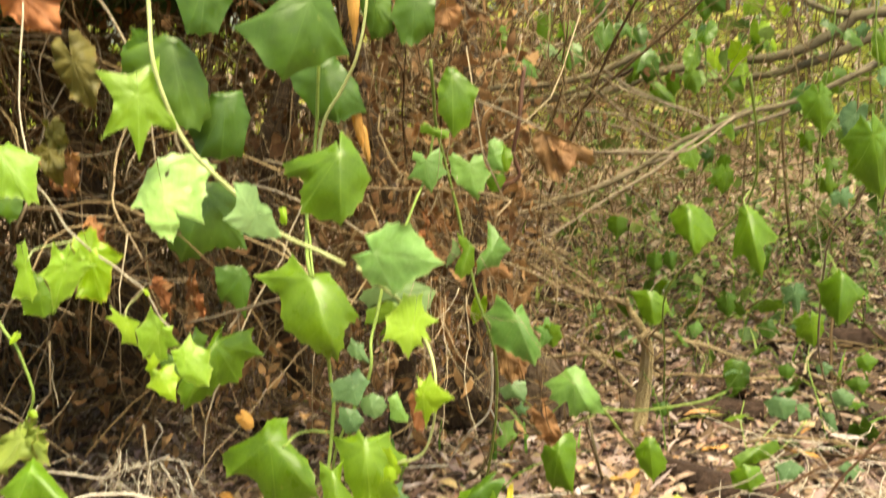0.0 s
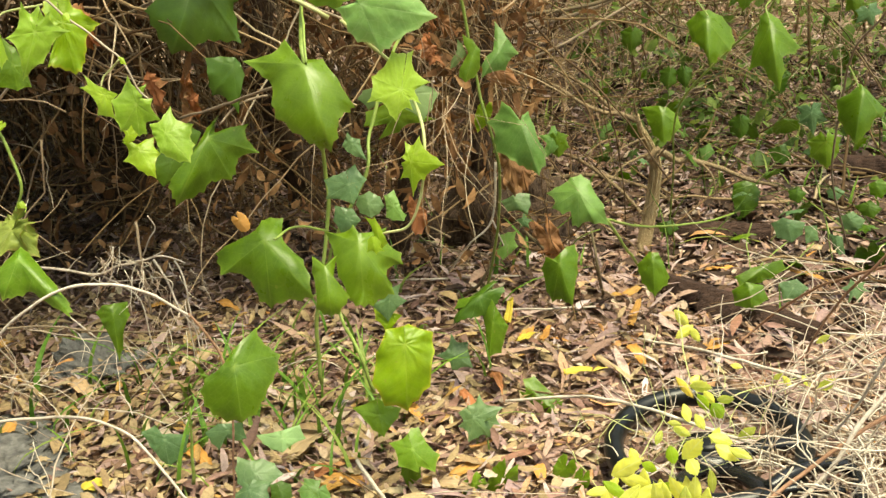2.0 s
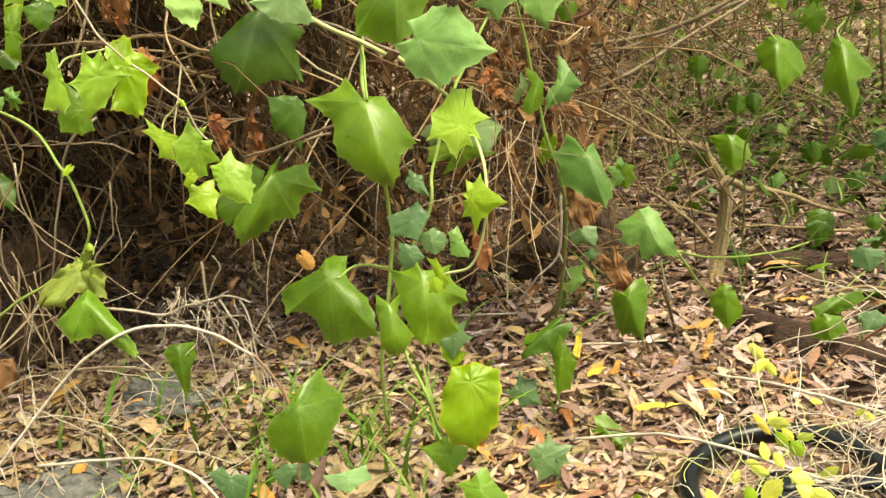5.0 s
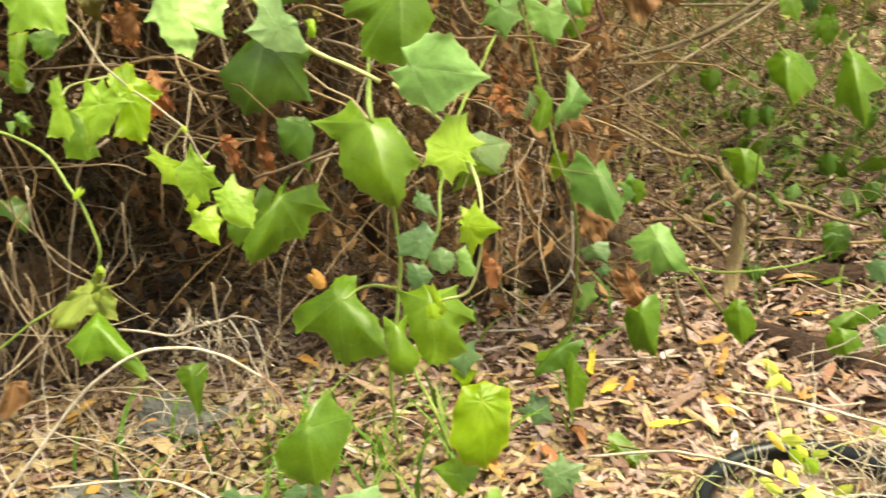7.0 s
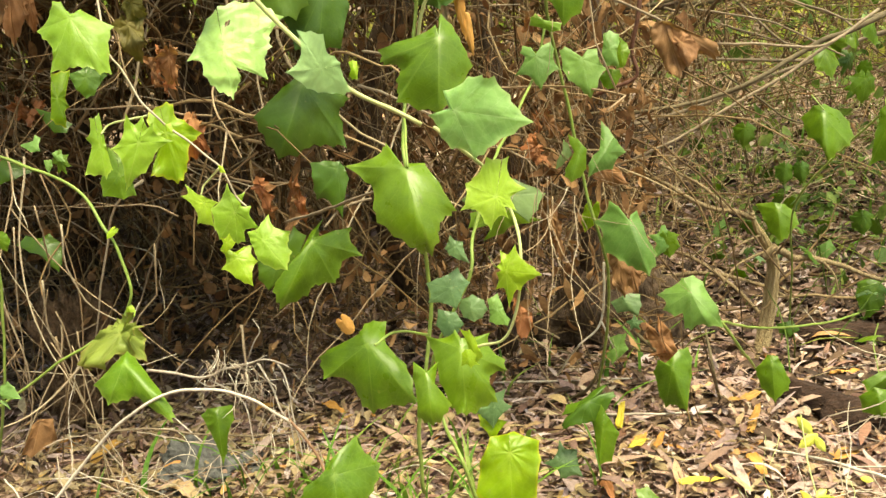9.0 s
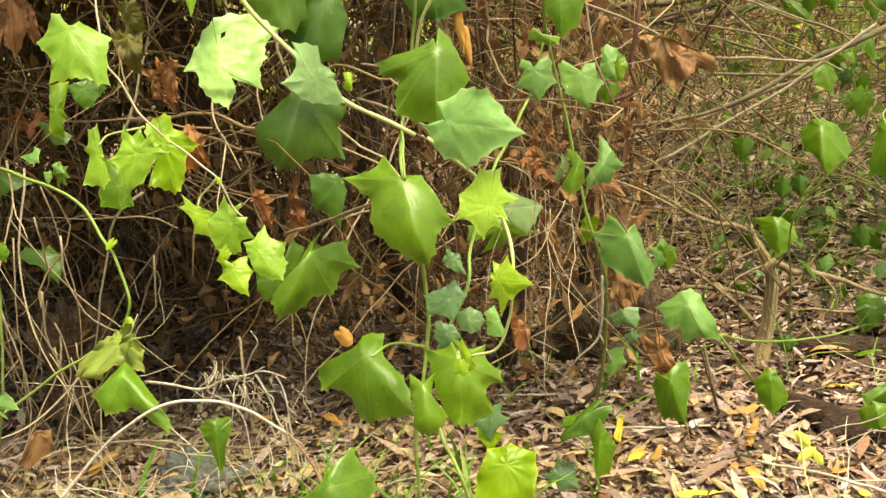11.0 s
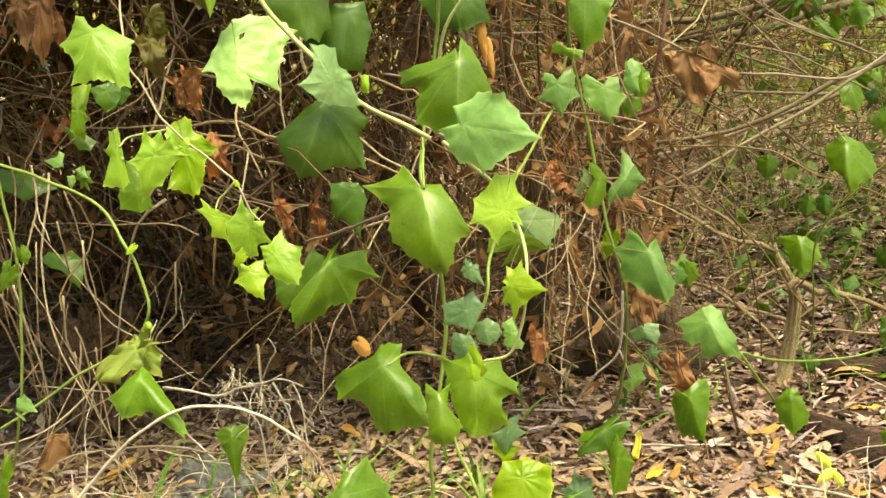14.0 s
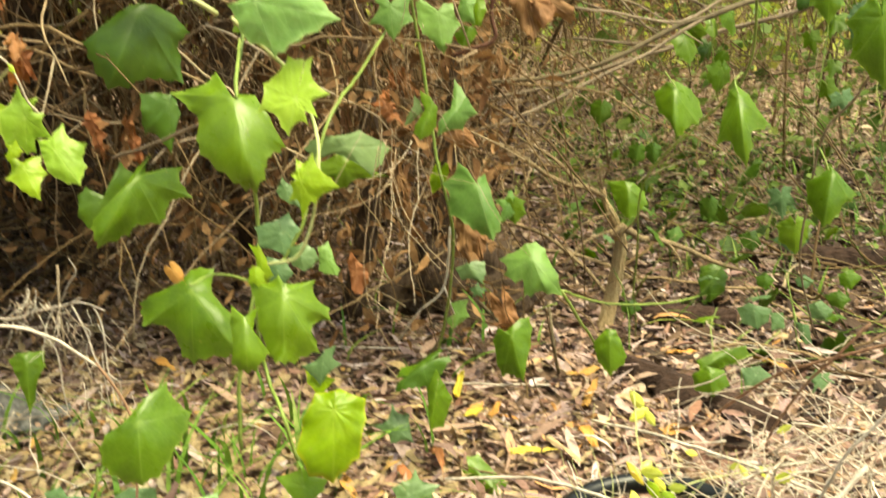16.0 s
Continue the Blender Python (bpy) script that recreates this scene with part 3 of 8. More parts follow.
scatter_leaves("litter_crumbs", 5000, on_floor(0.3, 2.6, 2.5, 4.8, 0.03), (0.008, 0.028), (0.25, 0.7), 0.5, LITTER, litter, 48)

# ---- the old shrub and its thicket ----
shrub = thing("dry_shrub", (-0.6, 2.4, 0.0), "tangled old shrub of bare brown twigs with a dark interior", "shrub")
for pts, r0, r1 in (
    ([(-0.15, 2.35, -0.02), (-0.1, 2.32, 0.35), (-0.16, 2.4, 0.75), (-0.3, 2.5, 1.5)], 0.025, 0.018),
    ([(-0.9, 2.6, -0.02), (-0.85, 2.5, 0.4), (-0.95, 2.5, 0.9), (-0.8, 2.6, 1.6)], 0.06, 0.04),
    ([(-0.42, 2.7, -0.02), (-0.5, 2.6, 0.5), (-0.35, 2.6, 1.0), (-0.45, 2.8, 1.7)], 0.045, 0.03),
    ([(0.06, 2.5, -0.02), (0.05, 2.46, 0.3), (0.08, 2.46, 0.6), (0.04, 2.6, 1.4)], 0.028, 0.018),
    ([(-1.4, 2.7, -0.02), (-1.3, 2.6, 0.5), (-1.35, 2.6, 1.0), (-1.2, 2.7, 1.7)], 0.05, 0.03),
):
    verts, faces = tube(smooth_path(pts), r0, r1, 12, 0.14)
    part("trunk", verts, faces, TRUNK, shrub)


def in_bush(r):
    y = 1.75 + abs(r.gauss(0, 0.75))
    x = r.uniform(-1.9, 0.02)
    return x, y + (0.22 if x > -0.35 else 0.0), r.uniform(0.5 if y < 2.2 else 0.05, 1.3)


twig_mass("twig_tangle", 780, in_bush, lambda r: (r.gauss(0, 1.0), r.gauss(0, 0.25), r.gauss(-0.1, 0.7)), (0.25, 0.8), (0.0010, 0.0036), TWIGS, shrub, 21, 5, 2.2, 0.3, 11)
twig_mass("twig_tangle", 620, lambda r: (r.uniform(-1.9, 0.3), 1.95 + abs(r.gauss(0, 0.5)), r.uniform(0.35, 1.35)), lambda r: (r.gauss(0, 0.3), r.gauss(0, 0.2), -1), (0.2, 0.6), (0.0008, 0.0024), TWIGS, shrub, 22, 4, 1.1, 0.3, 9)
twig_mass("twig_tangle", 300, lambda r: (r.uniform(-1.4, 0.3), r.uniform(2.05, 2.8), r.uniform(0.01, 0.4)), lambda r: (r.gauss(0, 1), r.gauss(0, 0.6), r.gauss(0.1, 0.4)), (0.12, 0.4), (0.0008, 0.0026), TWIGS, shrub, 23, 4, 1.4, 0.2, 8)
twig_mass("stem_tangle", 650, lambda r: (r.uniform(-3.8, 0.15), r.uniform(2.8, 4.6), 0.0), lambda r: (r.gauss(0, 0.45), r.gauss(0, 0.3), 1), (1.0, 1.9), (0.002, 0.007), TWIGS, shrub, 24, 4, 0.45, 0.0, 9)
# Paler front twigs; light on the thicket's front is put into their colour.
twig_mass("twig_tangle", 100, lambda r: (r.uniform(-1.7, -0.15), r.uniform(1.7, 2.15), r.uniform(0.42, 1.1)), lambda r: (r.gauss(0, 1), r.gauss(0, 0.2), r.gauss(-0.15, 0.4)), (0.25, 0.7), (0.0009, 0.0030), PALE_TWIGS, shrub, 27, 5, 2.2, 0.4, 12, "", 0.6)
scatter_leaves("dead_foliage", 5200, lambda r: (r.uniform(-2.4, 0.22), 1.95 + abs(r.gauss(0, 0.5)), r.uniform(0.05, 1.3)), (0.015, 0.045), (0.25, 0.7), 1.0, CURTAIN, shrub, 25, "", 0.9)
scatter_leaves("dead_foliage", 7000, lambda r: (r.uniform(-3.2, 0.1), r.uniform(3.0, 4.3), r.uniform(0.2, 1.75)), (0.03, 0.08), (0.3, 0.7), 1.0, CURTAIN, shrub, 29, "", 0.9)

twig_mass("twig_tangle", 130, lambda r: (r.uniform(-0.35, 0.2), r.uniform(1.98, 2.25), r.uniform(0.35, 1.2)), lambda r: (r.gauss(0, 1), r.gauss(0, 0.25), r.gauss(-0.2, 0.7)), (0.15, 0.5), (0.0008, 0.0028), TWIGS, shrub, 95, 5, 1.8, 0.3, 10, "", 0.6)
scatter_leaves("dead_foliage", 260, lambda r: (r.uniform(-0.32, 0.2), r.uniform(2.0, 2.28), r.uniform(0.3, 1.25)), (0.02, 0.06), (0.2, 0.5), 1.1, CURTAIN, shrub, 96, "", 1.1)


def shade_crown_spot(r):
    """A place in the uneven dome added above the view to shade the shrub."""
    while True:
        x, y, z = r.uniform(-1, 1), r.uniform(-1, 1), r.uniform(0, 1)
        lobe = 0.82 + 0.3 * noise.noise(V3((x * 2.5, y * 2.5, z * 2.5)))
        if x * x + y * y + z * z < lobe * lobe and r.random() < 0.35 + 0.65 * (x * x + y * y):
            if 3.05 + 2.0 * y > 1.75 + 0.25 * noise.noise(V3((x * 6, z * 3, 1))) or -1.75 + 2.15 * x > -0.55:
                return -1.75 + 2.15 * x, 3.05 + 2.0 * y, 1.07 + 1.0 * z


scatter_leaves("shade_crown", 19000, shade_crown_spot, (0.07, 0.135), (0.5, 0.9), 0.8, SHADE_LEAVES, shrub, 26)

for cx, cy, sd in ((0.06, 2.02, 71), (0.14, 2.1, 72), (-0.1, 2.05, 73), (-0.42, 2.0, 74)):
    twig_mass("rootlet_tangle", 15, lambda r: (cx + r.gauss(0, 0.05), cy + r.gauss(0, 0.06), r.uniform(0.3, 0.95)), lambda r: (r.gauss(0, 0.12), r.gauss(0, 0.1), -1), (0.15, 0.5), (0.0006, 0.0016), TWIGS, shrub, sd, 4, 1.7, 0.4, 12)
    scatter_leaves("dead_foliage", 75, lambda r: (cx + r.gauss(0, 0.05), cy + r.gauss(0, 0.05), r.uniform(0.25, 0.9)), (0.02, 0.06), (0.2, 0.5), 1.2, CURTAIN, shrub, sd + 20, "", 1.2)
# More leaves added above the view to shade the thicket's front.
scatter_leaves("shade_crown", 900, lambda r: (r.uniform(-1.6, -0.6), 1.75 - abs(r.gauss(0, 0.17)), r.uniform(1.15, 1.5)), (0.06, 0.12), (0.5, 0.9), 0.7, SHADE_LEAVES, shrub, 30)
scatter_leaves("shade_crown", 2700, lambda r: (r.uniform(-1.65, -0.12), r.uniform(1.74, 2.25), r.uniform(1.07, 1.4)), (0.06, 0.12), (0.5, 0.9), 0.7, SHADE_LEAVES, shrub, 28)

# ---- open scrub to the side ----
scrub = thing("scrub_thicket", (1.8, 4.5, 0.0), "open thicket of thin upright stems with small green leaves", "undergrowth", "", "stuff")
twig_mass("thin_stems", 330, lambda r: (r.uniform(0.5, 6.5), r.uniform(4.0, 10.0), 0.0), lambda r: (r.gauss(0, 0.2), r.gauss(0, 0.15), 1), (0.7, 2.4), (0.0025, 0.008), TWIGS, scrub, 31, 4, 0.35, 0.1)
twig_mass("green_stems", 620, lambda r: (r.uniform(0.3, 3.4), r.uniform(2.6, 5.0), r.uniform(0.0, 0.8)), lambda r: (r.gauss(0, 0.6), r.gauss(0, 0.4), abs(r.gauss(0.5, 0.5))), (0.15, 0.6), (0.0008, 0.0026), GREEN_TWIGS, scrub, 35, 4, 1.3, 0.2, 7)
scatter_leaves("small_leaves", 1700, lambda r: (r.uniform(0.3, 4.5), r.uniform(2.7, 7.5), abs(r.gauss(0.0, 0.6))), (0.03, 0.06), (0.6, 1.0), 0.8, SCRUB, scrub, 33)
scatter_leaves("small_leaves", 2600, lambda r: (r.uniform(0.35, 4.2), 2.75 + abs(r.gauss(0, 1.8)), 0.02 + abs(r.gauss(0.0, 0.16))), (0.014, 0.038), (0.4, 0.9), 0.7, SCRUB, scrub, 36)
twig_mass("fine_twigs", 380, lambda r: (r.uniform(0.35, 3.0), r.uniform(2.45, 4.6), r.uniform(0.0, 0.45)), lambda r: (r.gauss(0, 1), r.gauss(0, 0.5), r.gauss(0.1, 0.5)), (0.12, 0.45), (0.0006, 0.0019), PALE_TWIGS, scrub, 37, 4, 1.6, 0.2, 8, "", 0.7)
twig_mass("cross_twigs", 460, lambda r: (r.uniform(0.1, 1.15), r.uniform(2.9, 4.6), r.uniform(0.3, 1.35)), lambda r: (r.gauss(0, 1), r.gauss(0, 0.4), r.gauss(0, 0.5)), (0.3, 0.9), (0.0009, 0.0032), TWIGS, scrub, 92, 4, 1.1, 0.2, 9, "", 0.6)
scatter_leaves("dead_foliage", 600, lambda r: (r.uniform(0.05, 0.8), r.uniform(3.0, 4.8), r.uniform(0.25, 1.4)), (0.015, 0.045), (0.2, 0.5), 1.0, CURTAIN, scrub, 93, "", 0.9)
scatter_leaves("small_leaves", 500, lambda r: (r.uniform(0.2, 2.2), r.uniform(3.0, 4.8), r.uniform(0.3, 1.4)), (0.025, 0.05), (0.6, 1.0), 0.8, SCRUB, scrub, 94)
scatter_leaves("dead_foliage", 1500, lambda r: (r.uniform(-0.2, 1.0), r.uniform(4.8, 6.2), r.uniform(0.55, 1.9)), (0.03, 0.08), (0.2, 0.6), 1.0, CURTAIN, scrub, 97, "", 0.9)
twig_mass("cross_twigs", 520, lambda r: (r.uniform(-0.2, 1.1), r.uniform(4.6, 6.0), r.uniform(0.4, 1.8)), lambda r: (r.gauss(0, 1), r.gauss(0, 0.4), r.gauss(0, 0.6)), (0.4, 1.2), (0.0018, 0.006), TWIGS, scrub, 98, 4, 1.1, 0.2, 9, "", 0.6)
backdrop_trees = thing("far_foliage", (2.0, 11.0, 0.0), "far yellow-green sunlit foliage behind the thicket", "foliage", "", "stuff")
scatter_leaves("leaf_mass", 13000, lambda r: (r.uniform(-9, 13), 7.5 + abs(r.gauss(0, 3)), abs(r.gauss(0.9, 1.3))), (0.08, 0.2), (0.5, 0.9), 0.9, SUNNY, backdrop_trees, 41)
twig_mass("far_stems", 160, lambda r: (r.uniform(-8, 12), r.uniform(8.5, 12.5), 0.0), lambda r: (r.gauss(0, 0.15), r.gauss(0, 0.1), 1), (2.5, 4.5), (0.012, 0.04), TWIGS, backdrop_trees, 42, 5, 0.2)

# Leaf clumps, boughs and a trunk added out of view to shade the scrub.
SHADE_CLUMPS = [(0.8 + 3.4 * random.Random(91 + i).random(), 2.2 + 2.0 * random.Random(191 + i).random(), 2.0 + 0.9 * random.Random(291 + i).random()) for i in range(20)]


def shade_canopy_spot(r):
    c = r.choice(SHADE_CLUMPS)
    return c[0] + r.gauss(0, 0.32), c[1] + r.gauss(0, 0.32), max(1.7, c[2] + r.gauss(0, 0.2))


for c in SHADE_CLUMPS[:14]:
    stem(scrub, "shade_bough", [(3.9, 5.6, 0.9), ((c[0] + 3.9) / 2, (c[1] + 5.6) / 2, c[2] * 0.75 + 0.35), c], 0.022, 0.006, BRANCH)
stem(scrub, "trunk", [(3.9, 5.7, -0.05), (3.85, 5.6, 0.9), (3.95, 5.6, 2.2), (3.8, 5.7, 3.2)], 0.13, 0.06, TRUNK)
scatter_leaves("shade_canopy", 380, shade_canopy_spot, (0.08, 0.16), (0.5, 0.9), 0.7, SHADE_LEAVES, scrub, 34)
# Unseen hedge behind the camera and to the left, added against low skylight.
hedge = thing("hedge", (0.0, -5.0, 0.0), "unseen leaf hedge added to block low sky light", "hedge", "", "stuff")
scatter_leaves("leaf_mass", 8500, lambda r: (r.uniform(-7, 8), -2.8 - abs(r.gauss(0, 0.9)), r.uniform(0, 1.0) ** 0.8 * (2.4 + 0.5 * math.sin(r.random() * 9))), (0.12, 0.24), (0.5, 0.9), 0.9, SHADE_LEAVES, hedge, 43)
scatter_leaves("leaf_mass", 6000, lambda r: (-4.6 - abs(r.gauss(0, 0.8)), r.uniform(-5, 8), r.uniform(0, 2.6)), (0.12, 0.24), (0.5, 0.9), 0.9, SHADE_LEAVES, hedge, 44)
twig_mass("stem_tangle", 200, lambda r: (r.uniform(-7, 8), -3.1 - abs(r.gauss(0, 0.7)), 0.0), lambda r: (r.gauss(0, 0.2), r.gauss(0, 0.2), 1), (1.6, 2.6), (0.008, 0.02), TWIGS, hedge, 45, 4, 0.3)

# ---- earth bank, bark, ash ----
def lump(name, at, size, material, label, category, seed, rough=0.25, flat=0.0):
    bm = bmesh.new()
    bmesh.ops.create_icosphere(bm, subdivisions=5, radius=1)
    for v in bm.verts:
        k = 1 + rough * noise.noise(v.co * 1.7 + V3((seed, 0, 0))) + rough * 0.5 * noise.noise(v.co * 5 + V3((seed, 2, 0))) + rough * 0.3 * noise.noise(v.co * 13 + V3((seed, 2, 0))) + rough * 0.25 * abs(noise.noise(v.co * 24 + V3((seed, 5, 0))))
        v.co = V3((v.co.x * size[0], v.co.y * size[1], v.co.z * size[2])) * k
    verts = [v.co + V3(at) for v in bm.verts]
    faces = [tuple(v.index for v in f.verts) for f in bm.faces]
    bm.free()
    return tagged(part(name, verts, faces, material), label, category)


lump("earth_mound", (-1.02, 2.00, 0.10), (0.085, 0.08, 0.14), EARTH, "crumbling brown earth mound under the shrub", "earth mound", 3, 0.75)
lump("ash_patch", (-0.70, 1.33, 0.002), (0.15, 0.14, 0.028), ASH, "patch of grey sandy ash on the ground", "ash", 8, 0.7)
lump("ash_patch", (-0.64, 1.74, -0.016), (0.09, 0.08, 0.048), ASH, "small heap of grey ash among grass", "ash", 9, 0.8)


def bark_slab(a, b, width, label, seed):
    """A curved slab of bark lying on the litter."""
    a, b = V3(a), V3(b)
    d = (b - a).normalized()
    s = V3((d.y, -d.x, 0)).normalized()
    n, m = 60, 17
    top, low = [], []
    for i in range(n):
        u = i / (n - 1)
        w = width * (0.2 + 0.8 * math.sin(math.pi * min(max(u, 0.04), 0.96)) ** 0.6) * (1 + 0.2 * noise.noise(V3((u * 5, seed, 0))))
        for j in range(m):
            q = 2 * j / (m - 1) - 1
            h = 0.036 * (1 - q * q) + 0.006 * noise.noise(V3((u * 9, q * 7, seed))) + 0.004 * abs(noise.noise(V3((u * 30, q * 14, seed))))
            ragged = 1 + 0.3 * noise.noise(V3((u * 14, 2 if q > 0 else 7, seed + 4)))
            p = a + (b - a) * u + s * (q * w * 0.5 * ragged) + V3((0, 0, 0.012 + h))
            top.append(p)
            low.append(p - V3((0, 0, 0.007)))
    verts = top + low
    k = n * m
    faces = []
    for i in range(n - 1):
        for j in range(m - 1):
            f = (i * m + j, i * m + j + 1, (i + 1) * m + j + 1, (i + 1) * m + j)
            faces += [f, tuple(x + k for x in reversed(f))]
    edge = [j for j in range(m)] + [i * m + m - 1 for i in range(1, n)] + [(n - 1) * m + j for j in range(m - 2, -1, -1)] + [i * m for i in range(n - 2, 0, -1)]
    for x, y in zip(edge, edge[1:] + edge[:1]):
        faces.append((y, x, x + k, y + k))
    return tagged(part("bark_slab", verts, faces, BARKSLAB), label, "bark", "bark pieces")


bark_slab((0.44, 2.07, 0), (0.70, 1.80, 0), 0.085, "curved slab of dark red-brown bark on leaf litter", 1)
bark_slab((0.50, 2.40, 0), (0.72, 2.36, 0), 0.06, "short dark bark piece on the ground", 2)
bark_slab((0.95, 2.95, 0), (1.25, 2.90, 0), 0.07, "dark fallen bark strip among ground ivy", 3)

# ---- the steering wheel ----
def steering_wheel(cx, cy, z, radius):
    w = thing("steering_wheel", (cx, cy, 0.0), "black rubber steering wheel lying among dry stalks", "steering wheel")
    tilt = Matrix.Translation((cx, cy, z)) @ Matrix.Rotation(radians(4), 4, "X") @ Matrix.Rotation(radians(-3), 4, "Y")
    n, m, verts, faces = 72, 14, [], []
    for i in range(n):
        a = 2 * math.pi * i / n
        for j in range(m):
            b = 2 * math.pi * j / m
            grip = 1 + (0.06 if (i % 2 == 0 and math.sin(b) < 0) else 0)
            q = radius + 0.0150 * math.cos(b) * grip
            verts.append(tilt @ V3((q * math.cos(a), q * math.sin(a), 0.0160 * math.sin(b) * grip)))
    for i in range(n):
        for j in range(m):
            faces.append((i * m + j, ((i + 1) % n) * m + j, ((i + 1) % n) * m + (j + 1) % m, i * m + (j + 1) % m))
    part("rim", verts, faces, RUBBER, w)
    for a in (2, 238, 300):
        d = V3((math.cos(radians(a)), math.sin(radians(a)), 0))
        s = V3((-d.y, d.x, 0))
        verts, faces = [], []
        for i in range(9):
            u = i / 8
            c = d * (0.03 + u * (radius - 0.034)) + V3((0, 0, -0.022 * (1 - u) ** 2))
            wd = 0.030 - 0.010 * math.sin(u * math.pi)
            for x, y in ((-1, -0.6), (-1, 0.3), (-0.6, 1), (0.6, 1), (1, 0.3), (1, -0.6)):
                verts.append(tilt @ (c + s * (x * wd * 0.6) + V3((0, 0, y * 0.007))))
        for i in range(8):
            for j in range(6):
                faces.append((i * 6 + j, i * 6 + (j + 1) % 6, (i + 1) * 6 + (j + 1) % 6, (i + 1) * 6 + j))
        faces += [tuple(reversed(range(6))), tuple(48 + j for j in range(6))]
        part("spoke", verts, faces, PLASTIC, w)
    verts, faces = [], []
    prof = ((0.0, 0.004), (0.022, 0.004), (0.030, 0.0), (0.040, -0.002), (0.046, -0.012), (0.046, -0.028), (0.03, -0.034))
    k = 32
    for q, h in prof:
        for i in range(k):
            a = 2 * math.pi * i / k
            verts.append(tilt @ V3((q * math.cos(a), q * math.sin(a), h)))
    for j in range(len(prof) - 1):
        for i in range(k):
            faces.append((j * k + i, j * k + (i + 1) % k, (j + 1) * k + (i + 1) % k, (j + 1) * k + i))
    hub = part("hub", verts, faces, PLASTIC, w)
    verts, faces = [], []
    for q, h in ((0.0, 0.0115), (0.012, 0.011), (0.019, 0.009), (0.021, 0.005), (0.021, 0.001)):
        for i in range(24):
            a = 2 * math.pi * i / 24
            verts.append(tilt @ V3((q * math.cos(a), q * math.sin(a), h)))
    for j in range(4):
        for i in range(24):
            faces.append((j * 24 + i, j * 24 + (i + 1) % 24, (j + 1) * 24 + (i + 1) % 24, (j + 1) * 24 + i))
    part("hub_cap", verts, faces, RUBBER, hub, "worn black round hub cap")
    return w


steering_wheel(0.420, 1.387, 0.044, 0.138)

# ---- hanging vine with young bright leaves ----
vine_a = thing("hanging_vine", (-0.05, 0.70, 1.0), "young vine hanging from the shrub with bright lime-green leaves", "vine", "ivy vines")
stem(vine_a, "stem", [(-0.115, 0.780, 1.155), (-0.107, 0.740, 1.045), (-0.106, 0.720, 0.980), (-0.100, 0.700, 0.937), (-0.086, 0.700, 0.882), (-0.057, 0.700, 0.847), (-0.023, 0.700, 0.811), (0.027, 0.690, 0.785)], 0.0018, 0.0016, VINE_PALE)
stem(vine_a, "stem", [(0.035, 0.690, 0.783), (0.051, 0.700, 0.765), (0.066, 0.700, 0.752), (0.076, 0.700, 0.735), (0.086, 0.680, 0.718), (0.089, 0.665, 0.698), (0.085, 0.665, 0.668), (0.075, 0.665, 0.647), (0.058, 0.665, 0.642)], 0.0013, 0.0009, VINE_PALE)
leaf(vine_a, (-0.111, 0.690, 0.915), (-0.111, 0.678, 0.869), None, [(-148, 0.68), (-105, 0.34), (-47, 0.88), (-22, 0.50), (0, 1.00), (18, 0.52), (37, 0.86), (70, 0.36), (119, 0.68), (165, 0.30)], MID, 0.3, 0.3)
leaf(vine_a, (-0.100, 0.690, 0.840), (-0.094, 0.680, 0.808), None, [(-178, 0.88), (-159, 1.01), (-139, 1.14), (-123, 1.25), (-111, 1.36), (-108, 1.20), (-104, 1.02), (-95, 0.92), (-85, 0.93), (-77, 0.82), (-62, 0.83), (-46, 1.02), (-30, 0.48), (-24, 0.41), (-22, 0.59), (-17, 0.69), (-6, 0.84), (0, 1.00), (5, 0.91), (16, 0.85), (30, 0.74), (48, 0.64), (71, 0.50), (78, 0.61), (81, 0.74), (118, 0.54), (161, 0.69)], YOUNG, 0.25, 0.35, hole=(-0.0057, -0.0172))
leaf(vine_a, (-0.034, 0.685, 0.825), (-0.058, 0.682, 0.824), None, [(-161, 0.56), (-144, 0.77), (-135, 0.99), (-123, 0.92), (-105, 0.72), (-74, 0.67), (-46, 0.68), (-15, 0.78), (0, 1.00), (5, 0.83), (22, 0.66), (48, 0.72), (59, 0.97), (63, 1.19), (81, 1.01), (100, 0.89), (116, 0.43), (146, 0.47), (170, 0.52)], PALE, 0.1, -0.6)
leaf(vine_a, (0.049, 0.690, 0.793), (0.100, 0.685, 0.784), None, [(-164, 0.07), (-129, 0.28), (-83, 0.33), (-75, 0.45), (-59, 0.55), (-52, 0.56), (-48, 0.65), (-23, 0.72), (-9, 0.81), (0, 1.00), (13, 0.80), (31, 0.66), (47, 0.66), (58, 0.67), (63, 0.53), (86, 0.48), (108, 0.38), (139, 0.29), (162, 0.34)], YOUNG, 0.12, 0.25)
leaf(vine_a, (0.074, 0.680, 0.738), (0.070, 0.675, 0.717), None, [(-171, 1.25), (-170, 1.01), (-163, 0.81), (-146, 0.70), (-113, 0.93), (-110, 0.64), (-97, 0.41), (-74, 0.57), (-63, 0.75), (-57, 0.47), (-49, 0.39), (-38, 0.74), (-25, 0.57), (-7, 0.68), (0, 1.00), (15, 0.85), (41, 0.68), (56, 0.85), (60, 1.13), (74, 0.91), (104, 0.99), (120, 0.88), (146, 0.97), (157, 1.20), (173, 1.10)], BRIGHT, 0.2, 0.3)
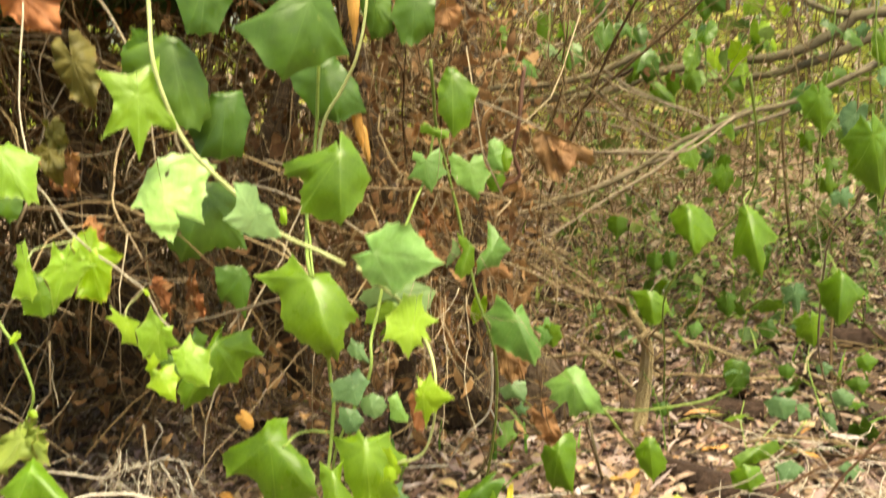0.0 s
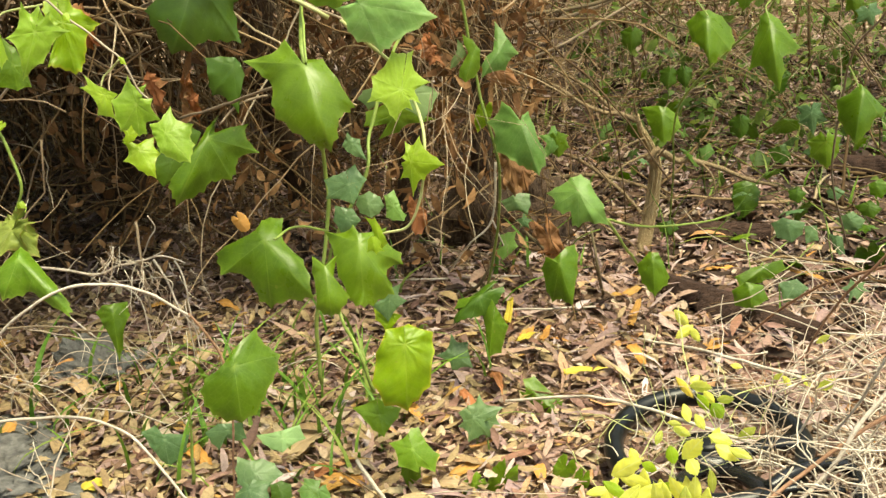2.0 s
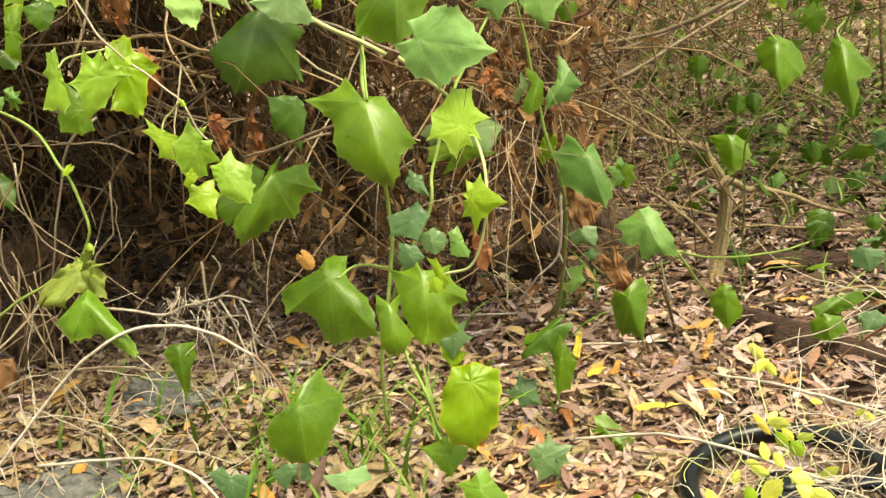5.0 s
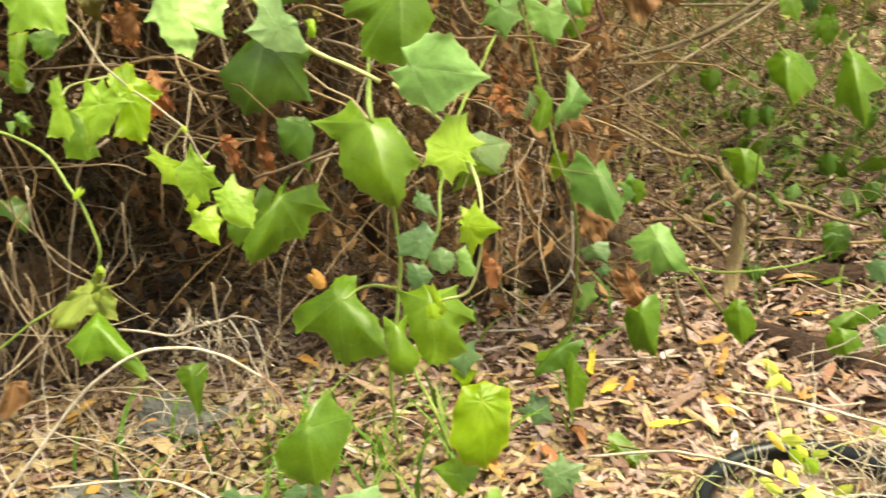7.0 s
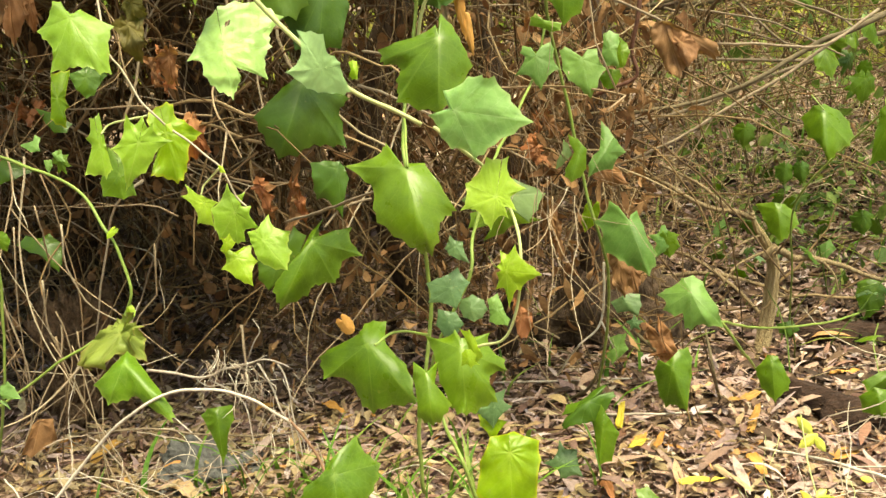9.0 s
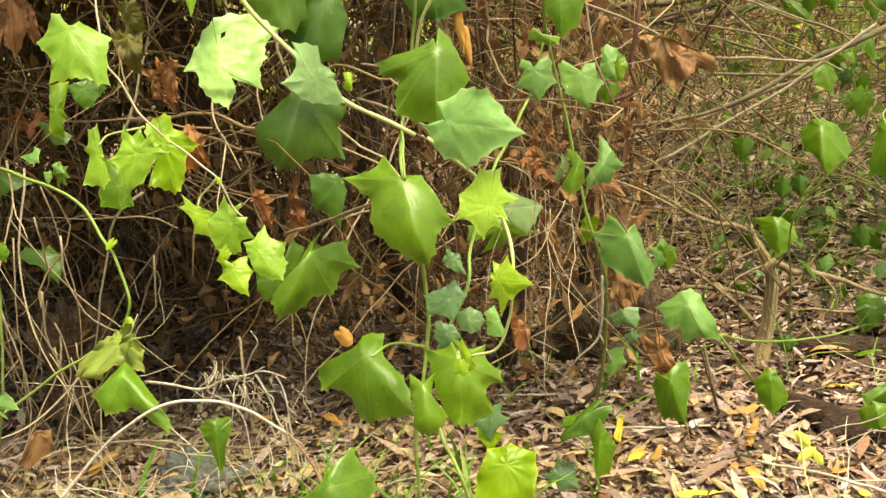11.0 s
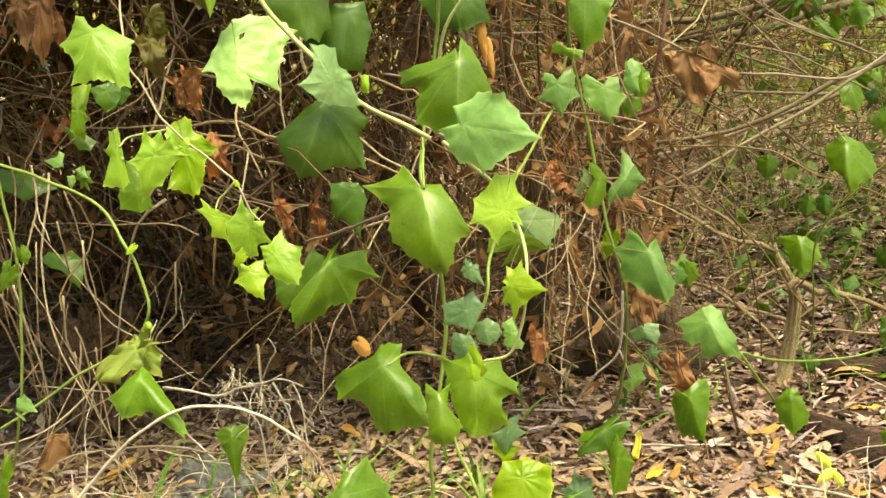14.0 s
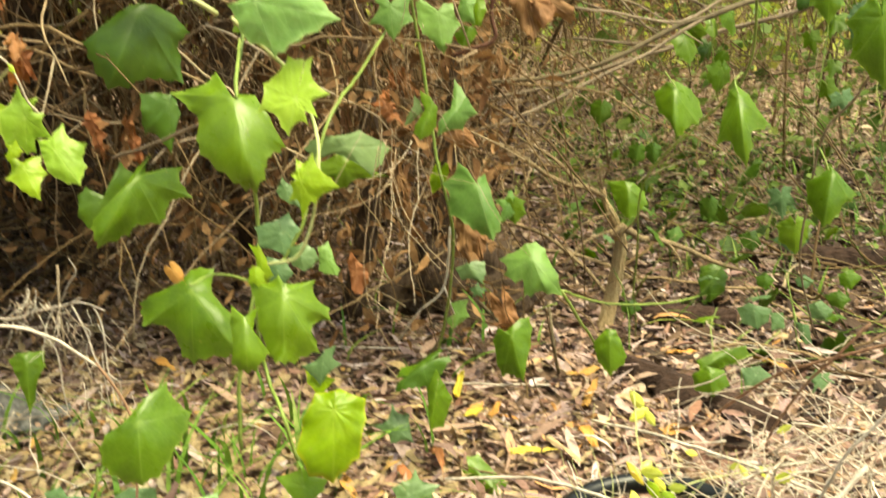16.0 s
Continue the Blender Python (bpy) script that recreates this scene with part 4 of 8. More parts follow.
leaf(vine_a, (0.080, 0.660, 0.694), (0.103, 0.658, 0.692), None, [(-174, 0.14), (-160, 0.31), (-124, 0.30), (-111, 0.62), (-101, 0.51), (-86, 0.48), (-76, 0.79), (-60, 0.59), (-36, 0.58), (-14, 0.78), (0, 1.00), (9, 0.79), (25, 0.63), (48, 0.68), (56, 0.58), (73, 0.80), (80, 1.02), (83, 0.70), (89, 0.48), (104, 0.49), (115, 0.60), (125, 0.31), (167, 0.28)], LIME, 0.2, 0.2)
leaf(vine_a, (0.055, 0.665, 0.640), (0.052, 0.666, 0.653), None, [(-171, 0.78), (-151, 0.57), (-72, 0.25), (-20, 0.64), (-18, 1.29), (-6, 1.01), (0, 1.00), (3, 1.08), (27, 0.50), (142, 0.59)], LIME, 0.5, 0.3)
leaf(vine_a, (0.052, 0.660, 0.636), (0.053, 0.659, 0.630), None, [(-153, 0.95), (-99, 0.93), (-51, 0.86), (-48, 1.45), (-29, 1.00), (-3, 1.17), (0, 1.00), (27, 0.68), (52, 1.20), (77, 0.74), (139, 0.87), (172, 1.02)], LIME, 0.4, 0.3)
leaf(vine_a, (-0.017, 0.700, 0.824), (-0.015, 0.698, 0.815), None, [(-172, 0.38), (-125, 0.41), (-28, 0.49), (-4, 0.97), (0, 1.00), (19, 0.97), (39, 0.77), (46, 0.35), (140, 0.44)], LIME, 0.7, 1.0)

vine_b = thing("hanging_vine", (-0.42, 0.9, 0.95), "pinkish vine shoot with pale lime toothed leaves", "vine", "ivy vines")
stem(vine_b, "stem", [(-0.345, 1.050, 1.000), (-0.340, 1.000, 0.904), (-0.322, 0.960, 0.862), (-0.305, 0.930, 0.830), (-0.290, 0.920, 0.815), (-0.279, 0.915, 0.798), (-0.270, 0.910, 0.785), (-0.253, 0.900, 0.773), (-0.242, 0.900, 0.762), (-0.224, 0.895, 0.751), (-0.207, 0.890, 0.737), (-0.194, 0.885, 0.728), (-0.186, 0.880, 0.717), (-0.180, 0.880, 0.702), (-0.172, 0.880, 0.693)], 0.0011, 0.0009, VINE_PINK)

stem(vine_b, "leaf_stalk", [(-0.267, 0.912, 0.772), (-0.289, 0.910, 0.769), (-0.302, 0.905, 0.766), (-0.303, 0.892, 0.760)], 0.0011, 0.0009, VINE_PALE)
stem(vine_b, "leaf_stalk", [(-0.196, 0.890, 0.726), (-0.207, 0.892, 0.716), (-0.214, 0.892, 0.710), (-0.216, 0.888, 0.702)], 0.0010, 0.0008, VINE_PALE)
stem(vine_b, "leaf_stalk", [(-0.315, 0.950, 0.841), (-0.318, 0.930, 0.858), (-0.322, 0.915, 0.864), (-0.324, 0.904, 0.864)], 0.0011, 0.0009, VINE)
leaf(vine_b, (-0.320, 0.900, 0.862), (-0.291, 0.884, 0.812), None, [(-177, 0.13), (-122, 0.06), (-105, 0.20), (-64, 0.36), (-51, 0.65), (-37, 0.65), (-19, 0.81), (-8, 1.08), (0, 1.00), (3, 0.87), (12, 0.81), (21, 0.78), (30, 0.84), (43, 0.90), (45, 0.74), (48, 0.61), (59, 0.50), (75, 0.50), (91, 0.51), (103, 0.34), (136, 0.30), (163, 0.36), (180, 0.28)], MID, 0.25, 0.3)
leaf(vine_b, (-0.347, 0.905, 0.793), (-0.341, 0.902, 0.765), None, [(-178, 0.77), (-155, 0.87), (-140, 0.98), (-63, 0.25), (-37, 0.48), (-14, 0.47), (-6, 0.75), (0, 1.00), (18, 0.85), (32, 0.71), (60, 0.26), (168, 0.40)], YELLOW, 0.5, 0.4)
leaf(vine_b, (-0.346, 0.960, 0.805), (-0.346, 0.955, 0.785), None, [(-170, 0.47), (-109, 0.70), (-64, 0.70), (-23, 0.91), (0, 1.00), (35, 0.74), (98, 0.81)], DARK, 0.3, 0.3)
leaf(vine_b, (-0.263, 0.880, 0.753), (-0.277, 0.871, 0.712), None, [(-163, 0.34), (-160, 0.51), (-138, 0.37), (-119, 0.47), (-108, 0.67), (-99, 0.49), (-79, 0.39), (-51, 0.45), (-27, 0.62), (-11, 0.70), (-4, 0.88), (0, 1.00), (4, 0.82), (26, 0.50), (52, 0.49), (60, 0.58), (71, 0.39), (107, 0.34), (128, 0.46), (143, 0.62), (145, 0.44), (155, 0.35), (174, 0.53)], BRIGHT, 0.2, 0.3)
leaf(vine_b, (-0.255, 0.920, 0.754), (-0.247, 0.913, 0.708), None, [(-166, 0.62), (-154, 0.58), (-139, 0.37), (-115, 0.44), (-93, 0.51), (-79, 0.69), (-67, 0.58), (-51, 0.49), (-28, 0.65), (-16, 0.82), (-7, 0.96), (0, 1.00), (11, 0.89), (24, 0.85), (32, 0.89), (34, 0.67), (37, 0.41), (91, 0.24), (136, 0.44), (152, 0.51), (172, 0.54)], YELLOW, 0.25, 0.3)
leaf(vine_b, (-0.305, 0.890, 0.751), (-0.301, 0.885, 0.720), None, [(-178, 0.80), (-171, 0.92), (-166, 0.65), (-146, 0.28), (-53, 0.22), (-24, 0.47), (-16, 0.79), (-10, 0.82), (0, 1.00), (3, 0.88), (20, 0.90), (35, 0.95), (95, 0.21), (125, 0.42), (151, 0.41), (166, 0.61), (170, 0.79)], BRIGHT, 0.4, 0.2)
leaf(vine_b, (-0.332, 0.970, 0.709), (-0.329, 0.964, 0.685), None, [(-166, 0.69), (-86, 0.42), (-30, 1.04), (0, 1.00), (44, 1.08), (72, 0.82), (112, 0.68), (166, 1.16)], GREEN, 0.3, 0.3)
leaf(vine_b, (-0.212, 0.885, 0.696), (-0.213, 0.883, 0.677), None, [(-91, 0.61), (-43, 0.42), (-25, 0.81), (-20, 1.20), (0, 1.00), (21, 1.03), (33, 0.61), (91, 0.63), (108, 1.15), (122, 0.86), (137, 1.28), (144, 0.54), (166, 0.37)], BRIGHT, 0.3, 0.3)
leaf(vine_b, (-0.183, 0.880, 0.688), (-0.198, 0.874, 0.665), None, [(-177, 0.43), (-166, 0.26), (-140, 0.55), (-110, 0.45), (-92, 0.66), (-86, 0.94), (-68, 0.67), (-53, 0.67), (-48, 0.99), (-33, 1.02), (-17, 0.83), (0, 1.00), (22, 0.82), (69, 0.76), (91, 0.59), (119, 0.67), (137, 0.95), (140, 0.64), (156, 0.54), (178, 0.72)], BRIGHT, 0.2, 0.3)
leaf(vine_b, (-0.157, 0.870, 0.665), (-0.135, 0.863, 0.639), None, [(-166, 0.31), (-146, 0.44), (-129, 0.68), (-110, 0.45), (-84, 0.49), (-68, 0.73), (-50, 0.66), (-34, 0.67), (-28, 0.81), (-12, 0.87), (0, 1.00), (15, 0.84), (35, 0.63), (51, 0.53), (66, 0.39), (119, 0.31), (157, 0.44)], BRIGHT, 0.2, 0.3)
leaf(vine_b, (-0.178, 0.860, 0.652), (-0.164, 0.854, 0.628), None, [(-171, 0.19), (-122, 0.39), (-103, 0.62), (-78, 0.44), (-51, 0.64), (-28, 0.57), (-9, 0.73), (0, 1.00), (14, 0.81), (33, 0.63), (63, 0.49), (84, 0.61), (96, 0.36), (137, 0.39), (145, 0.59), (167, 0.36)], LIME, 0.2, 0.3)
leaf(vine_b, (-0.184, 0.855, 0.667), (-0.185, 0.854, 0.659), None, [(-166, 1.15), (-134, 0.76), (-94, 0.99), (-47, 0.84), (0, 1.00), (44, 0.90), (86, 0.31), (129, 0.90), (161, 0.50)], LIME, 0.3, 0.3)
leaf(vine_b, (-0.240, 0.895, 0.762), (-0.237, 0.894, 0.758), None, [(-129, 1.03), (-61, 0.71), (0, 1.00), (75, 0.70), (170, 0.97)], LIME, 0.4, 0.4)
leaf(vine_b, (-0.188, 0.875, 0.728), (-0.185, 0.874, 0.724), None, [(-114, 0.45), (-4, 1.17), (0, 1.00), (53, 0.74), (168, 0.87)], LIME, 0.4, 0.4)

# ---- climbing vine with broad mature leaves ----
vine_c = thing("climbing_vine", (-0.08, 1.3, 0.0), "climbing vine with broad dark green angular leaves", "vine", "ivy vines")
stem(vine_c, "stem", [(-0.132, 1.300, 0.193), (-0.133, 1.300, 0.270), (-0.122, 1.300, 0.342), (-0.108, 1.320, 0.445), (-0.108, 1.320, 0.514), (-0.109, 1.250, 0.653), (-0.129, 1.350, 0.701), (-0.116, 1.400, 0.805), (-0.102, 1.400, 0.917), (-0.088, 1.450, 1.057)], 0.0028, 0.0024, VINE)
stem(vine_c, "stem", [(-0.059, 1.300, 0.181), (-0.079, 1.300, 0.247), (-0.113, 1.370, 0.272), (-0.117, 1.360, 0.367), (-0.061, 1.370, 0.476), (-0.057, 1.400, 0.528), (-0.032, 1.450, 0.615), (-0.021, 1.600, 0.643), (0.006, 1.750, 0.707), (0.022, 1.780, 0.776)], 0.0026, 0.0022, VINE)
stem(vine_c, "stem", [(-0.118, 1.400, 0.768), (-0.101, 1.400, 0.834), (-0.069, 1.400, 0.882), (-0.042, 1.400, 0.941), (-0.026, 1.420, 1.037), (-0.013, 1.450, 1.214)], 0.0024, 0.0020, VINE_PALE)
stem(vine_c, "leaf_stalk", [(-0.354, 1.500, 0.529), (-0.268, 1.400, 0.567), (-0.154, 1.250, 0.623), (-0.091, 1.180, 0.648)], 0.0022, 0.0018, TWIG)
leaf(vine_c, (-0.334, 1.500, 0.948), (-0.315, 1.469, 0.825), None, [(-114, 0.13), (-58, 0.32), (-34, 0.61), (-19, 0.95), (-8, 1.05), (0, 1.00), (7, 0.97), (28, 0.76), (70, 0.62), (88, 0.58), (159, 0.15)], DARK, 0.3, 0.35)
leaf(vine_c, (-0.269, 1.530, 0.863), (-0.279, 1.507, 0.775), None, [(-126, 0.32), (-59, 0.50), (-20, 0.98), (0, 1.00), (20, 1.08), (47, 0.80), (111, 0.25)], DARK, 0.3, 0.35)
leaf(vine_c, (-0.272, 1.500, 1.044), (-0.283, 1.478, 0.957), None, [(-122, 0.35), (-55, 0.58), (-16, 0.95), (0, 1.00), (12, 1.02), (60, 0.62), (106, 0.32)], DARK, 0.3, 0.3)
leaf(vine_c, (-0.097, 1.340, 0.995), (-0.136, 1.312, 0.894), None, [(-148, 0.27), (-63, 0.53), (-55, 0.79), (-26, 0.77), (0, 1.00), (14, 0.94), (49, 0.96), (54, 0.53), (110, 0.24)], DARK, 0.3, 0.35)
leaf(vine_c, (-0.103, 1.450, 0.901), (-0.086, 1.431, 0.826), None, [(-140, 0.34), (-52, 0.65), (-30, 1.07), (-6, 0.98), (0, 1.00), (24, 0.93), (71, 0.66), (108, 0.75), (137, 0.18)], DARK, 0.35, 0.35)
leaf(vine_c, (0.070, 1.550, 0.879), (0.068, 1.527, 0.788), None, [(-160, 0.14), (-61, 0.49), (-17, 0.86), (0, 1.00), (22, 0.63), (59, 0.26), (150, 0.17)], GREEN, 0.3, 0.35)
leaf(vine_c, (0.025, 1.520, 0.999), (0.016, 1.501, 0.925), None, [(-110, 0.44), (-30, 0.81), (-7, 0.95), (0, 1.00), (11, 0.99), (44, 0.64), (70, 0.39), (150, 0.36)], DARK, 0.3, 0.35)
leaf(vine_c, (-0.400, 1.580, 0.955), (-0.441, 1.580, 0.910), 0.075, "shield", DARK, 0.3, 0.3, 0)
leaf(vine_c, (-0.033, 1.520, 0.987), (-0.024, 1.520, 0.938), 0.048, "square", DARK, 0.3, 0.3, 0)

stem(vine_c, "leaf_stalk", [(-0.117, 1.300, 0.714), (-0.100, 1.220, 0.691), (-0.092, 1.180, 0.665)], 0.0018, 0.0015, VINE)
stem(vine_c, "leaf_stalk", [(-0.110, 1.300, 0.421), (-0.126, 1.200, 0.462), (-0.136, 1.130, 0.471)], 0.0018, 0.0015, VINE)
stem(vine_c, "leaf_stalk", [(-0.213, 1.500, 0.773), (-0.126, 1.400, 0.769), (-0.068, 1.330, 0.796)], 0.0020, 0.0016, TWIG)
stem(vine_c, "leaf_stalk", [(-0.207, 1.450, 0.571), (-0.241, 1.420, 0.566), (-0.266, 1.400, 0.543)], 0.0020, 0.0016, TWIG)
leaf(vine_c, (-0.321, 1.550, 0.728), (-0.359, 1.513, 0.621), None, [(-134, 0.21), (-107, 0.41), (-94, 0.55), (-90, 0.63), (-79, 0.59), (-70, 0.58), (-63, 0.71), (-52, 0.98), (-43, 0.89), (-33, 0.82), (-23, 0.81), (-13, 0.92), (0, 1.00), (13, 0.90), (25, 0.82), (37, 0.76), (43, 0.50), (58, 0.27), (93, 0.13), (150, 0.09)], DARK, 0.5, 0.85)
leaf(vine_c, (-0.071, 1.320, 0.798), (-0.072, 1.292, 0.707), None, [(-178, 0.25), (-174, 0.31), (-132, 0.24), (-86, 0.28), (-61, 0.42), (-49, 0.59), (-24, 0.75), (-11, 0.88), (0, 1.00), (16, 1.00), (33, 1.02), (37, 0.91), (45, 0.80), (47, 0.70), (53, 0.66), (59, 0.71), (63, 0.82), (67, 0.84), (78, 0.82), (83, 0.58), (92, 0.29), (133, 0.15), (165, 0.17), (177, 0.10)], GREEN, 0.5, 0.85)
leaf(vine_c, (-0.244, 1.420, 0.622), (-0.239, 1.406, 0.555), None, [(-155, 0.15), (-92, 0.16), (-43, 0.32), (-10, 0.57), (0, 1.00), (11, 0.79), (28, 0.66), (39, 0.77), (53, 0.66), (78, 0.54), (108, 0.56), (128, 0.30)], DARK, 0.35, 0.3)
leaf(vine_c, (-0.096, 1.180, 0.664), (-0.065, 1.148, 0.568), None, [(-152, 0.01), (-118, 0.08), (-87, 0.23), (-50, 0.41), (-33, 0.73), (-27, 0.73), (-19, 0.70), (-12, 0.77), (-8, 0.88), (0, 1.00), (6, 0.95), (13, 0.86), (26, 0.75), (44, 0.66), (55, 0.56), (73, 0.41), (89, 0.46), (110, 0.66), (118, 0.45), (133, 0.33), (153, 0.33), (162, 0.35)], GREEN, 0.5, 0.85)
leaf(vine_c, (-0.285, 1.400, 0.525), (-0.331, 1.365, 0.436), None, [(-178, 0.34), (-176, 0.20), (-148, 0.12), (-140, 0.33), (-134, 0.58), (-119, 0.51), (-106, 0.61), (-99, 0.73), (-87, 0.52), (-74, 0.52), (-62, 0.62), (-54, 0.65), (-34, 0.60), (-26, 0.61), (-21, 0.73), (-11, 0.83), (0, 1.00), (5, 0.93), (13, 0.84), (16, 0.75), (18, 0.55), (23, 0.19), (154, 0.13)], GREEN, 0.5, 0.85)
leaf(vine_c, (-0.360, 1.460, 0.474), (-0.376, 1.451, 0.438), None, [(-179, 1.59), (-157, 1.53), (-133, 0.88), (-30, 0.67), (0, 1.00), (32, 0.89), (84, 0.79), (114, 0.73), (180, 0.27)], DARK, 0.3, 0.3)
leaf(vine_c, (-0.220, 1.400, 0.372), (-0.148, 1.366, 0.294), None, [(-172, 0.19), (-147, 0.27), (-126, 0.32), (-100, 0.39), (-55, 0.24), (-31, 0.37), (-23, 0.57), (-12, 0.76), (0, 1.00), (8, 0.93), (24, 0.86), (33, 0.91), (43, 0.81), (48, 0.68), (63, 0.54), (82, 0.58), (90, 0.73), (105, 0.68), (114, 0.66), (121, 0.53), (134, 0.31), (172, 0.18)], GREEN, 0.5, 0.85)
leaf(vine_c, (-0.081, 1.140, 0.432), (-0.074, 1.120, 0.375), None, [(-175, 0.04), (-128, 0.33), (-33, 0.25), (-32, 0.78), (-22, 0.84), (-9, 0.97), (0, 1.00), (9, 0.94), (19, 0.85), (28, 0.50), (77, 0.28), (138, 0.34)], GREEN, 0.5, 0.85)
leaf(vine_c, (-0.042, 1.160, 0.454), (-0.037, 1.135, 0.381), None, [(-179, 0.16), (-126, 0.27), (-115, 0.50), (-98, 0.42), (-78, 0.51), (-72, 0.69), (-60, 0.77), (-47, 0.61), (-36, 0.65), (-34, 0.83), (-30, 0.98), (-20, 0.95), (-8, 1.00), (0, 1.00), (8, 0.98), (14, 0.90), (37, 0.61), (70, 0.44), (98, 0.47), (114, 0.59), (117, 0.38), (148, 0.26), (166, 0.31)], GREEN, 0.55, 0.85)
leaf(vine_c, (-0.043, 1.600, 0.536), (-0.001, 1.594, 0.494), None, [(-119, 0.34), (-95, 0.56), (-53, 1.01), (-46, 1.16), (-22, 1.02), (0, 1.00), (3, 0.63), (22, 0.35), (97, 0.28), (106, 0.50), (107, 0.83), (130, 1.02), (143, 0.88), (160, 0.56)], UNDER, 0.25, 0.2)
leaf(vine_c, (-0.050, 1.640, 0.497), (-0.079, 1.630, 0.457), None, [(-177, 0.44), (-121, 0.88), (-116, 1.38), (-106, 0.92), (-79, 0.50), (-43, 0.61), (0, 1.00), (5, 0.42), (28, 0.90), (34, 1.11), (59, 0.97), (77, 0.57), (124, 0.49)], GREEN, 0.35, 0.3)
leaf(vine_c, (-0.066, 1.300, 0.538), (-0.048, 1.297, 0.517), None, [(-159, 0.61), (-138, 0.31), (-80, 0.45), (-32, 0.43), (0, 1.00), (28, 0.60), (76, 0.44), (122, 0.47)], BLUISH, 0.2, 0.2)
leaf(vine_c, (-0.074, 1.300, 0.484), (-0.069, 1.294, 0.457), None, [(-151, 0.99), (-129, 0.77), (-94, 0.89), (-66, 0.59), (-23, 0.72), (0, 1.00), (35, 0.78), (70, 1.28), (85, 1.00), (112, 1.20), (132, 0.83), (160, 0.64)], BLUISH, 0.2, 0.25)
leaf(vine_c, (-0.054, 1.320, 0.451), (-0.050, 1.316, 0.432), None, [(-159, 0.86), (-105, 0.98), (-69, 1.15), (-32, 1.04), (0, 1.00), (52, 0.83), (102, 0.83), (139, 0.85)], BLUISH, 0.3, 0.4)
leaf(vine_c, (-0.014, 1.280, 0.460), (-0.001, 1.275, 0.441), None, [(-146, 0.91), (-118, 0.46), (-25, 0.54), (-21, 0.86), (0, 1.00), (39, 0.80), (69, 0.76), (125, 0.44), (171, 0.79)], SOFT, 0.2, 0.2)
leaf(vine_c, (-0.088, 1.340, 0.424), (-0.080, 1.336, 0.405), None, [(-122, 0.78), (-59, 0.96), (0, 1.00), (43, 0.99), (103, 0.85), (163, 1.10)], BLUISH, 0.25, 0.3)
leaf(vine_c, (-0.047, 1.420, 0.267), (-0.049, 1.413, 0.237), None, [(-176, 0.67), (-150, 1.02), (-126, 0.51), (-94, 0.84), (-35, 0.52), (-8, 0.79), (0, 1.00), (47, 0.74), (78, 0.97), (94, 0.44), (156, 0.34)], BLUISH, 0.2, 0.2)
leaf(vine_c, (-0.194, 1.107, 0.319), (-0.188, 1.092, 0.250), None, [(-155, 0.48), (-143, 0.77), (-126, 0.65), (-109, 0.69), (-95, 0.82), (-76, 0.77), (-60, 0.73), (-35, 0.78), (-16, 0.94), (0, 1.00), (15, 0.98), (31, 0.91), (44, 0.85), (60, 0.71), (75, 0.53), (85, 0.28), (127, 0.17), (179, 0.27)], GREEN, 0.45, 0.7)
leaf(vine_c, (-0.058, 1.330, 0.127), (-0.052, 1.319, 0.097), None, [(-177, 0.81), (-134, 0.60), (-97, 1.02), (-70, 0.83), (-21, 0.74), (0, 1.00), (36, 0.73), (82, 0.72), (117, 1.28), (156, 0.75)], MID, 0.34, 0.5)
leaf(vine_c, (-0.007, 1.280, 0.101), (0.002, 1.268, 0.070), None, [(-168, 0.88), (-149, 0.95), (-118, 0.66), (-74, 0.80), (-63, 1.15), (-29, 1.33), (-5, 0.75), (0, 1.00), (56, 0.90), (98, 0.70), (121, 1.01), (159, 0.59)], MID, 0.34, 0.4)
leaf(vine_c, (-0.044, 1.420, 0.243), (-0.056, 1.413, 0.223), None, [(-124, 0.61), (-53, 0.47), (-20, 0.99), (0, 1.00), (23, 0.86), (49, 1.07), (84, 1.28), (122, 0.30)], YELLOW, 0.4, 0.4)
leaf(vine_c, (-0.016, 1.330, 0.240), (-0.015, 1.309, 0.145), None, [(-167, 0.31), (-111, 0.45), (-74, 0.45), (-28, 0.74), (-11, 0.86), (0, 1.00), (20, 0.96), (41, 0.77), (74, 0.45), (131, 0.36)], YELLOW, 0.28, 0.4)

# ---- vine at the earth bank ----
vine_d = thing("trailing_vine", (-0.62, 1.4, 0.1), "looping green vine with small young leaves", "vine", "ivy vines")
stem(vine_d, "stem", [(-0.822, 1.420, 0.683), (-0.734, 1.420, 0.653), (-0.668, 1.410, 0.630), (-0.617, 1.400, 0.603), (-0.584, 1.380, 0.561), (-0.563, 1.370, 0.534), (-0.551, 1.365, 0.498), (-0.546, 1.360, 0.466), (-0.558, 1.360, 0.436), (-0.571, 1.350, 0.420), (-0.611, 1.340, 0.398), (-0.664, 1.330, 0.369), (-0.718, 1.320, 0.334), (-0.782, 1.310, 0.297)], 0.0026, 0.0020, VINE)
stem(vine_d, "stem", [(-0.702, 1.350, 1.234), (-0.679, 1.280, 0.954), (-0.675, 1.250, 0.779), (-0.675, 1.250, 0.669), (-0.668, 1.250, 0.578), (-0.673, 1.250, 0.484), (-0.696, 1.250, 0.362), (-0.736, 1.270, 0.259)], 0.0022, 0.0020, VINE)
leaf(vine_d, (-0.549, 1.355, 0.444), (-0.539, 1.350, 0.434), 0.013, "heart", LIME, 0.4, 0.4, 0)
leaf(vine_d, (-0.562, 1.365, 0.556), (-0.570, 1.360, 0.546), 0.012, "heart", LIME, 0.4, 0.4, 0)
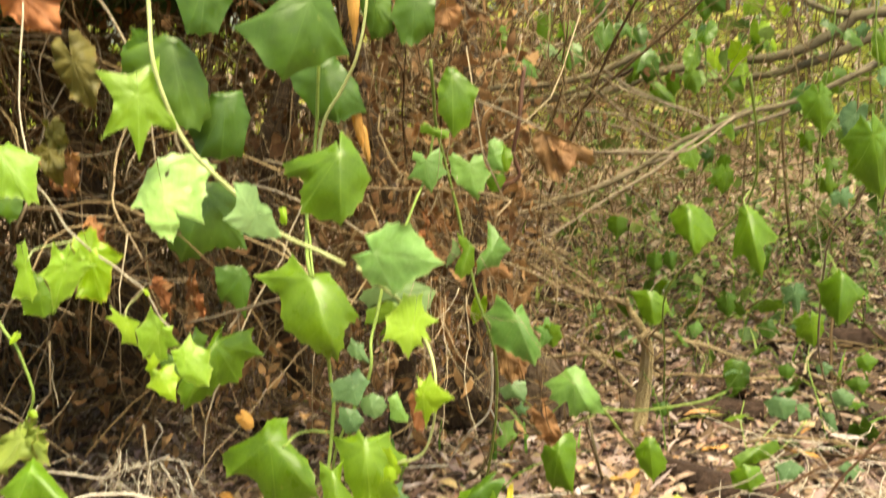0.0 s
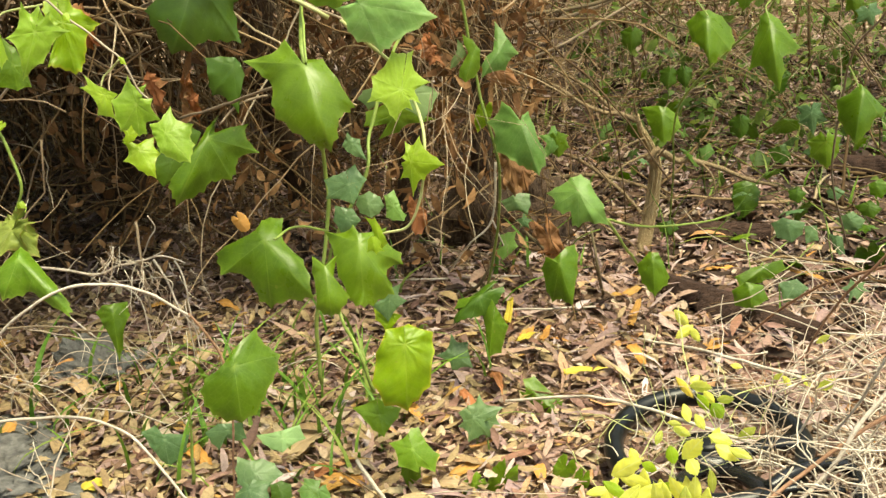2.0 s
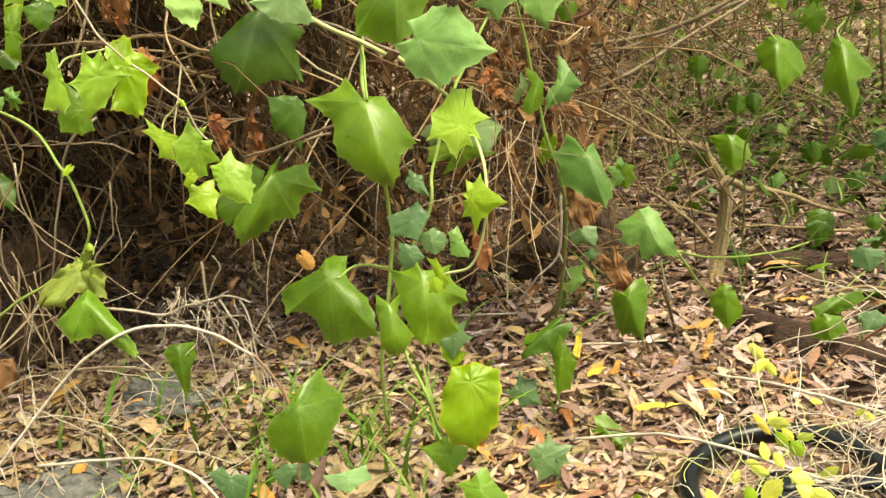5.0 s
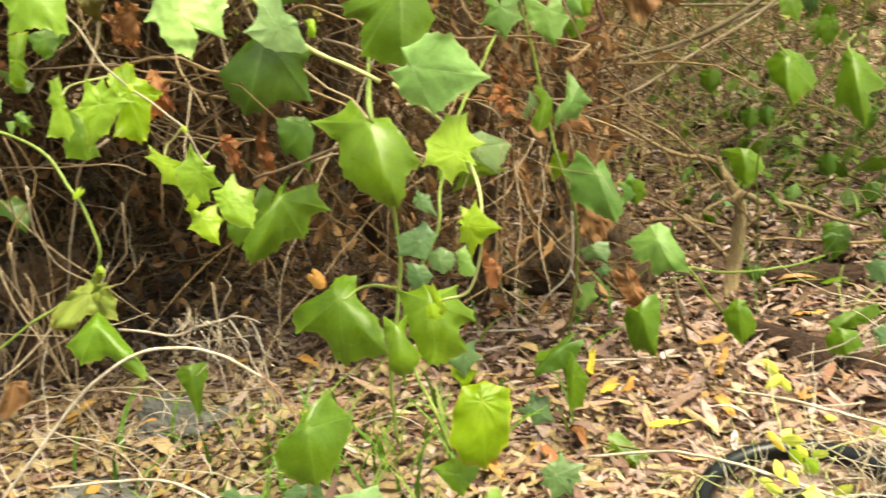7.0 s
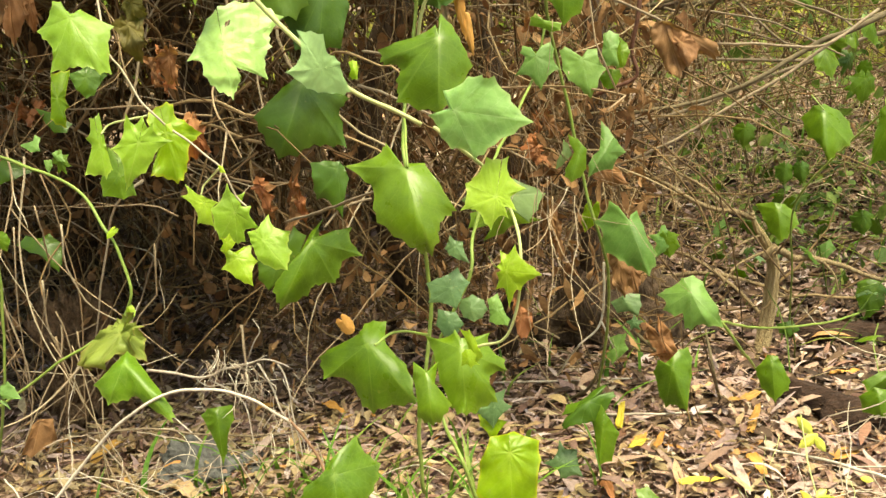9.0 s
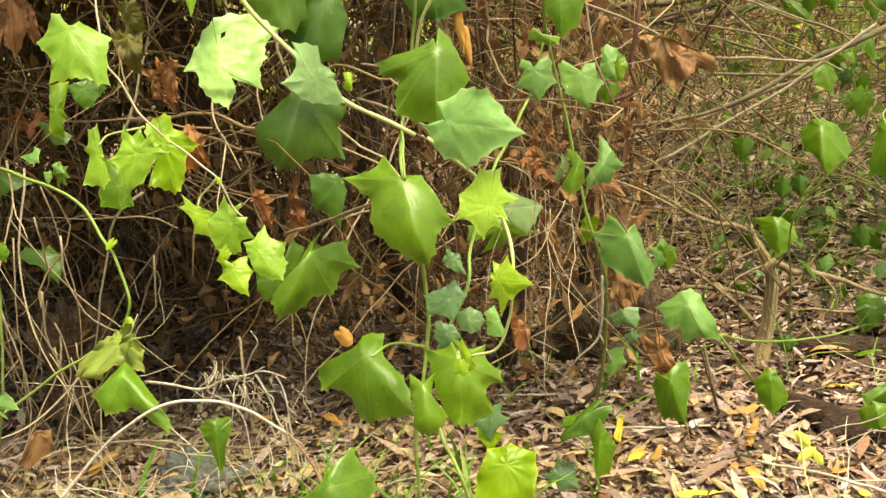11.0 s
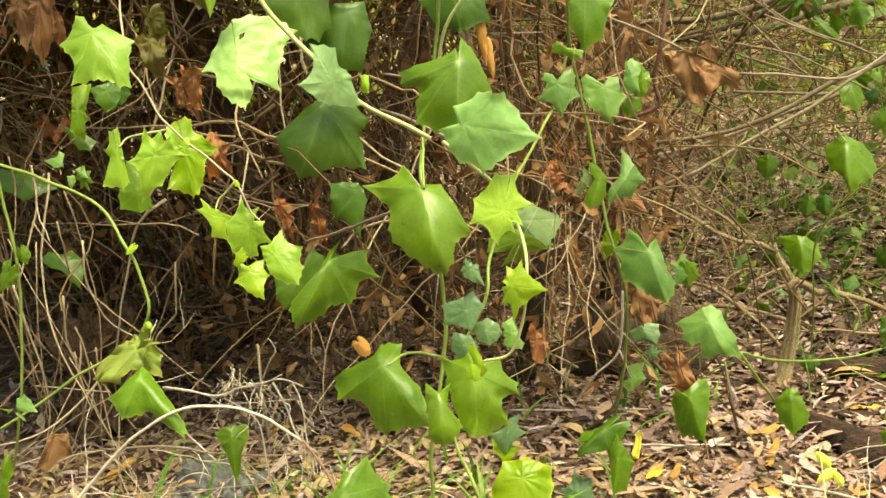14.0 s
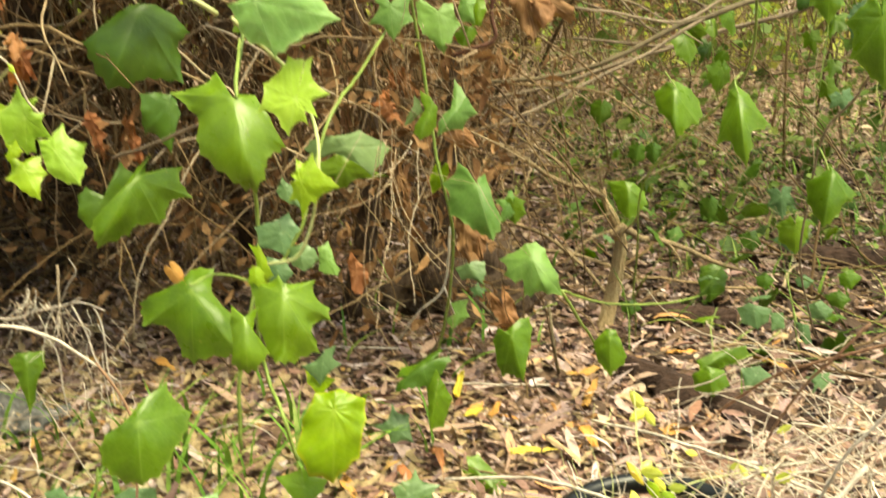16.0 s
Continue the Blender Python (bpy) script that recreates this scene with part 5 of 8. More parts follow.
leaf(vine_d, (-0.627, 1.370, 0.658), (-0.618, 1.370, 0.636), 0.028, "star", GREEN, 0.3, 0.2, 0)
leaf(vine_d, (-0.652, 1.240, 0.580), (-0.646, 1.240, 0.563), 0.021, "heart", GREEN, 0.3, 0.2, 0)
leaf(vine_d, (-0.677, 1.240, 0.553), (-0.694, 1.240, 0.526), 0.029, "heart", GREEN, 0.3, 0.2, 0)
leaf(vine_d, (-0.539, 1.300, 0.427), (-0.594, 1.300, 0.373), 0.069, "shield", WITHER, 0.7, 0.9, 20)
leaf(vine_d, (-0.540, 1.310, 0.424), (-0.510, 1.310, 0.382), 0.049, "shield", WITHER, 0.7, 0.8, -30)
leaf(vine_d, (-0.708, 1.200, 0.271), (-0.715, 1.200, 0.208), 0.032, "heart", GREEN, 0.4, 0.3, 30)
leaf(vine_d, (-0.577, 1.400, 0.779), (-0.569, 1.400, 0.751), 0.044, "shield", DARK, 0.3, 0.3, 0)
leaf(vine_d, (-0.475, 1.180, 0.431), (-0.406, 1.151, 0.363), None, [(-155, 0.10), (-127, 0.16), (-76, 0.16), (-26, 0.32), (-13, 0.58), (-7, 0.87), (-4, 0.97), (0, 1.00), (5, 0.77), (11, 0.60), (17, 0.46), (30, 0.49), (46, 0.51), (56, 0.56), (69, 0.48), (92, 0.45), (96, 0.31), (119, 0.14)], MID, 0.5, 0.6)
leaf(vine_d, (-0.665, 1.370, 0.681), (-0.651, 1.366, 0.673), None, [(-113, 0.44), (-112, 1.01), (-74, 1.02), (-33, 0.66), (0, 1.00), (56, 0.60), (152, 1.09)], SOFT, 0.2, 0.2)
leaf(vine_d, (-0.629, 1.370, 0.664), (-0.616, 1.367, 0.657), None, [(-139, 0.61), (-90, 0.73), (-32, 0.50), (0, 1.00), (47, 0.49), (176, 0.69)], SOFT, 0.3, 0.2)
leaf(vine_d, (-0.638, 1.360, 0.655), (-0.638, 1.357, 0.643), None, [(-147, 0.69), (-66, 0.47), (0, 1.00), (42, 0.54), (133, 0.73)], SOFT, 0.3, 0.2)
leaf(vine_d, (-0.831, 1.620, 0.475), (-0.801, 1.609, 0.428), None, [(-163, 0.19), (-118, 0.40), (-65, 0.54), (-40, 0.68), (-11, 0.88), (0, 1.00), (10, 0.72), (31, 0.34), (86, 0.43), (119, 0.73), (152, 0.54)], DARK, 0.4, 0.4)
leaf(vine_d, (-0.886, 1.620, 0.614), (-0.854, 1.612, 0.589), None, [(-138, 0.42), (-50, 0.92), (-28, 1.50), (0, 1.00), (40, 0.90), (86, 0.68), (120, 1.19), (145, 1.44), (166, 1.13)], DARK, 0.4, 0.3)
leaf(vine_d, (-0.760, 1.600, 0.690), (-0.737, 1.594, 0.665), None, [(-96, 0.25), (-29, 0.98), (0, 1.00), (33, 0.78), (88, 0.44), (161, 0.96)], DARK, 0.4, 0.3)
leaf(vine_d, (-0.486, 1.460, 0.232), (-0.480, 1.443, 0.157), None, [(-169, 0.21), (-123, 0.38), (-75, 0.34), (-25, 0.40), (-8, 0.76), (0, 1.00), (7, 0.62), (48, 0.30), (103, 0.34), (137, 0.27)], GREEN, 0.6, 0.3)
leaf(vine_d, (-0.703, 1.240, 0.359), (-0.730, 1.237, 0.364), None, [(-64, 0.56), (-38, 0.20), (0, 1.00)], MID, 0.2, 0.2)
leaf(vine_d, (-0.695, 1.240, 0.365), (-0.662, 1.237, 0.358), None, [(-120, 0.30), (-76, 0.56), (-36, 0.65), (0, 1.00), (10, 0.58), (58, 0.23)], SOFT, 0.2, 0.2)
leaf(vine_d, (-0.695, 1.240, 0.355), (-0.682, 1.238, 0.342), None, [(-34, 0.32), (0, 1.00), (117, 0.22)], SOFT, 0.2, 0.2)

# ---- vines at the thicket's edge ----
vine_e = thing("edge_vine", (0.2, 1.9, 0.0), "trailing ivy vine with drooping mid-green leaves", "vine", "ivy vines")
stem(vine_e, "stem", [(0.026, 1.750, 0.899), (0.027, 1.800, 0.775), (0.049, 1.820, 0.652), (0.065, 1.820, 0.545), (0.087, 1.800, 0.451), (0.109, 1.800, 0.351), (0.100, 1.850, 0.210), (0.073, 1.920, 0.061)], 0.003, 0.0026, VINE)
stem(vine_e, "stem", [(0.287, 1.660, 0.307), (0.321, 1.700, 0.246), (0.378, 1.900, 0.119), (0.442, 2.052, 0.030), (0.513, 2.037, 0.020), (0.568, 1.999, 0.020)], 0.0026, 0.0022, VINE)
stem(vine_e, "stem", [(0.287, 1.660, 0.307), (0.362, 1.900, 0.211), (0.446, 2.100, 0.139), (0.537, 2.200, 0.113), (0.621, 2.300, 0.097)], 0.0026, 0.0022, VINE)
leaf(vine_e, (0.208, 1.760, 0.420), (0.212, 1.760, 0.385), 0.047, "shield", GREEN, 0.3, 0.2, 0)
stem(vine_e, "leaf_stalk", [(0.297, 1.950, 0.187), (0.258, 1.980, 0.159), (0.232, 2.000, 0.117)], 0.0014, 0.0012, VINE)
leaf(vine_e, (0.077, 1.620, 0.189), (0.031, 1.610, 0.140), 0.045, "heart", DARK, 0.8, 0.6, 30)
leaf(vine_e, (0.082, 1.820, 0.452), (0.071, 1.820, 0.417), 0.029, "heart", YELLOW, 0.3, 0.2, 0)
leaf(vine_e, (0.010, 1.720, 0.733), (0.017, 1.709, 0.679), None, [(-176, 0.06), (-139, 0.35), (-124, 0.59), (-101, 0.57), (-69, 0.52), (-51, 0.79), (-32, 0.67), (-13, 0.77), (0, 1.00), (8, 0.83), (29, 0.59), (56, 0.82), (65, 0.48), (94, 0.29), (110, 0.46), (137, 0.48), (160, 0.28)], SOFT, 0.3, 0.4)
leaf(vine_e, (0.082, 1.720, 0.724), (0.094, 1.707, 0.662), None, [(-167, 0.05), (-138, 0.27), (-111, 0.45), (-78, 0.41), (-58, 0.54), (-55, 0.68), (-36, 0.61), (-17, 0.78), (0, 1.00), (8, 0.85), (23, 0.66), (45, 0.61), (73, 0.54), (124, 0.59), (140, 0.53), (143, 0.37)], SOFT, 0.25, 0.4)
leaf(vine_e, (0.126, 1.730, 0.737), (0.137, 1.724, 0.708), None, [(-160, 0.91), (-125, 0.81), (-104, 0.58), (-35, 0.39), (-4, 1.04), (0, 1.00), (31, 0.88), (67, 0.67), (124, 0.38), (178, 0.82)], SOFT, 0.3, 0.3)
leaf(vine_e, (0.143, 1.750, 0.730), (0.145, 1.745, 0.704), None, [(-138, 0.57), (-76, 0.52), (-7, 0.93), (0, 1.00), (21, 1.11), (54, 0.59), (142, 0.47), (177, 0.88)], GREEN, 0.3, 0.3)
leaf(vine_e, (0.126, 1.740, 0.692), (0.120, 1.736, 0.672), None, [(-144, 0.82), (-109, 0.81), (-30, 0.93), (0, 1.00), (24, 0.93), (69, 0.93), (141, 0.67)], GREEN, 0.4, 0.3)
leaf(vine_e, (0.055, 1.760, 0.827), (0.058, 1.752, 0.787), None, [(-169, 0.69), (-118, 0.76), (-44, 0.62), (0, 1.00), (19, 0.85), (62, 0.51), (138, 0.79)], MID, 0.4, 0.3)
leaf(vine_e, (0.026, 1.740, 0.782), (0.048, 1.735, 0.769), None, [(-168, 0.88), (-140, 0.17), (-26, 1.06), (-3, 1.07), (0, 1.00), (22, 0.77), (96, 0.39), (143, 1.01), (171, 1.00)], MID, 0.3, 0.3)
leaf(vine_e, (0.070, 1.740, 0.567), (0.057, 1.731, 0.525), None, [(-144, 0.38), (-45, 0.55), (-21, 0.79), (0, 1.00), (19, 0.91), (29, 0.71), (114, 0.21), (129, 0.57), (139, 0.89), (162, 0.62)], MID, 0.7, 0.5)
leaf(vine_e, (0.047, 1.750, 0.569), (0.031, 1.747, 0.544), None, [(-114, 0.45), (-56, 0.34), (-15, 0.71), (0, 1.00), (19, 0.58), (125, 0.28), (143, 0.84), (168, 0.59)], UNDER, 0.4, 0.3)
leaf(vine_e, (0.113, 1.740, 0.573), (0.084, 1.730, 0.532), None, [(-166, 0.50), (-119, 0.66), (-90, 0.45), (-54, 0.64), (-14, 0.68), (0, 1.00), (19, 0.69), (36, 0.44), (68, 0.19), (132, 0.54), (139, 1.00), (154, 0.75)], SOFT, 0.5, 0.6)
leaf(vine_e, (0.147, 1.750, 0.452), (0.178, 1.720, 0.366), None, [(-160, 0.03), (-147, 0.12), (-125, 0.24), (-51, 0.27), (-25, 0.47), (-23, 0.59), (-20, 0.74), (-11, 0.89), (0, 1.00), (11, 0.85), (21, 0.77), (33, 0.69), (58, 0.68), (74, 0.59), (87, 0.49), (110, 0.61), (129, 0.44), (158, 0.51), (167, 0.32)], SOFT, 0.5, 0.85)
leaf(vine_e, (0.201, 1.760, 0.417), (0.190, 1.753, 0.388), None, [(-144, 0.46), (-105, 0.76), (-90, 0.53), (-56, 0.51), (-29, 0.65), (0, 1.00), (21, 0.63), (39, 0.35), (89, 0.80), (126, 0.39), (157, 0.76), (169, 0.80)], SOFT, 0.3, 0.2)
leaf(vine_e, (0.239, 1.630, 0.367), (0.264, 1.611, 0.316), None, [(-146, 0.45), (-105, 0.42), (-63, 0.43), (-35, 0.79), (-16, 1.24), (0, 1.00), (10, 0.86), (25, 1.00), (35, 0.97), (46, 0.59), (58, 0.77), (82, 0.86), (92, 0.68), (111, 0.87), (123, 0.64), (137, 0.46), (175, 0.42)], SOFT, 0.5, 0.85)
leaf(vine_e, (0.214, 1.780, 0.183), (0.237, 1.763, 0.107), None, [(-141, 0.42), (-125, 0.56), (-100, 0.48), (-47, 0.46), (0, 1.00), (8, 0.90), (15, 0.81), (27, 0.90), (41, 0.70), (93, 0.42), (135, 0.35), (141, 0.17)], GREEN, 0.6, 0.4)
leaf(vine_e, (0.382, 1.800, 0.180), (0.386, 1.785, 0.113), None, [(-143, 0.25), (-79, 0.27), (-41, 0.63), (-27, 0.77), (-10, 0.83), (0, 1.00), (10, 0.83), (27, 0.68), (55, 0.49), (76, 0.44), (119, 0.23), (161, 0.26)], GREEN, 0.5, 0.4)
leaf(vine_e, (0.122, 1.800, 0.212), (0.112, 1.794, 0.185), None, [(-169, 1.04), (-152, 0.54), (-103, 0.63), (-42, 0.52), (0, 1.00), (29, 0.88), (46, 0.83), (72, 0.23), (121, 0.83), (161, 0.82)], SOFT, 0.4, 0.3)
leaf(vine_e, (0.136, 1.920, 0.257), (0.158, 1.913, 0.230), None, [(-170, 0.36), (-112, 0.53), (-79, 0.84), (-37, 0.83), (0, 1.00), (26, 0.51), (76, 0.75), (128, 0.81)], BLUISH, 0.4, 0.3)
leaf(vine_e, (0.150, 1.880, 0.231), (0.162, 1.876, 0.216), None, [(-164, 0.35), (-140, 0.79), (-91, 0.36), (-57, 0.89), (-18, 0.52), (0, 1.00), (36, 0.51), (65, 0.87), (86, 0.45), (132, 0.80)], BLUISH, 0.2, 0.2)
leaf(vine_e, (0.098, 1.600, 0.149), (0.091, 1.587, 0.092), None, [(-147, 0.35), (-84, 0.47), (-32, 0.69), (-22, 0.92), (0, 1.00), (9, 0.64), (83, 0.24), (138, 0.63), (156, 0.81), (171, 0.71)], GREEN, 0.9, 0.2)
leaf(vine_e, (0.062, 1.620, 0.177), (0.036, 1.612, 0.154), None, [(-158, 0.66), (-107, 0.58), (-63, 0.38), (0, 1.00), (8, 0.45), (22, 0.88), (58, 0.63), (159, 0.38)], GREEN, 0.8, 0.6)
leaf(vine_e, (0.181, 1.600, 0.001), (0.210, 1.592, -0.023), None, [(-172, 1.38), (-150, 1.25), (-123, 0.69), (-43, 0.88), (0, 1.00), (42, 0.58), (84, 0.74), (129, 0.60), (164, 1.28), (166, 0.88)], GREEN, 0.55, 0.6)

vine_f = thing("drooping_vine", (0.55, 2.0, 0.0), "thin vine with limp umbrella-like green leaves", "vine", "ivy vines")
stem(vine_f, "stem", [(0.563, 1.800, 0.841), (0.600, 1.900, 0.692), (0.593, 1.950, 0.599), (0.546, 2.000, 0.531), (0.461, 2.100, 0.392), (0.469, 2.200, 0.209), (0.475, 2.300, 0.030)], 0.0024, 0.002, VINE)
stem(vine_f, "stem", [(0.806, 1.900, 0.648), (0.790, 1.950, 0.583), (0.762, 2.000, 0.515), (0.763, 2.050, 0.419), (0.770, 2.100, 0.246), (0.848, 2.200, 0.049)], 0.0024, 0.002, TWIG)
stem(vine_f, "leaf_stalk", [(0.460, 1.930, 0.621), (0.467, 1.910, 0.610), (0.476, 1.900, 0.598)], 0.0014, 0.0012, VINE)
stem(vine_f, "leaf_stalk", [(0.585, 1.900, 0.626), (0.567, 1.870, 0.616), (0.570, 1.850, 0.597)], 0.0014, 0.0012, VINE)
stem(vine_f, "leaf_stalk", [(0.754, 2.000, 0.484), (0.758, 1.970, 0.469), (0.760, 1.950, 0.454)], 0.0014, 0.0012, VINE)
leaf(vine_f, (0.395, 2.400, 0.491), (0.392, 2.400, 0.445), 0.056, "shield", DARK, 0.7, 0.4, 0)
leaf(vine_f, (0.481, 2.400, 0.400), (0.476, 2.400, 0.359), 0.046, "shield", DARK, 0.7, 0.4, 0)
leaf(vine_f, (0.513, 2.400, 0.402), (0.517, 2.400, 0.363), 0.041, "shield", DARK, 0.7, 0.4, 0)
leaf(vine_f, (0.781, 2.200, 0.287), (0.788, 2.200, 0.226), 0.077, "shield", GREEN, 0.5, 0.3, 0)
leaf(vine_f, (0.773, 2.300, 0.326), (0.781, 2.300, 0.273), 0.066, "ivy", BLUISH, 0.3, 0.2, 0)
leaf(vine_f, (0.664, 2.500, 0.260), (0.669, 2.500, 0.215), 0.048, "shield", DARK, 0.5, 0.2, 0)
leaf(vine_f, (0.793, 2.200, 0.769), (0.800, 2.200, 0.687), 0.079, "shield", GREEN, 0.6, 0.4, 0)
leaf(vine_f, (0.769, 1.800, 0.728), (0.786, 1.800, 0.615), 0.095, "shield", GREEN, 0.9, 0.5, 0)
leaf(vine_f, (0.904, 2.400, 0.525), (0.917, 2.400, 0.489), 0.064, "ivy", BLUISH, 0.3, 0.2, 0)
leaf(vine_f, (0.473, 1.900, 0.593), (0.479, 1.874, 0.513), None, [(-160, 0.20), (-90, 0.34), (-63, 0.56), (-45, 0.79), (-32, 0.86), (-16, 0.83), (-8, 0.94), (0, 1.00), (6, 0.71), (15, 0.60), (36, 0.55), (55, 0.46), (86, 0.42), (139, 0.24)], GREEN, 0.95, 0.8)
leaf(vine_f, (0.572, 1.850, 0.587), (0.588, 1.815, 0.480), None, [(-111, 0.16), (-68, 0.23), (-48, 0.41), (-43, 0.58), (-33, 0.58), (-12, 0.52), (-10, 0.71), (0, 1.00), (10, 0.79), (18, 0.61), (33, 0.74), (39, 0.52), (57, 0.30), (88, 0.17), (141, 0.21), (176, 0.23)], GREEN, 0.95, 0.8)
leaf(vine_f, (0.768, 1.950, 0.449), (0.754, 1.920, 0.356), None, [(-98, 0.09), (-61, 0.27), (-55, 0.57), (-39, 0.62), (-28, 0.58), (-18, 0.74), (-6, 0.93), (0, 1.00), (14, 0.83), (31, 0.70), (48, 0.55), (62, 0.52), (66, 0.38), (72, 0.22), (149, 0.15)], GREEN, 0.95, 0.8)
leaf(vine_f, (0.447, 2.250, 0.343), (0.452, 2.230, 0.281), None, [(-130, 0.26), (-75, 0.54), (-48, 0.80), (-28, 0.79), (-11, 0.97), (0, 1.00), (4, 0.99), (27, 0.78), (56, 0.57), (112, 0.72), (145, 0.33)], GREEN, 0.55, 0.6)

# ---- ivy strands hanging from the low limb ----
def ivy_strand(points, n, size, seed, mats):
    v = thing("ivy_strand", points[-1], "hanging ivy strand with small green leaves", "ivy", "ivy strands")
    stem(v, "stem", points, 0.0022, 0.0014, VINE)
    path = smooth_path(points, 12)
    r = random.Random(seed)
    for _ in range(n):
        p = path[r.randrange(len(path))] + V3((r.gauss(0, 0.035), r.gauss(0, 0.035), r.gauss(0, 0.02)))
        d = V3((r.gauss(0, 0.5), r.gauss(-0.15, 0.3), -1)).normalized()
        ln = r.uniform(*size)
        leaf(v, p, p + d * ln, ln * r.uniform(0.9, 1.25), r.choice(("shield", "ivy", "heart")), r.choice(mats), r.uniform(0.2, 0.6), r.uniform(0.2, 0.6), r.uniform(-50, 50))


ivy_strand([(0.655, 2.800, 1.111), (0.674, 2.800, 0.839), (0.680, 2.800, 0.692), (0.709, 2.800, 0.495)], 16, (0.045, 0.075), 81, (GREEN, GREEN, DARK))
ivy_strand([(0.986, 2.700, 1.070), (0.962, 2.700, 0.840), (0.944, 2.700, 0.686), (0.925, 2.650, 0.507)], 10, (0.04, 0.07), 82, (GREEN, DARK))
ivy_strand([(0.462, 3.100, 1.097), (0.506, 3.100, 0.937), (0.568, 3.100, 0.821), (0.632, 3.100, 0.737)], 12, (0.05, 0.08), 83, (GREEN, GREEN, DARK))
ivy_strand([(0.903, 3.300, 1.130), (0.928, 3.300, 0.913), (0.903, 3.300, 0.762), (0.929, 3.300, 0.587)], 12, (0.04, 0.08), 84, (GREEN, LIME))
ivy_strand([(0.135, 2.600, 0.930), (0.202, 2.600, 0.885), (0.303, 2.700, 0.877), (0.399, 2.800, 0.928)], 8, (0.04, 0.07), 85, (GREEN, DARK))
ivy_strand([(1.047, 2.600, 1.073), (1.038, 2.600, 0.877), (1.063, 2.600, 0.688), (1.053, 2.600, 0.508)], 10, (0.04, 0.07), 86, (GREEN, BLUISH))

# ---- ground ivy ----
sprig = thing("ivy_sprig", (0.08, 1.55, 0.0), "small bluish star-shaped ivy growing from the litter", "ivy", "ground ivy")
stem(sprig, "stem", [(0.099, 1.420, -0.036), (0.093, 1.430, 0.019), (0.081, 1.450, 0.063)], 0.0018, 0.0014, VINE)
leaf(sprig, (0.031, 1.620, 0.081), (0.063, 1.612, 0.059), None, [(-154, 0.49), (-135, 0.96), (-117, 0.56), (-79, 0.81), (-42, 0.62), (0, 1.00), (19, 0.65), (47, 0.68), (63, 0.69), (93, 0.37), (141, 0.86), (164, 0.43)], BLUISH, 0.2, 0.2)
leaf(sprig, (0.071, 1.440, 0.062), (0.096, 1.431, 0.030), None, [(-169, 0.49), (-135, 0.56), (-129, 0.91), (-102, 0.64), (-70, 1.17), (-56, 0.84), (-35, 1.05), (-30, 0.78), (0, 1.00), (10, 0.75), (28, 0.80), (50, 0.97), (60, 0.60), (98, 0.68), (109, 0.42), (145, 0.61)], BLUISH, 0.12, 0.2)
sprig_b = thing("ivy_sprig", (-0.3, 1.35, 0.0), "dark green ground ivy among grass blades", "ivy", "ground ivy")
stem(sprig_b, "stem", [(-0.348, 1.300, -0.001), (-0.369, 1.330, 0.048), (-0.389, 1.350, 0.075)], 0.0018, 0.0014, VINE)
stem(sprig_b, "stem", [(-0.336, 1.300, 0.029), (-0.330, 1.300, 0.096), (-0.325, 1.300, 0.156)], 0.0030, 0.0012, VINE)
leaf(sprig_b, (-0.225, 1.210, 0.079), (-0.209, 1.180, 0.050), 0.061, "shield", BLUISH, 0.2, 0.3, 0)
leaf(sprig_b, (-0.133, 1.220, 0.074), (-0.155, 1.200, 0.051), 0.052, "shield", SOFT, 0.3, 0.3, 0)
leaf(sprig_b, (-0.012, 1.300, 0.065), (-0.018, 1.300, 0.023), 0.034, "shield", GREEN, 0.5, 0.3, 0)
leaf(sprig_b, (0.079, 1.320, 0.021), (0.054, 1.320, -0.004), 0.031, "ivy", MID, 0.3, 0.3, 0)
leaf(sprig_b, (-0.382, 1.330, 0.086), (-0.376, 1.320, 0.043), None, [(-126, 0.27), (-87, 0.84), (-47, 0.86), (-19, 0.84), (0, 1.00), (19, 0.71), (77, 0.51), (121, 0.80), (161, 0.58), (175, 0.18)], BLUISH, 0.25, 0.3)
leaf(sprig_b, (-0.287, 1.340, 0.096), (-0.302, 1.332, 0.066), None, [(-142, 0.71), (-89, 0.87), (-61, 0.62), (-8, 0.38), (0, 1.00), (27, 0.94), (60, 1.01), (99, 0.54)], BLUISH, 0.25, 0.3)
leaf(sprig_b, (-0.204, 1.330, 0.088), (-0.204, 1.320, 0.070), None, [(-129, 1.55), (-90, 1.67), (-64, 0.88), (0, 1.00), (45, 1.10), (75, 1.44), (97, 1.89), (126, 0.76)], PALE, 0.3, 0.3)
leaf(sprig_b, (-0.226, 1.250, 0.079), (-0.211, 1.236, 0.056), None, [(-172, 0.63), (-129, 0.76), (-91, 0.96), (-60, 1.26), (-33, 0.87), (0, 1.00), (48, 0.86), (90, 0.92), (131, 0.96), (160, 1.17)], BLUISH, 0.2, 0.3)
leaf(sprig_b, (-0.181, 1.200, 0.085), (-0.177, 1.194, 0.069), None, [(-155, 0.78), (-99, 1.01), (-48, 1.16), (0, 1.00), (57, 0.91), (136, 0.84)], DARK, 0.3, 0.3)
sprig_c = thing("ivy_sprig", (0.35, 1.35, 0.0), "pale ground ivy beside the steering wheel", "ivy", "ground ivy")
leaf(sprig_c, (0.208, 1.350, 0.027), (0.196, 1.350, -0.002), 0.033, "heart", GREEN, 0.3, 0.3, 0, (0.212, 1.340, -0.015))
leaf(sprig_c, (0.117, 1.330, 0.020), (0.100, 1.330, -0.019), 0.042, "square", GREEN, 0.3, 0.3, 0, (0.125, 1.320, -0.012))
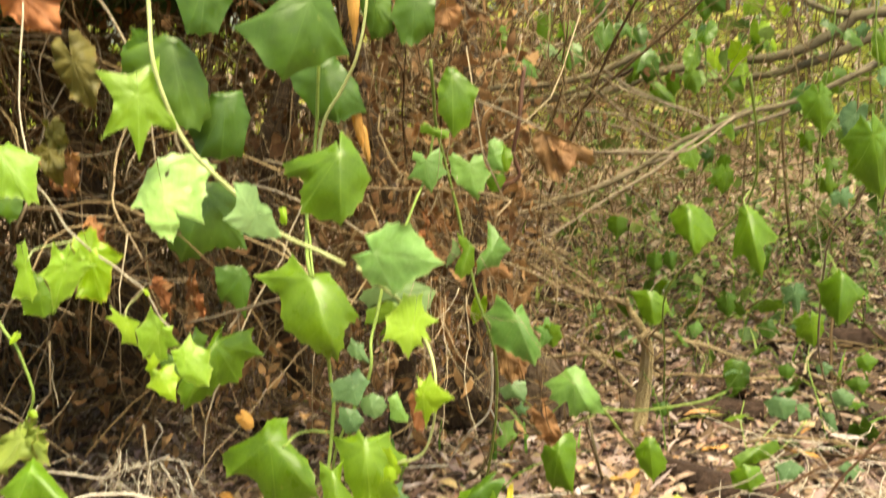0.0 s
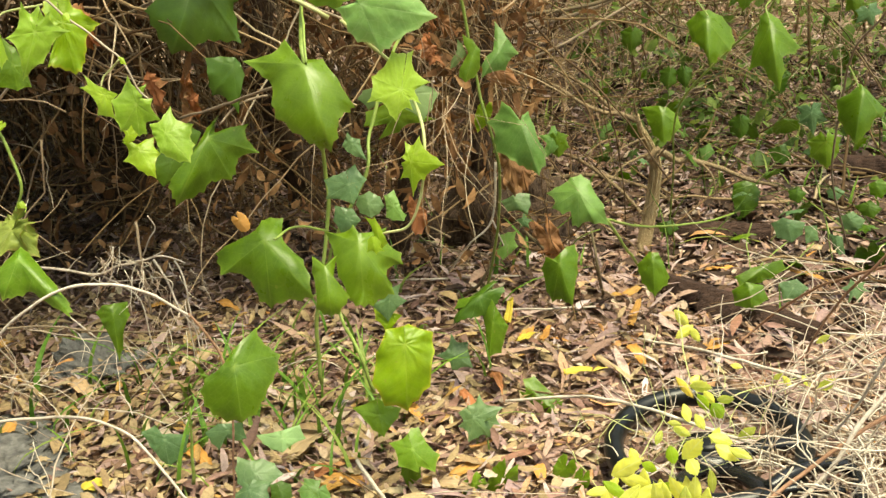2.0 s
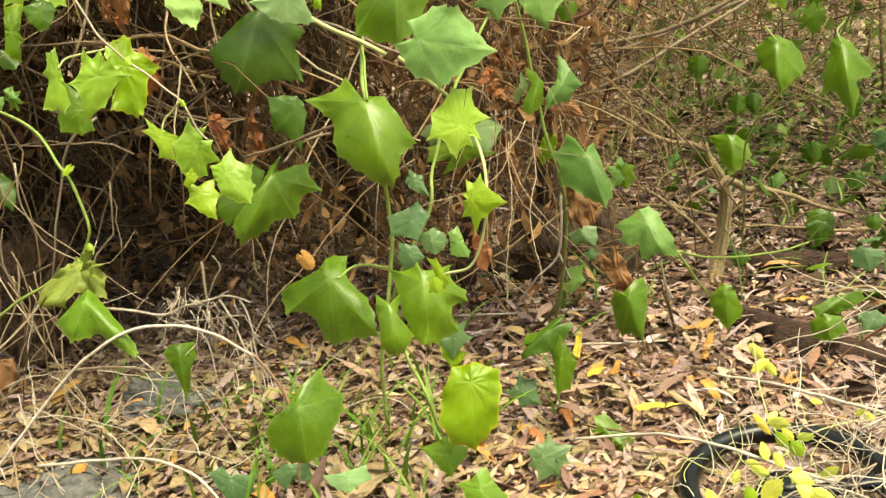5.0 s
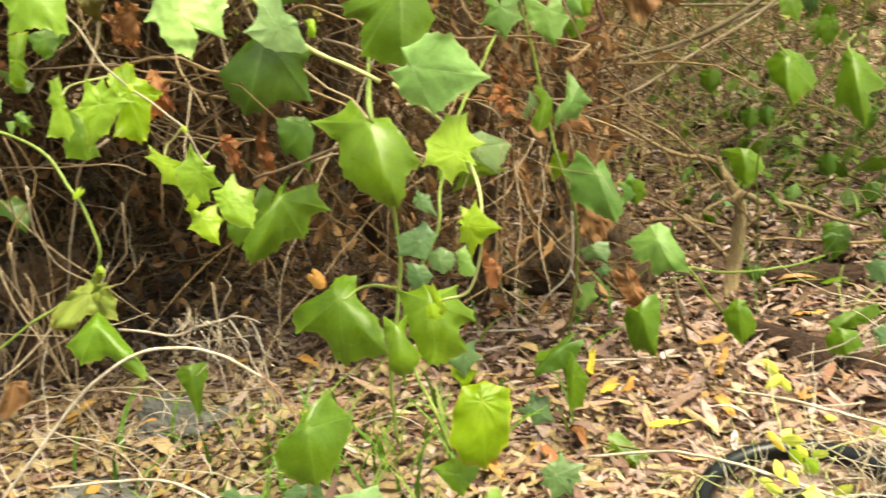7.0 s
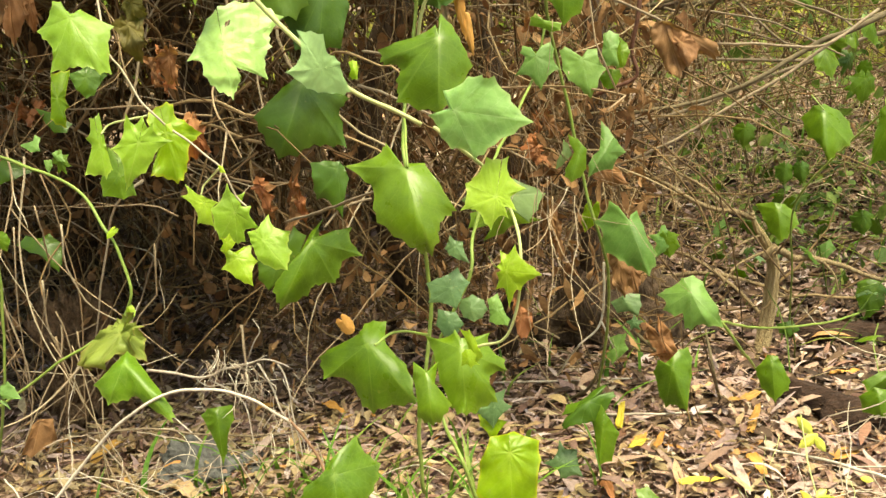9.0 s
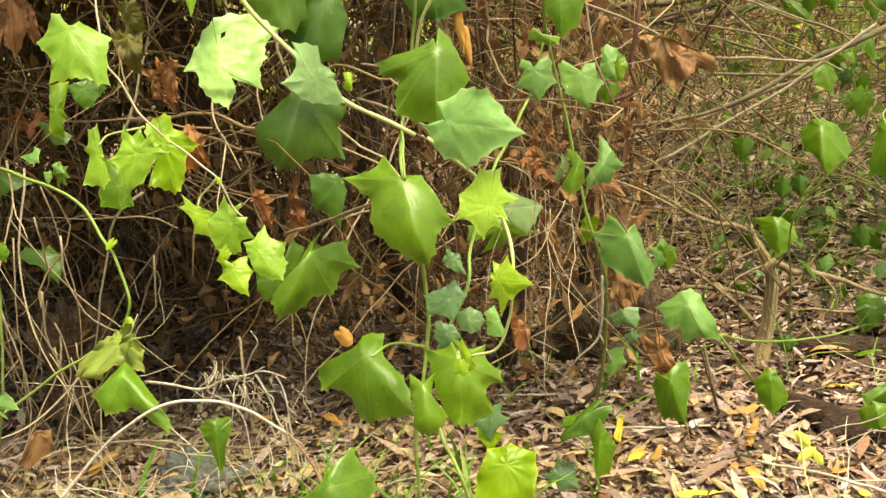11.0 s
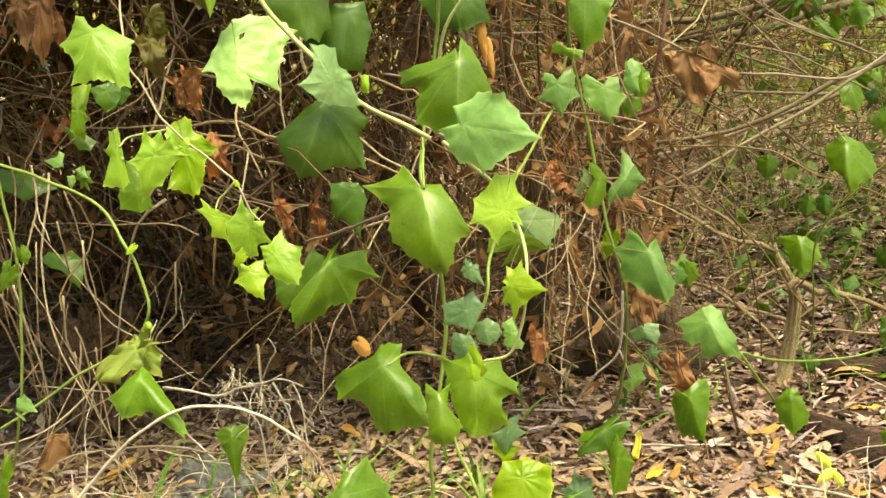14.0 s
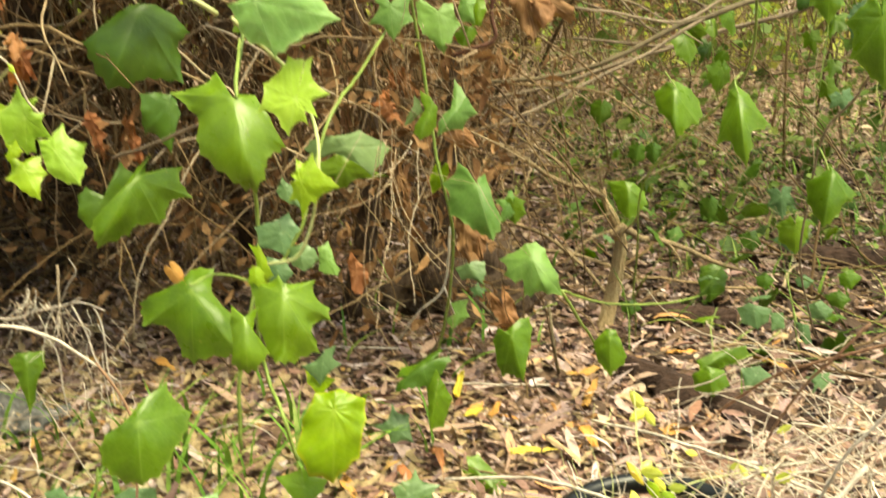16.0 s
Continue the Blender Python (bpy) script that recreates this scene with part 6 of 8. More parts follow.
leaf(sprig_c, (0.232, 1.330, 0.020), (0.224, 1.330, -0.009), 0.025, "heart", GREEN, 0.3, 0.3, 0)

sprig_d = thing("ivy_sprig", (0.75, 2.3, 0.0), "bluish-green ivy leaves on runners over dry litter", "ivy", "ground ivy")
stem(sprig_d, "runner", [(0.641, 2.099, 0.050), (0.701, 2.198, 0.050), (0.739, 2.251, 0.050)], 0.0016, 0.0013, VINE)
stem(sprig_d, "runner", [(0.676, 2.368, 0.050), (0.640, 2.236, 0.050), (0.617, 2.068, 0.050)], 0.0016, 0.0013, VINE)
stem(sprig_d, "runner", [(0.783, 2.231, 0.050), (0.704, 2.098, 0.050), (0.645, 2.036, 0.050)], 0.0016, 0.0013, VINE)
stem(sprig_d, "runner", [(0.875, 2.302, 0.050), (0.854, 2.464, 0.050), (0.826, 2.600, 0.050)], 0.0016, 0.0013, VINE)
stem(sprig_d, "runner", [(0.954, 2.821, 0.050), (0.888, 2.597, 0.050), (0.828, 2.266, 0.050)], 0.0016, 0.0013, VINE)
leaf(sprig_d, (0.691, 2.526, 0.090), (0.689, 2.503, 0.007), None, [(-148, 0.28), (-70, 0.45), (-32, 0.65), (-8, 0.89), (0, 1.00), (12, 1.01), (50, 0.51), (102, 0.35)], DARK, 0.3, 0.3)
leaf(sprig_d, (0.727, 2.239, 0.090), (0.736, 2.228, 0.052), None, [(-85, 0.91), (-43, 0.92), (0, 1.00), (51, 0.91), (107, 0.90), (157, 0.49)], BLUISH, 0.3, 0.3)
leaf(sprig_d, (0.767, 2.194, 0.090), (0.754, 2.186, 0.064), None, [(-167, 0.55), (-60, 0.79), (0, 1.00), (102, 0.67)], BLUISH, 0.3, 0.3)
leaf(sprig_d, (0.806, 2.150, 0.090), (0.813, 2.140, 0.055), None, [(-95, 0.35), (-18, 1.03), (0, 1.00), (10, 0.81), (131, 0.49)], BLUISH, 0.3, 0.3)
leaf(sprig_d, (0.611, 1.968, 0.090), (0.570, 1.955, 0.064), None, [(-171, 1.02), (-150, 1.03), (-119, 0.59), (-53, 0.47), (0, 1.00), (22, 1.02), (59, 0.34)], GREEN, 0.5, 0.5)
leaf(sprig_d, (0.573, 1.877, 0.090), (0.579, 1.865, 0.050), None, [(-99, 0.63), (-54, 0.96), (0, 1.00), (48, 0.98), (92, 0.78), (164, 0.36)], GREEN, 0.5, 0.5)
leaf(sprig_d, (0.655, 1.880, 0.090), (0.639, 1.872, 0.063), None, [(-120, 0.87), (-48, 0.68), (0, 1.00), (3, 1.05), (83, 0.88), (170, 0.57)], BLUISH, 0.3, 0.3)
leaf(sprig_d, (0.767, 1.873, 0.090), (0.755, 1.865, 0.065), None, [(-153, 0.75), (-123, 0.48), (-105, 0.93), (-78, 0.50), (-37, 0.90), (-11, 0.46), (0, 1.00), (4, 1.04), (27, 0.48), (70, 0.89), (93, 0.54), (131, 0.72), (162, 0.36)], BLUISH, 0.15, 0.2)
leaf(sprig_d, (0.956, 2.842, 0.090), (0.956, 2.830, 0.044), None, [(-107, 1.12), (-77, 0.77), (0, 1.00), (48, 0.70), (84, 1.17), (118, 0.70), (160, 0.58)], BLUISH, 0.3, 0.3)
leaf(sprig_d, (1.011, 3.213, 0.090), (1.018, 3.204, 0.059), None, [(-177, 0.73), (-104, 1.01), (-63, 1.51), (0, 1.00), (64, 1.13), (111, 1.21)], BLUISH, 0.3, 0.3)
leaf(sprig_d, (0.844, 2.838, 0.090), (0.850, 2.828, 0.055), None, [(-142, 0.65), (-48, 0.94), (0, 1.00), (43, 0.84), (108, 0.96)], DARK, 0.3, 0.3)
leaf(sprig_d, (0.932, 2.348, 0.090), (0.942, 2.341, 0.067), None, [(-152, 0.70), (-63, 1.09), (0, 1.00), (65, 0.88), (120, 1.18)], DARK, 0.3, 0.3)
leaf(sprig_d, (0.868, 2.264, 0.090), (0.887, 2.255, 0.065), None, [(-132, 0.63), (-54, 0.93), (0, 1.00), (70, 0.74), (134, 1.02)], BLUISH, 0.3, 0.3)
leaf(sprig_d, (0.799, 2.465, 0.090), (0.801, 2.459, 0.067), None, [(-169, 0.69), (-85, 0.94), (-7, 1.04), (0, 1.00), (49, 0.94), (109, 0.92)], DARK, 0.3, 0.3)
leaf(sprig_d, (0.889, 2.470, 0.090), (0.892, 2.464, 0.069), None, [(-162, 0.62), (-82, 1.03), (-6, 1.01), (0, 1.00), (56, 0.91), (105, 0.93)], BLUISH, 0.3, 0.3)
leaf(sprig_d, (0.396, 3.123, 0.090), (0.388, 3.117, 0.069), None, [(-164, 0.88), (-93, 1.05), (0, 1.00), (79, 1.09)], SOFT, 0.3, 0.3)
leaf(sprig_d, (0.467, 2.242, 0.090), (0.472, 2.236, 0.069), None, [(-130, 0.76), (-62, 1.15), (0, 1.00), (63, 0.97), (115, 1.05)], DARK, 0.3, 0.3)
leaf(sprig_d, (0.647, 2.851, 0.090), (0.645, 2.844, 0.062), None, [(-161, 0.81), (-86, 0.85), (0, 1.00), (94, 0.88)], SOFT, 0.3, 0.3)
leaf(sprig_d, (0.800, 3.181, 0.090), (0.797, 3.167, 0.039), None, [(-100, 0.62), (-39, 0.85), (0, 1.00), (37, 0.86), (88, 0.68), (160, 0.44)], DARK, 0.6, 0.5)
leaf(sprig_d, (0.998, 2.510, 0.090), (1.009, 2.501, 0.061), None, [(-133, 0.66), (-70, 1.09), (0, 1.00), (55, 0.78), (125, 0.65)], GREEN, 0.3, 0.3)


def ground_ivy():
    g = thing("ground_ivy", (0.9, 2.9, 0.0), "patch of dark green ground ivy over dry litter", "ivy", "ground ivy")
    r = random.Random(77)
    protos = []
    for i, (shape, m) in enumerate((("ivy", DARK), ("shield", GREEN), ("ivy", BLUISH), ("shield", DARK), ("heart", DARK))):
        verts, faces, vein, rim, spur = blade(shape, 0.05, 0.052, 0.3, 0.4, 0.1, 300 + i)
        ob = part("leaf", verts, faces, m, g)
        set_blade(ob, vein, rim, spur)
        protos.append(ob)
    made = 0
    while made < 190:
        x, y = r.uniform(0.35, 2.3), r.uniform(2.0, 4.6)
        if x > 0.15 + 0.5 * y or (y < 2.35 and x < 0.55):
            continue
        ob = protos[made] if made < 5 else protos[made % 5].copy()
        if made >= 5:
            scene.collection.objects.link(ob)
        h = abs(r.gauss(0.05, 0.10)) + 0.03
        turn = Euler((radians(r.uniform(-75, -15)), radians(r.uniform(-25, 25)), radians(r.gauss(0, 55))))
        k = r.uniform(0.6, 1.25)
        ob.parent, ob.matrix_parent_inverse = g, Matrix.Translation(-Vector(g.location))
        ob.matrix_basis = Matrix.LocRotScale((x, y, h), turn, (k, k, k))
        made += 1
    twig_mass("runner_tangle", 130, lambda q: (q.uniform(0.35, 2.0), q.uniform(2.1, 4.4), 0.01), lambda q: (q.gauss(0, 0.6), q.gauss(0, 0.5), 0.5), (0.12, 0.4), (0.0011, 0.002), SCRUB, g, 78, 5, 0.9, 0.5)


ground_ivy()

# ---- dead leaves caught on twigs ----
dead_twig = thing("dead_leaf_twig", (0.3, 1.7, 0.75), "shrivelled brown leaf hanging on a bare twig", "twig")
stem(dead_twig, "twig", [(0.210, 1.750, 0.770), (0.145, 1.800, 0.803), (0.090, 1.850, 0.824), (0.012, 1.900, 0.865)], 0.0022, 0.0026, TWIG)
stem(dead_twig, "twig", [(0.288, 1.700, 0.737), (0.372, 1.800, 0.723), (0.473, 1.900, 0.707), (0.579, 2.000, 0.754)], 0.0020, 0.0026, TWIG)
leaf(dead_twig, (0.208, 1.690, 0.774), (0.233, 1.672, 0.692), None, [(-61, 0.18), (-51, 0.49), (-49, 1.01), (-39, 1.15), (-34, 1.13), (-30, 0.85), (-23, 0.85), (-11, 0.89), (-4, 0.90), (0, 1.00), (3, 1.01), (9, 0.90), (15, 0.84), (24, 0.60), (47, 0.41), (77, 0.31), (104, 0.16), (158, 0.05)], DEAD, 0.5, 0.4)
leaf(dead_twig, (0.233, 1.675, 0.744), (0.241, 1.667, 0.707), None, [(-111, 0.44), (-61, 0.74), (-30, 0.86), (0, 1.00), (22, 0.57), (118, 0.36), (154, 0.98), (179, 0.58)], DEAD, 0.8, 0.5)
dead_b = thing("dead_leaf_cluster", (0.0, 1.5, 0.35), "crumpled rust-brown dead leaves on the vine", "dead leaf")
leaf(dead_b, (0.127, 1.850, 0.357), (0.136, 1.850, 0.287), 0.043, "heart", DEAD, 0.9, 0.6, 15)
leaf(dead_b, (0.146, 1.860, 0.344), (0.155, 1.860, 0.292), 0.035, "heart", DEAD, 0.9, 0.6, -15)
leaf(dead_b, (0.107, 1.840, 0.521), (0.149, 1.840, 0.495), 0.039, "square", DEAD, 0.5, 0.5, 0)
leaf(dead_b, (0.201, 2.000, 0.152), (0.222, 2.000, 0.102), 0.047, "square", DEAD, 0.6, 0.5, 0)
leaf(dead_b, (-0.089, 1.450, 0.852), (-0.080, 1.450, 0.804), 0.016, "ovate", TAN, 0.5, 0.3, 0)
leaf(dead_b, (-0.066, 1.450, 0.851), (-0.057, 1.450, 0.780), 0.016, "ovate", ORANGE, 0.5, 0.3, 0)
leaf(dead_b, (-0.769, 1.500, 0.898), (-0.765, 1.500, 0.830), 0.056, "shield", DEAD, 0.8, 0.8, 10)
leaf(dead_b, (-0.766, 1.550, 0.905), (-0.774, 1.550, 0.806), 0.049, "shield", DEAD, 0.9, 0.8, -20)
leaf(dead_b, (-0.879, 1.610, 0.912), (-0.888, 1.640, 0.851), 0.034, "ivy", RUST, 0.9, 1.0, 56)
leaf(dead_b, (-0.891, 1.600, 0.923), (-0.874, 1.570, 0.875), 0.037, "ivy", RUST, 0.9, 1.3, 37)
leaf(dead_b, (-0.878, 1.580, 0.911), (-0.858, 1.550, 0.865), 0.048, "star", RUST, 0.9, 1.4, -46)
leaf(dead_b, (-0.786, 1.610, 0.870), (-0.768, 1.590, 0.835), 0.032, "star", DEAD, 0.9, 0.7, -19)
leaf(dead_b, (-0.785, 1.610, 0.876), (-0.782, 1.580, 0.844), 0.028, "ivy", RUST, 0.9, 0.7, 44)
leaf(dead_b, (-0.750, 1.570, 0.870), (-0.769, 1.600, 0.830), 0.021, "shield", DEAD, 0.9, 1.2, -67)
leaf(dead_b, (-0.862, 1.720, 0.693), (-0.859, 1.700, 0.661), 0.040, "star", RUST, 0.9, 1.2, 60)
leaf(dead_b, (-0.885, 1.770, 0.689), (-0.862, 1.750, 0.658), 0.038, "ivy", DEAD, 0.9, 0.4, 62)
leaf(dead_b, (-0.905, 1.740, 0.693), (-0.896, 1.770, 0.653), 0.035, "ivy", RUST, 0.9, 0.7, -45)
leaf(dead_b, (-0.618, 1.680, 0.756), (-0.582, 1.650, 0.723), 0.039, "shield", DEAD, 0.9, 0.4, 33)
leaf(dead_b, (-0.632, 1.730, 0.747), (-0.645, 1.740, 0.713), 0.038, "ivy", RUST, 0.9, 0.5, 32)
leaf(dead_b, (-0.595, 1.700, 0.735), (-0.595, 1.680, 0.702), 0.038, "ivy", RUST, 0.9, 0.9, 69)
leaf(dead_b, (-0.473, 1.760, 0.503), (-0.470, 1.760, 0.463), 0.026, "ivy", RUST, 0.9, 0.5, 45)
leaf(dead_b, (-0.473, 1.730, 0.541), (-0.455, 1.730, 0.494), 0.028, "shield", RUST, 0.9, 0.8, 40)
leaf(dead_b, (-0.469, 1.740, 0.519), (-0.459, 1.750, 0.473), 0.026, "ivy", DEAD, 0.9, 1.2, 26)
leaf(dead_b, (-0.416, 1.720, 0.503), (-0.410, 1.720, 0.453), 0.023, "shield", DEAD, 0.9, 0.9, 44)
leaf(dead_b, (-0.415, 1.760, 0.500), (-0.413, 1.780, 0.449), 0.025, "star", RUST, 0.9, 0.8, -19)
leaf(dead_b, (-0.418, 1.740, 0.530), (-0.433, 1.760, 0.470), 0.024, "star", RUST, 0.9, 1.1, -11)
leaf(dead_b, (-0.016, 1.940, 0.537), (0.007, 1.940, 0.501), 0.039, "ivy", RUST, 0.9, 1.4, -42)
leaf(dead_b, (-0.016, 1.930, 0.552), (-0.002, 1.940, 0.519), 0.041, "star", RUST, 0.9, 0.5, -51)
leaf(dead_b, (-0.029, 1.950, 0.566), (-0.040, 1.940, 0.537), 0.036, "shield", RUST, 0.9, 0.6, 56)
leaf(dead_b, (-0.016, 1.960, 0.597), (-0.016, 1.980, 0.561), 0.027, "star", RUST, 0.9, 1.0, -56)
leaf(dead_b, (0.003, 2.000, 0.594), (0.027, 2.000, 0.556), 0.032, "shield", RUST, 0.9, 0.8, -50)
leaf(dead_b, (0.005, 1.990, 0.586), (0.031, 1.980, 0.545), 0.033, "star", DEAD, 0.9, 0.5, 9)
leaf(dead_b, (0.002, 1.940, 0.422), (0.019, 1.940, 0.368), 0.025, "ivy", DEAD, 0.9, 1.4, -16)
leaf(dead_b, (0.012, 1.980, 0.379), (0.006, 1.980, 0.324), 0.027, "ivy", DEAD, 0.9, 0.9, -29)
leaf(dead_b, (-0.003, 1.940, 0.423), (-0.004, 1.960, 0.364), 0.032, "star", DEAD, 0.9, 0.9, -31)
leaf(dead_b, (0.003, 1.830, 0.781), (-0.001, 1.860, 0.760), 0.024, "shield", DEAD, 0.9, 0.9, 50)
leaf(dead_b, (-0.000, 1.840, 0.777), (-0.008, 1.850, 0.758), 0.027, "shield", RUST, 0.9, 0.4, -21)
leaf(dead_b, (-0.009, 1.850, 0.780), (-0.021, 1.860, 0.761), 0.023, "shield", RUST, 0.9, 0.6, -9)
leaf(dead_b, (-0.557, 1.610, 0.772), (-0.549, 1.630, 0.728), 0.036, "ivy", DEAD, 0.9, 1.1, 30)
leaf(dead_b, (-0.535, 1.570, 0.778), (-0.549, 1.590, 0.735), 0.032, "shield", DEAD, 0.9, 1.3, -50)
leaf(dead_b, (-0.555, 1.580, 0.776), (-0.565, 1.590, 0.737), 0.035, "star", RUST, 0.9, 0.6, 44)
leaf(dead_b, (-0.533, 1.630, 0.649), (-0.540, 1.660, 0.610), 0.035, "star", RUST, 0.9, 1.2, -39)
leaf(dead_b, (-0.523, 1.590, 0.643), (-0.550, 1.620, 0.596), 0.027, "shield", RUST, 0.9, 0.8, -47)
leaf(dead_b, (-0.511, 1.570, 0.679), (-0.503, 1.540, 0.650), 0.032, "shield", DEAD, 0.9, 1.3, -51)
leaf(dead_b, (-0.309, 1.000, 0.869), (-0.304, 1.000, 0.842), 0.026, "heart", OLIVE, 0.6, 0.6, 10)
leaf(dead_b, (-0.325, 1.020, 0.848), (-0.315, 1.020, 0.809), 0.030, "shield", OLIVE, 0.7, 0.6, -10)
leaf(dead_b, (-0.455, 1.300, 1.022), (-0.411, 1.300, 0.970), 0.076, "shield", RUST, 0.5, 0.5, 0)
leaf(dead_b, (-0.381, 1.250, 0.935), (-0.360, 1.250, 0.871), 0.053, "heart", OLIVE, 0.5, 0.5, 0)
leaf(dead_b, (-0.051, 1.420, 1.001), (-0.055, 1.420, 0.926), 0.018, "heart", ORANGE, 0.5, 0.5, 0)
leaf(dead_b, (-0.097, 1.500, 0.825), (-0.079, 1.500, 0.778), 0.014, "ovate", TAN, 0.5, 0.5, 0)
leaf(dead_b, (-0.064, 1.500, 0.815), (-0.056, 1.500, 0.756), 0.014, "ovate", ORANGE, 0.5, 0.5, 0)
leaf(dead_b, (0.060, 1.700, 0.980), (0.066, 1.700, 0.940), 0.054, "shield", DEAD, 0.6, 0.5, 0)
leaf(dead_b, (-0.310, 1.600, 0.334), (-0.297, 1.600, 0.316), 0.025, "round", ORANGE, 0.2, 0.2, 0)
leaf(dead_b, (-0.007, 1.470, 0.387), (-0.009, 1.466, 0.353), None, [(-167, 0.37), (-106, 0.49), (-49, 0.71), (-16, 1.00), (0, 1.00), (11, 0.81), (44, 0.36), (131, 0.52), (160, 0.83)], RUST, 0.6, 0.5)
leaf(dead_b, (-0.723, 1.360, 0.268), (-0.735, 1.341, 0.218), None, [(-116, 0.34), (-55, 0.68), (-23, 0.74), (0, 1.00), (16, 1.00), (57, 0.22), (132, 0.09)], DEAD, 0.2, 0.3)

# ---- bare branches ----
branch_a = thing("pale_branch_stump", (0.43, 2.37, 0.0), "pale peeling forked dead branch standing in the litter", "dead branch")
STUMP_LINE = [(0.412, 2.300, -0.021), (0.422, 2.330, 0.004), (0.441, 2.350, 0.090), (0.450, 2.350, 0.186), (0.439, 2.340, 0.235), (0.414, 2.330, 0.286), (0.401, 2.320, 0.324)]
stem(branch_a, "trunk", STUMP_LINE, 0.0150, 0.0055, STUMP)
for k in range(11):
    turn = 2 * math.pi * k / 11 + 0.3 * math.sin(5 * k)
    strand = []
    for i, p in enumerate(STUMP_LINE[:6 if k % 3 else 5]):
        reach = 0.0135 * (1.35 if i == 0 else 1.0 - 0.11 * i) * (1 + 0.18 * math.sin(3 * k + i))
        strand.append((p[0] + reach * math.cos(turn + 0.08 * i), p[1] + reach * math.sin(turn + 0.08 * i), p[2]))
    stem(branch_a, "bark_strand", strand, 0.0056 + 0.0012 * math.sin(7 * k), 0.0026, STUMP)
stem(branch_a, "limb", [(0.409, 2.325, 0.307), (0.364, 2.310, 0.328), (0.325, 2.300, 0.337), (0.277, 2.300, 0.358), (0.229, 2.300, 0.391), (0.191, 2.300, 0.412), (0.132, 2.300, 0.424)], 0.0062, 0.0032, LIMB)
stem(branch_a, "limb", [(0.356, 2.310, 0.331), (0.322, 2.300, 0.365), (0.298, 2.320, 0.384), (0.258, 2.340, 0.404), (0.216, 2.360, 0.424)], 0.0048, 0.0026, LIMB)
stem(branch_a, "limb", [(0.436, 2.335, 0.236), (0.470, 2.362, 0.222), (0.498, 2.380, 0.199), (0.529, 2.390, 0.200), (0.560, 2.400, 0.187), (0.610, 2.404, 0.172), (0.665, 2.400, 0.147), (0.737, 2.400, 0.128)], 0.0095, 0.0040, LIMB)
stem(branch_a, "knot", [(0.428, 2.318, 0.222), (0.440, 2.318, 0.236), (0.452, 2.326, 0.244)], 0.0085, 0.0060, LIMB)
stem(branch_a, "twig", [(0.560, 2.398, 0.187), (0.585, 2.380, 0.158), (0.592, 2.370, 0.120)], 0.0032, 0.0014, LIMB)
stem(branch_a, "twig", [(0.431, 2.330, 0.232), (0.376, 2.280, 0.222), (0.345, 2.250, 0.200), (0.324, 2.240, 0.172)], 0.0032, 0.0014, LIMB)
stem(branch_a, "twig", [(0.422, 2.330, 0.270), (0.365, 2.280, 0.257), (0.330, 2.260, 0.226)], 0.0028, 0.0012, LIMB)
stem(branch_a, "twig", [(0.404, 2.320, 0.317), (0.393, 2.310, 0.353), (0.398, 2.310, 0.380)], 0.0030, 0.0012, LIMB)
stem(branch_a, "twig", [(0.449, 2.340, 0.216), (0.474, 2.300, 0.267), (0.492, 2.300, 0.307)], 0.0026, 0.0010, LIMB)
branch_b = thing("fallen_branch", (0.6, 2.6, 0.0), "long bare grey-brown branch leaning through the scrub", "branch", "bare branches")
stem(branch_b, "limb", [(1.160, 2.700, 0.835), (0.971, 2.600, 0.775), (0.835, 2.550, 0.731), (0.714, 2.500, 0.714), (0.617, 2.460, 0.681), (0.561, 2.450, 0.666), (0.491, 2.440, 0.628), (0.420, 2.420, 0.593), (0.337, 2.410, 0.562), (0.253, 2.400, 0.547), (0.169, 2.400, 0.537), (0.070, 2.420, 0.536), (0.006, 2.440, 0.529)], 0.0075, 0.0038, BRANCH)
stem(branch_b, "limb", [(0.617, 2.460, 0.681), (0.558, 2.430, 0.651), (0.499, 2.410, 0.612), (0.438, 2.370, 0.585), (0.354, 2.320, 0.549), (0.272, 2.280, 0.509), (0.214, 2.240, 0.488), (0.145, 2.220, 0.464), (0.110, 2.220, 0.446)], 0.0042, 0.0026, TWIG)
dark_limb = thing("dark_smooth_limb", (0.8, 3.0, 0.7), "dark smooth limb crossing behind the dead leaf", "branch", "bare branches")
stem(dark_limb, "limb", [(0.531, 3.000, 0.851), (0.444, 3.000, 0.814), (0.398, 3.000, 0.799), (0.275, 3.000, 0.779), (0.170, 3.000, 0.779), (0.050, 3.000, 0.779), (-0.090, 3.050, 0.803)], 0.011, 0.008, BRANCH)
stem(dark_limb, "limb", [(0.572, 3.100, 0.826), (0.488, 3.100, 0.789), (0.429, 3.100, 0.774), (0.339, 3.100, 0.746), (0.205, 3.100, 0.720), (0.092, 3.100, 0.715)], 0.007, 0.005, TRUNK)
stem(dark_limb, "twig", [(0.402, 2.800, 0.825), (0.469, 2.800, 0.774), (0.562, 2.800, 0.728), (0.645, 2.750, 0.693), (0.675, 2.700, 0.668)], 0.0035, 0.0025, TWIG)
stem(dark_limb, "twig", [(0.396, 2.900, 0.767), (0.452, 2.900, 0.708), (0.523, 2.900, 0.640), (0.578, 2.900, 0.602)], 0.0035, 0.0025, TWIG)
stem(dark_limb, "twig", [(0.242, 2.900, 0.732), (0.355, 2.900, 0.691), (0.495, 2.900, 0.642), (0.619, 2.900, 0.601)], 0.0030, 0.0020, TWIG)
stem(dark_limb, "twig", [(0.172, 3.000, 0.731), (0.260, 3.000, 0.745), (0.348, 3.000, 0.761), (0.448, 3.000, 0.796)], 0.006, 0.004, BRANCH)
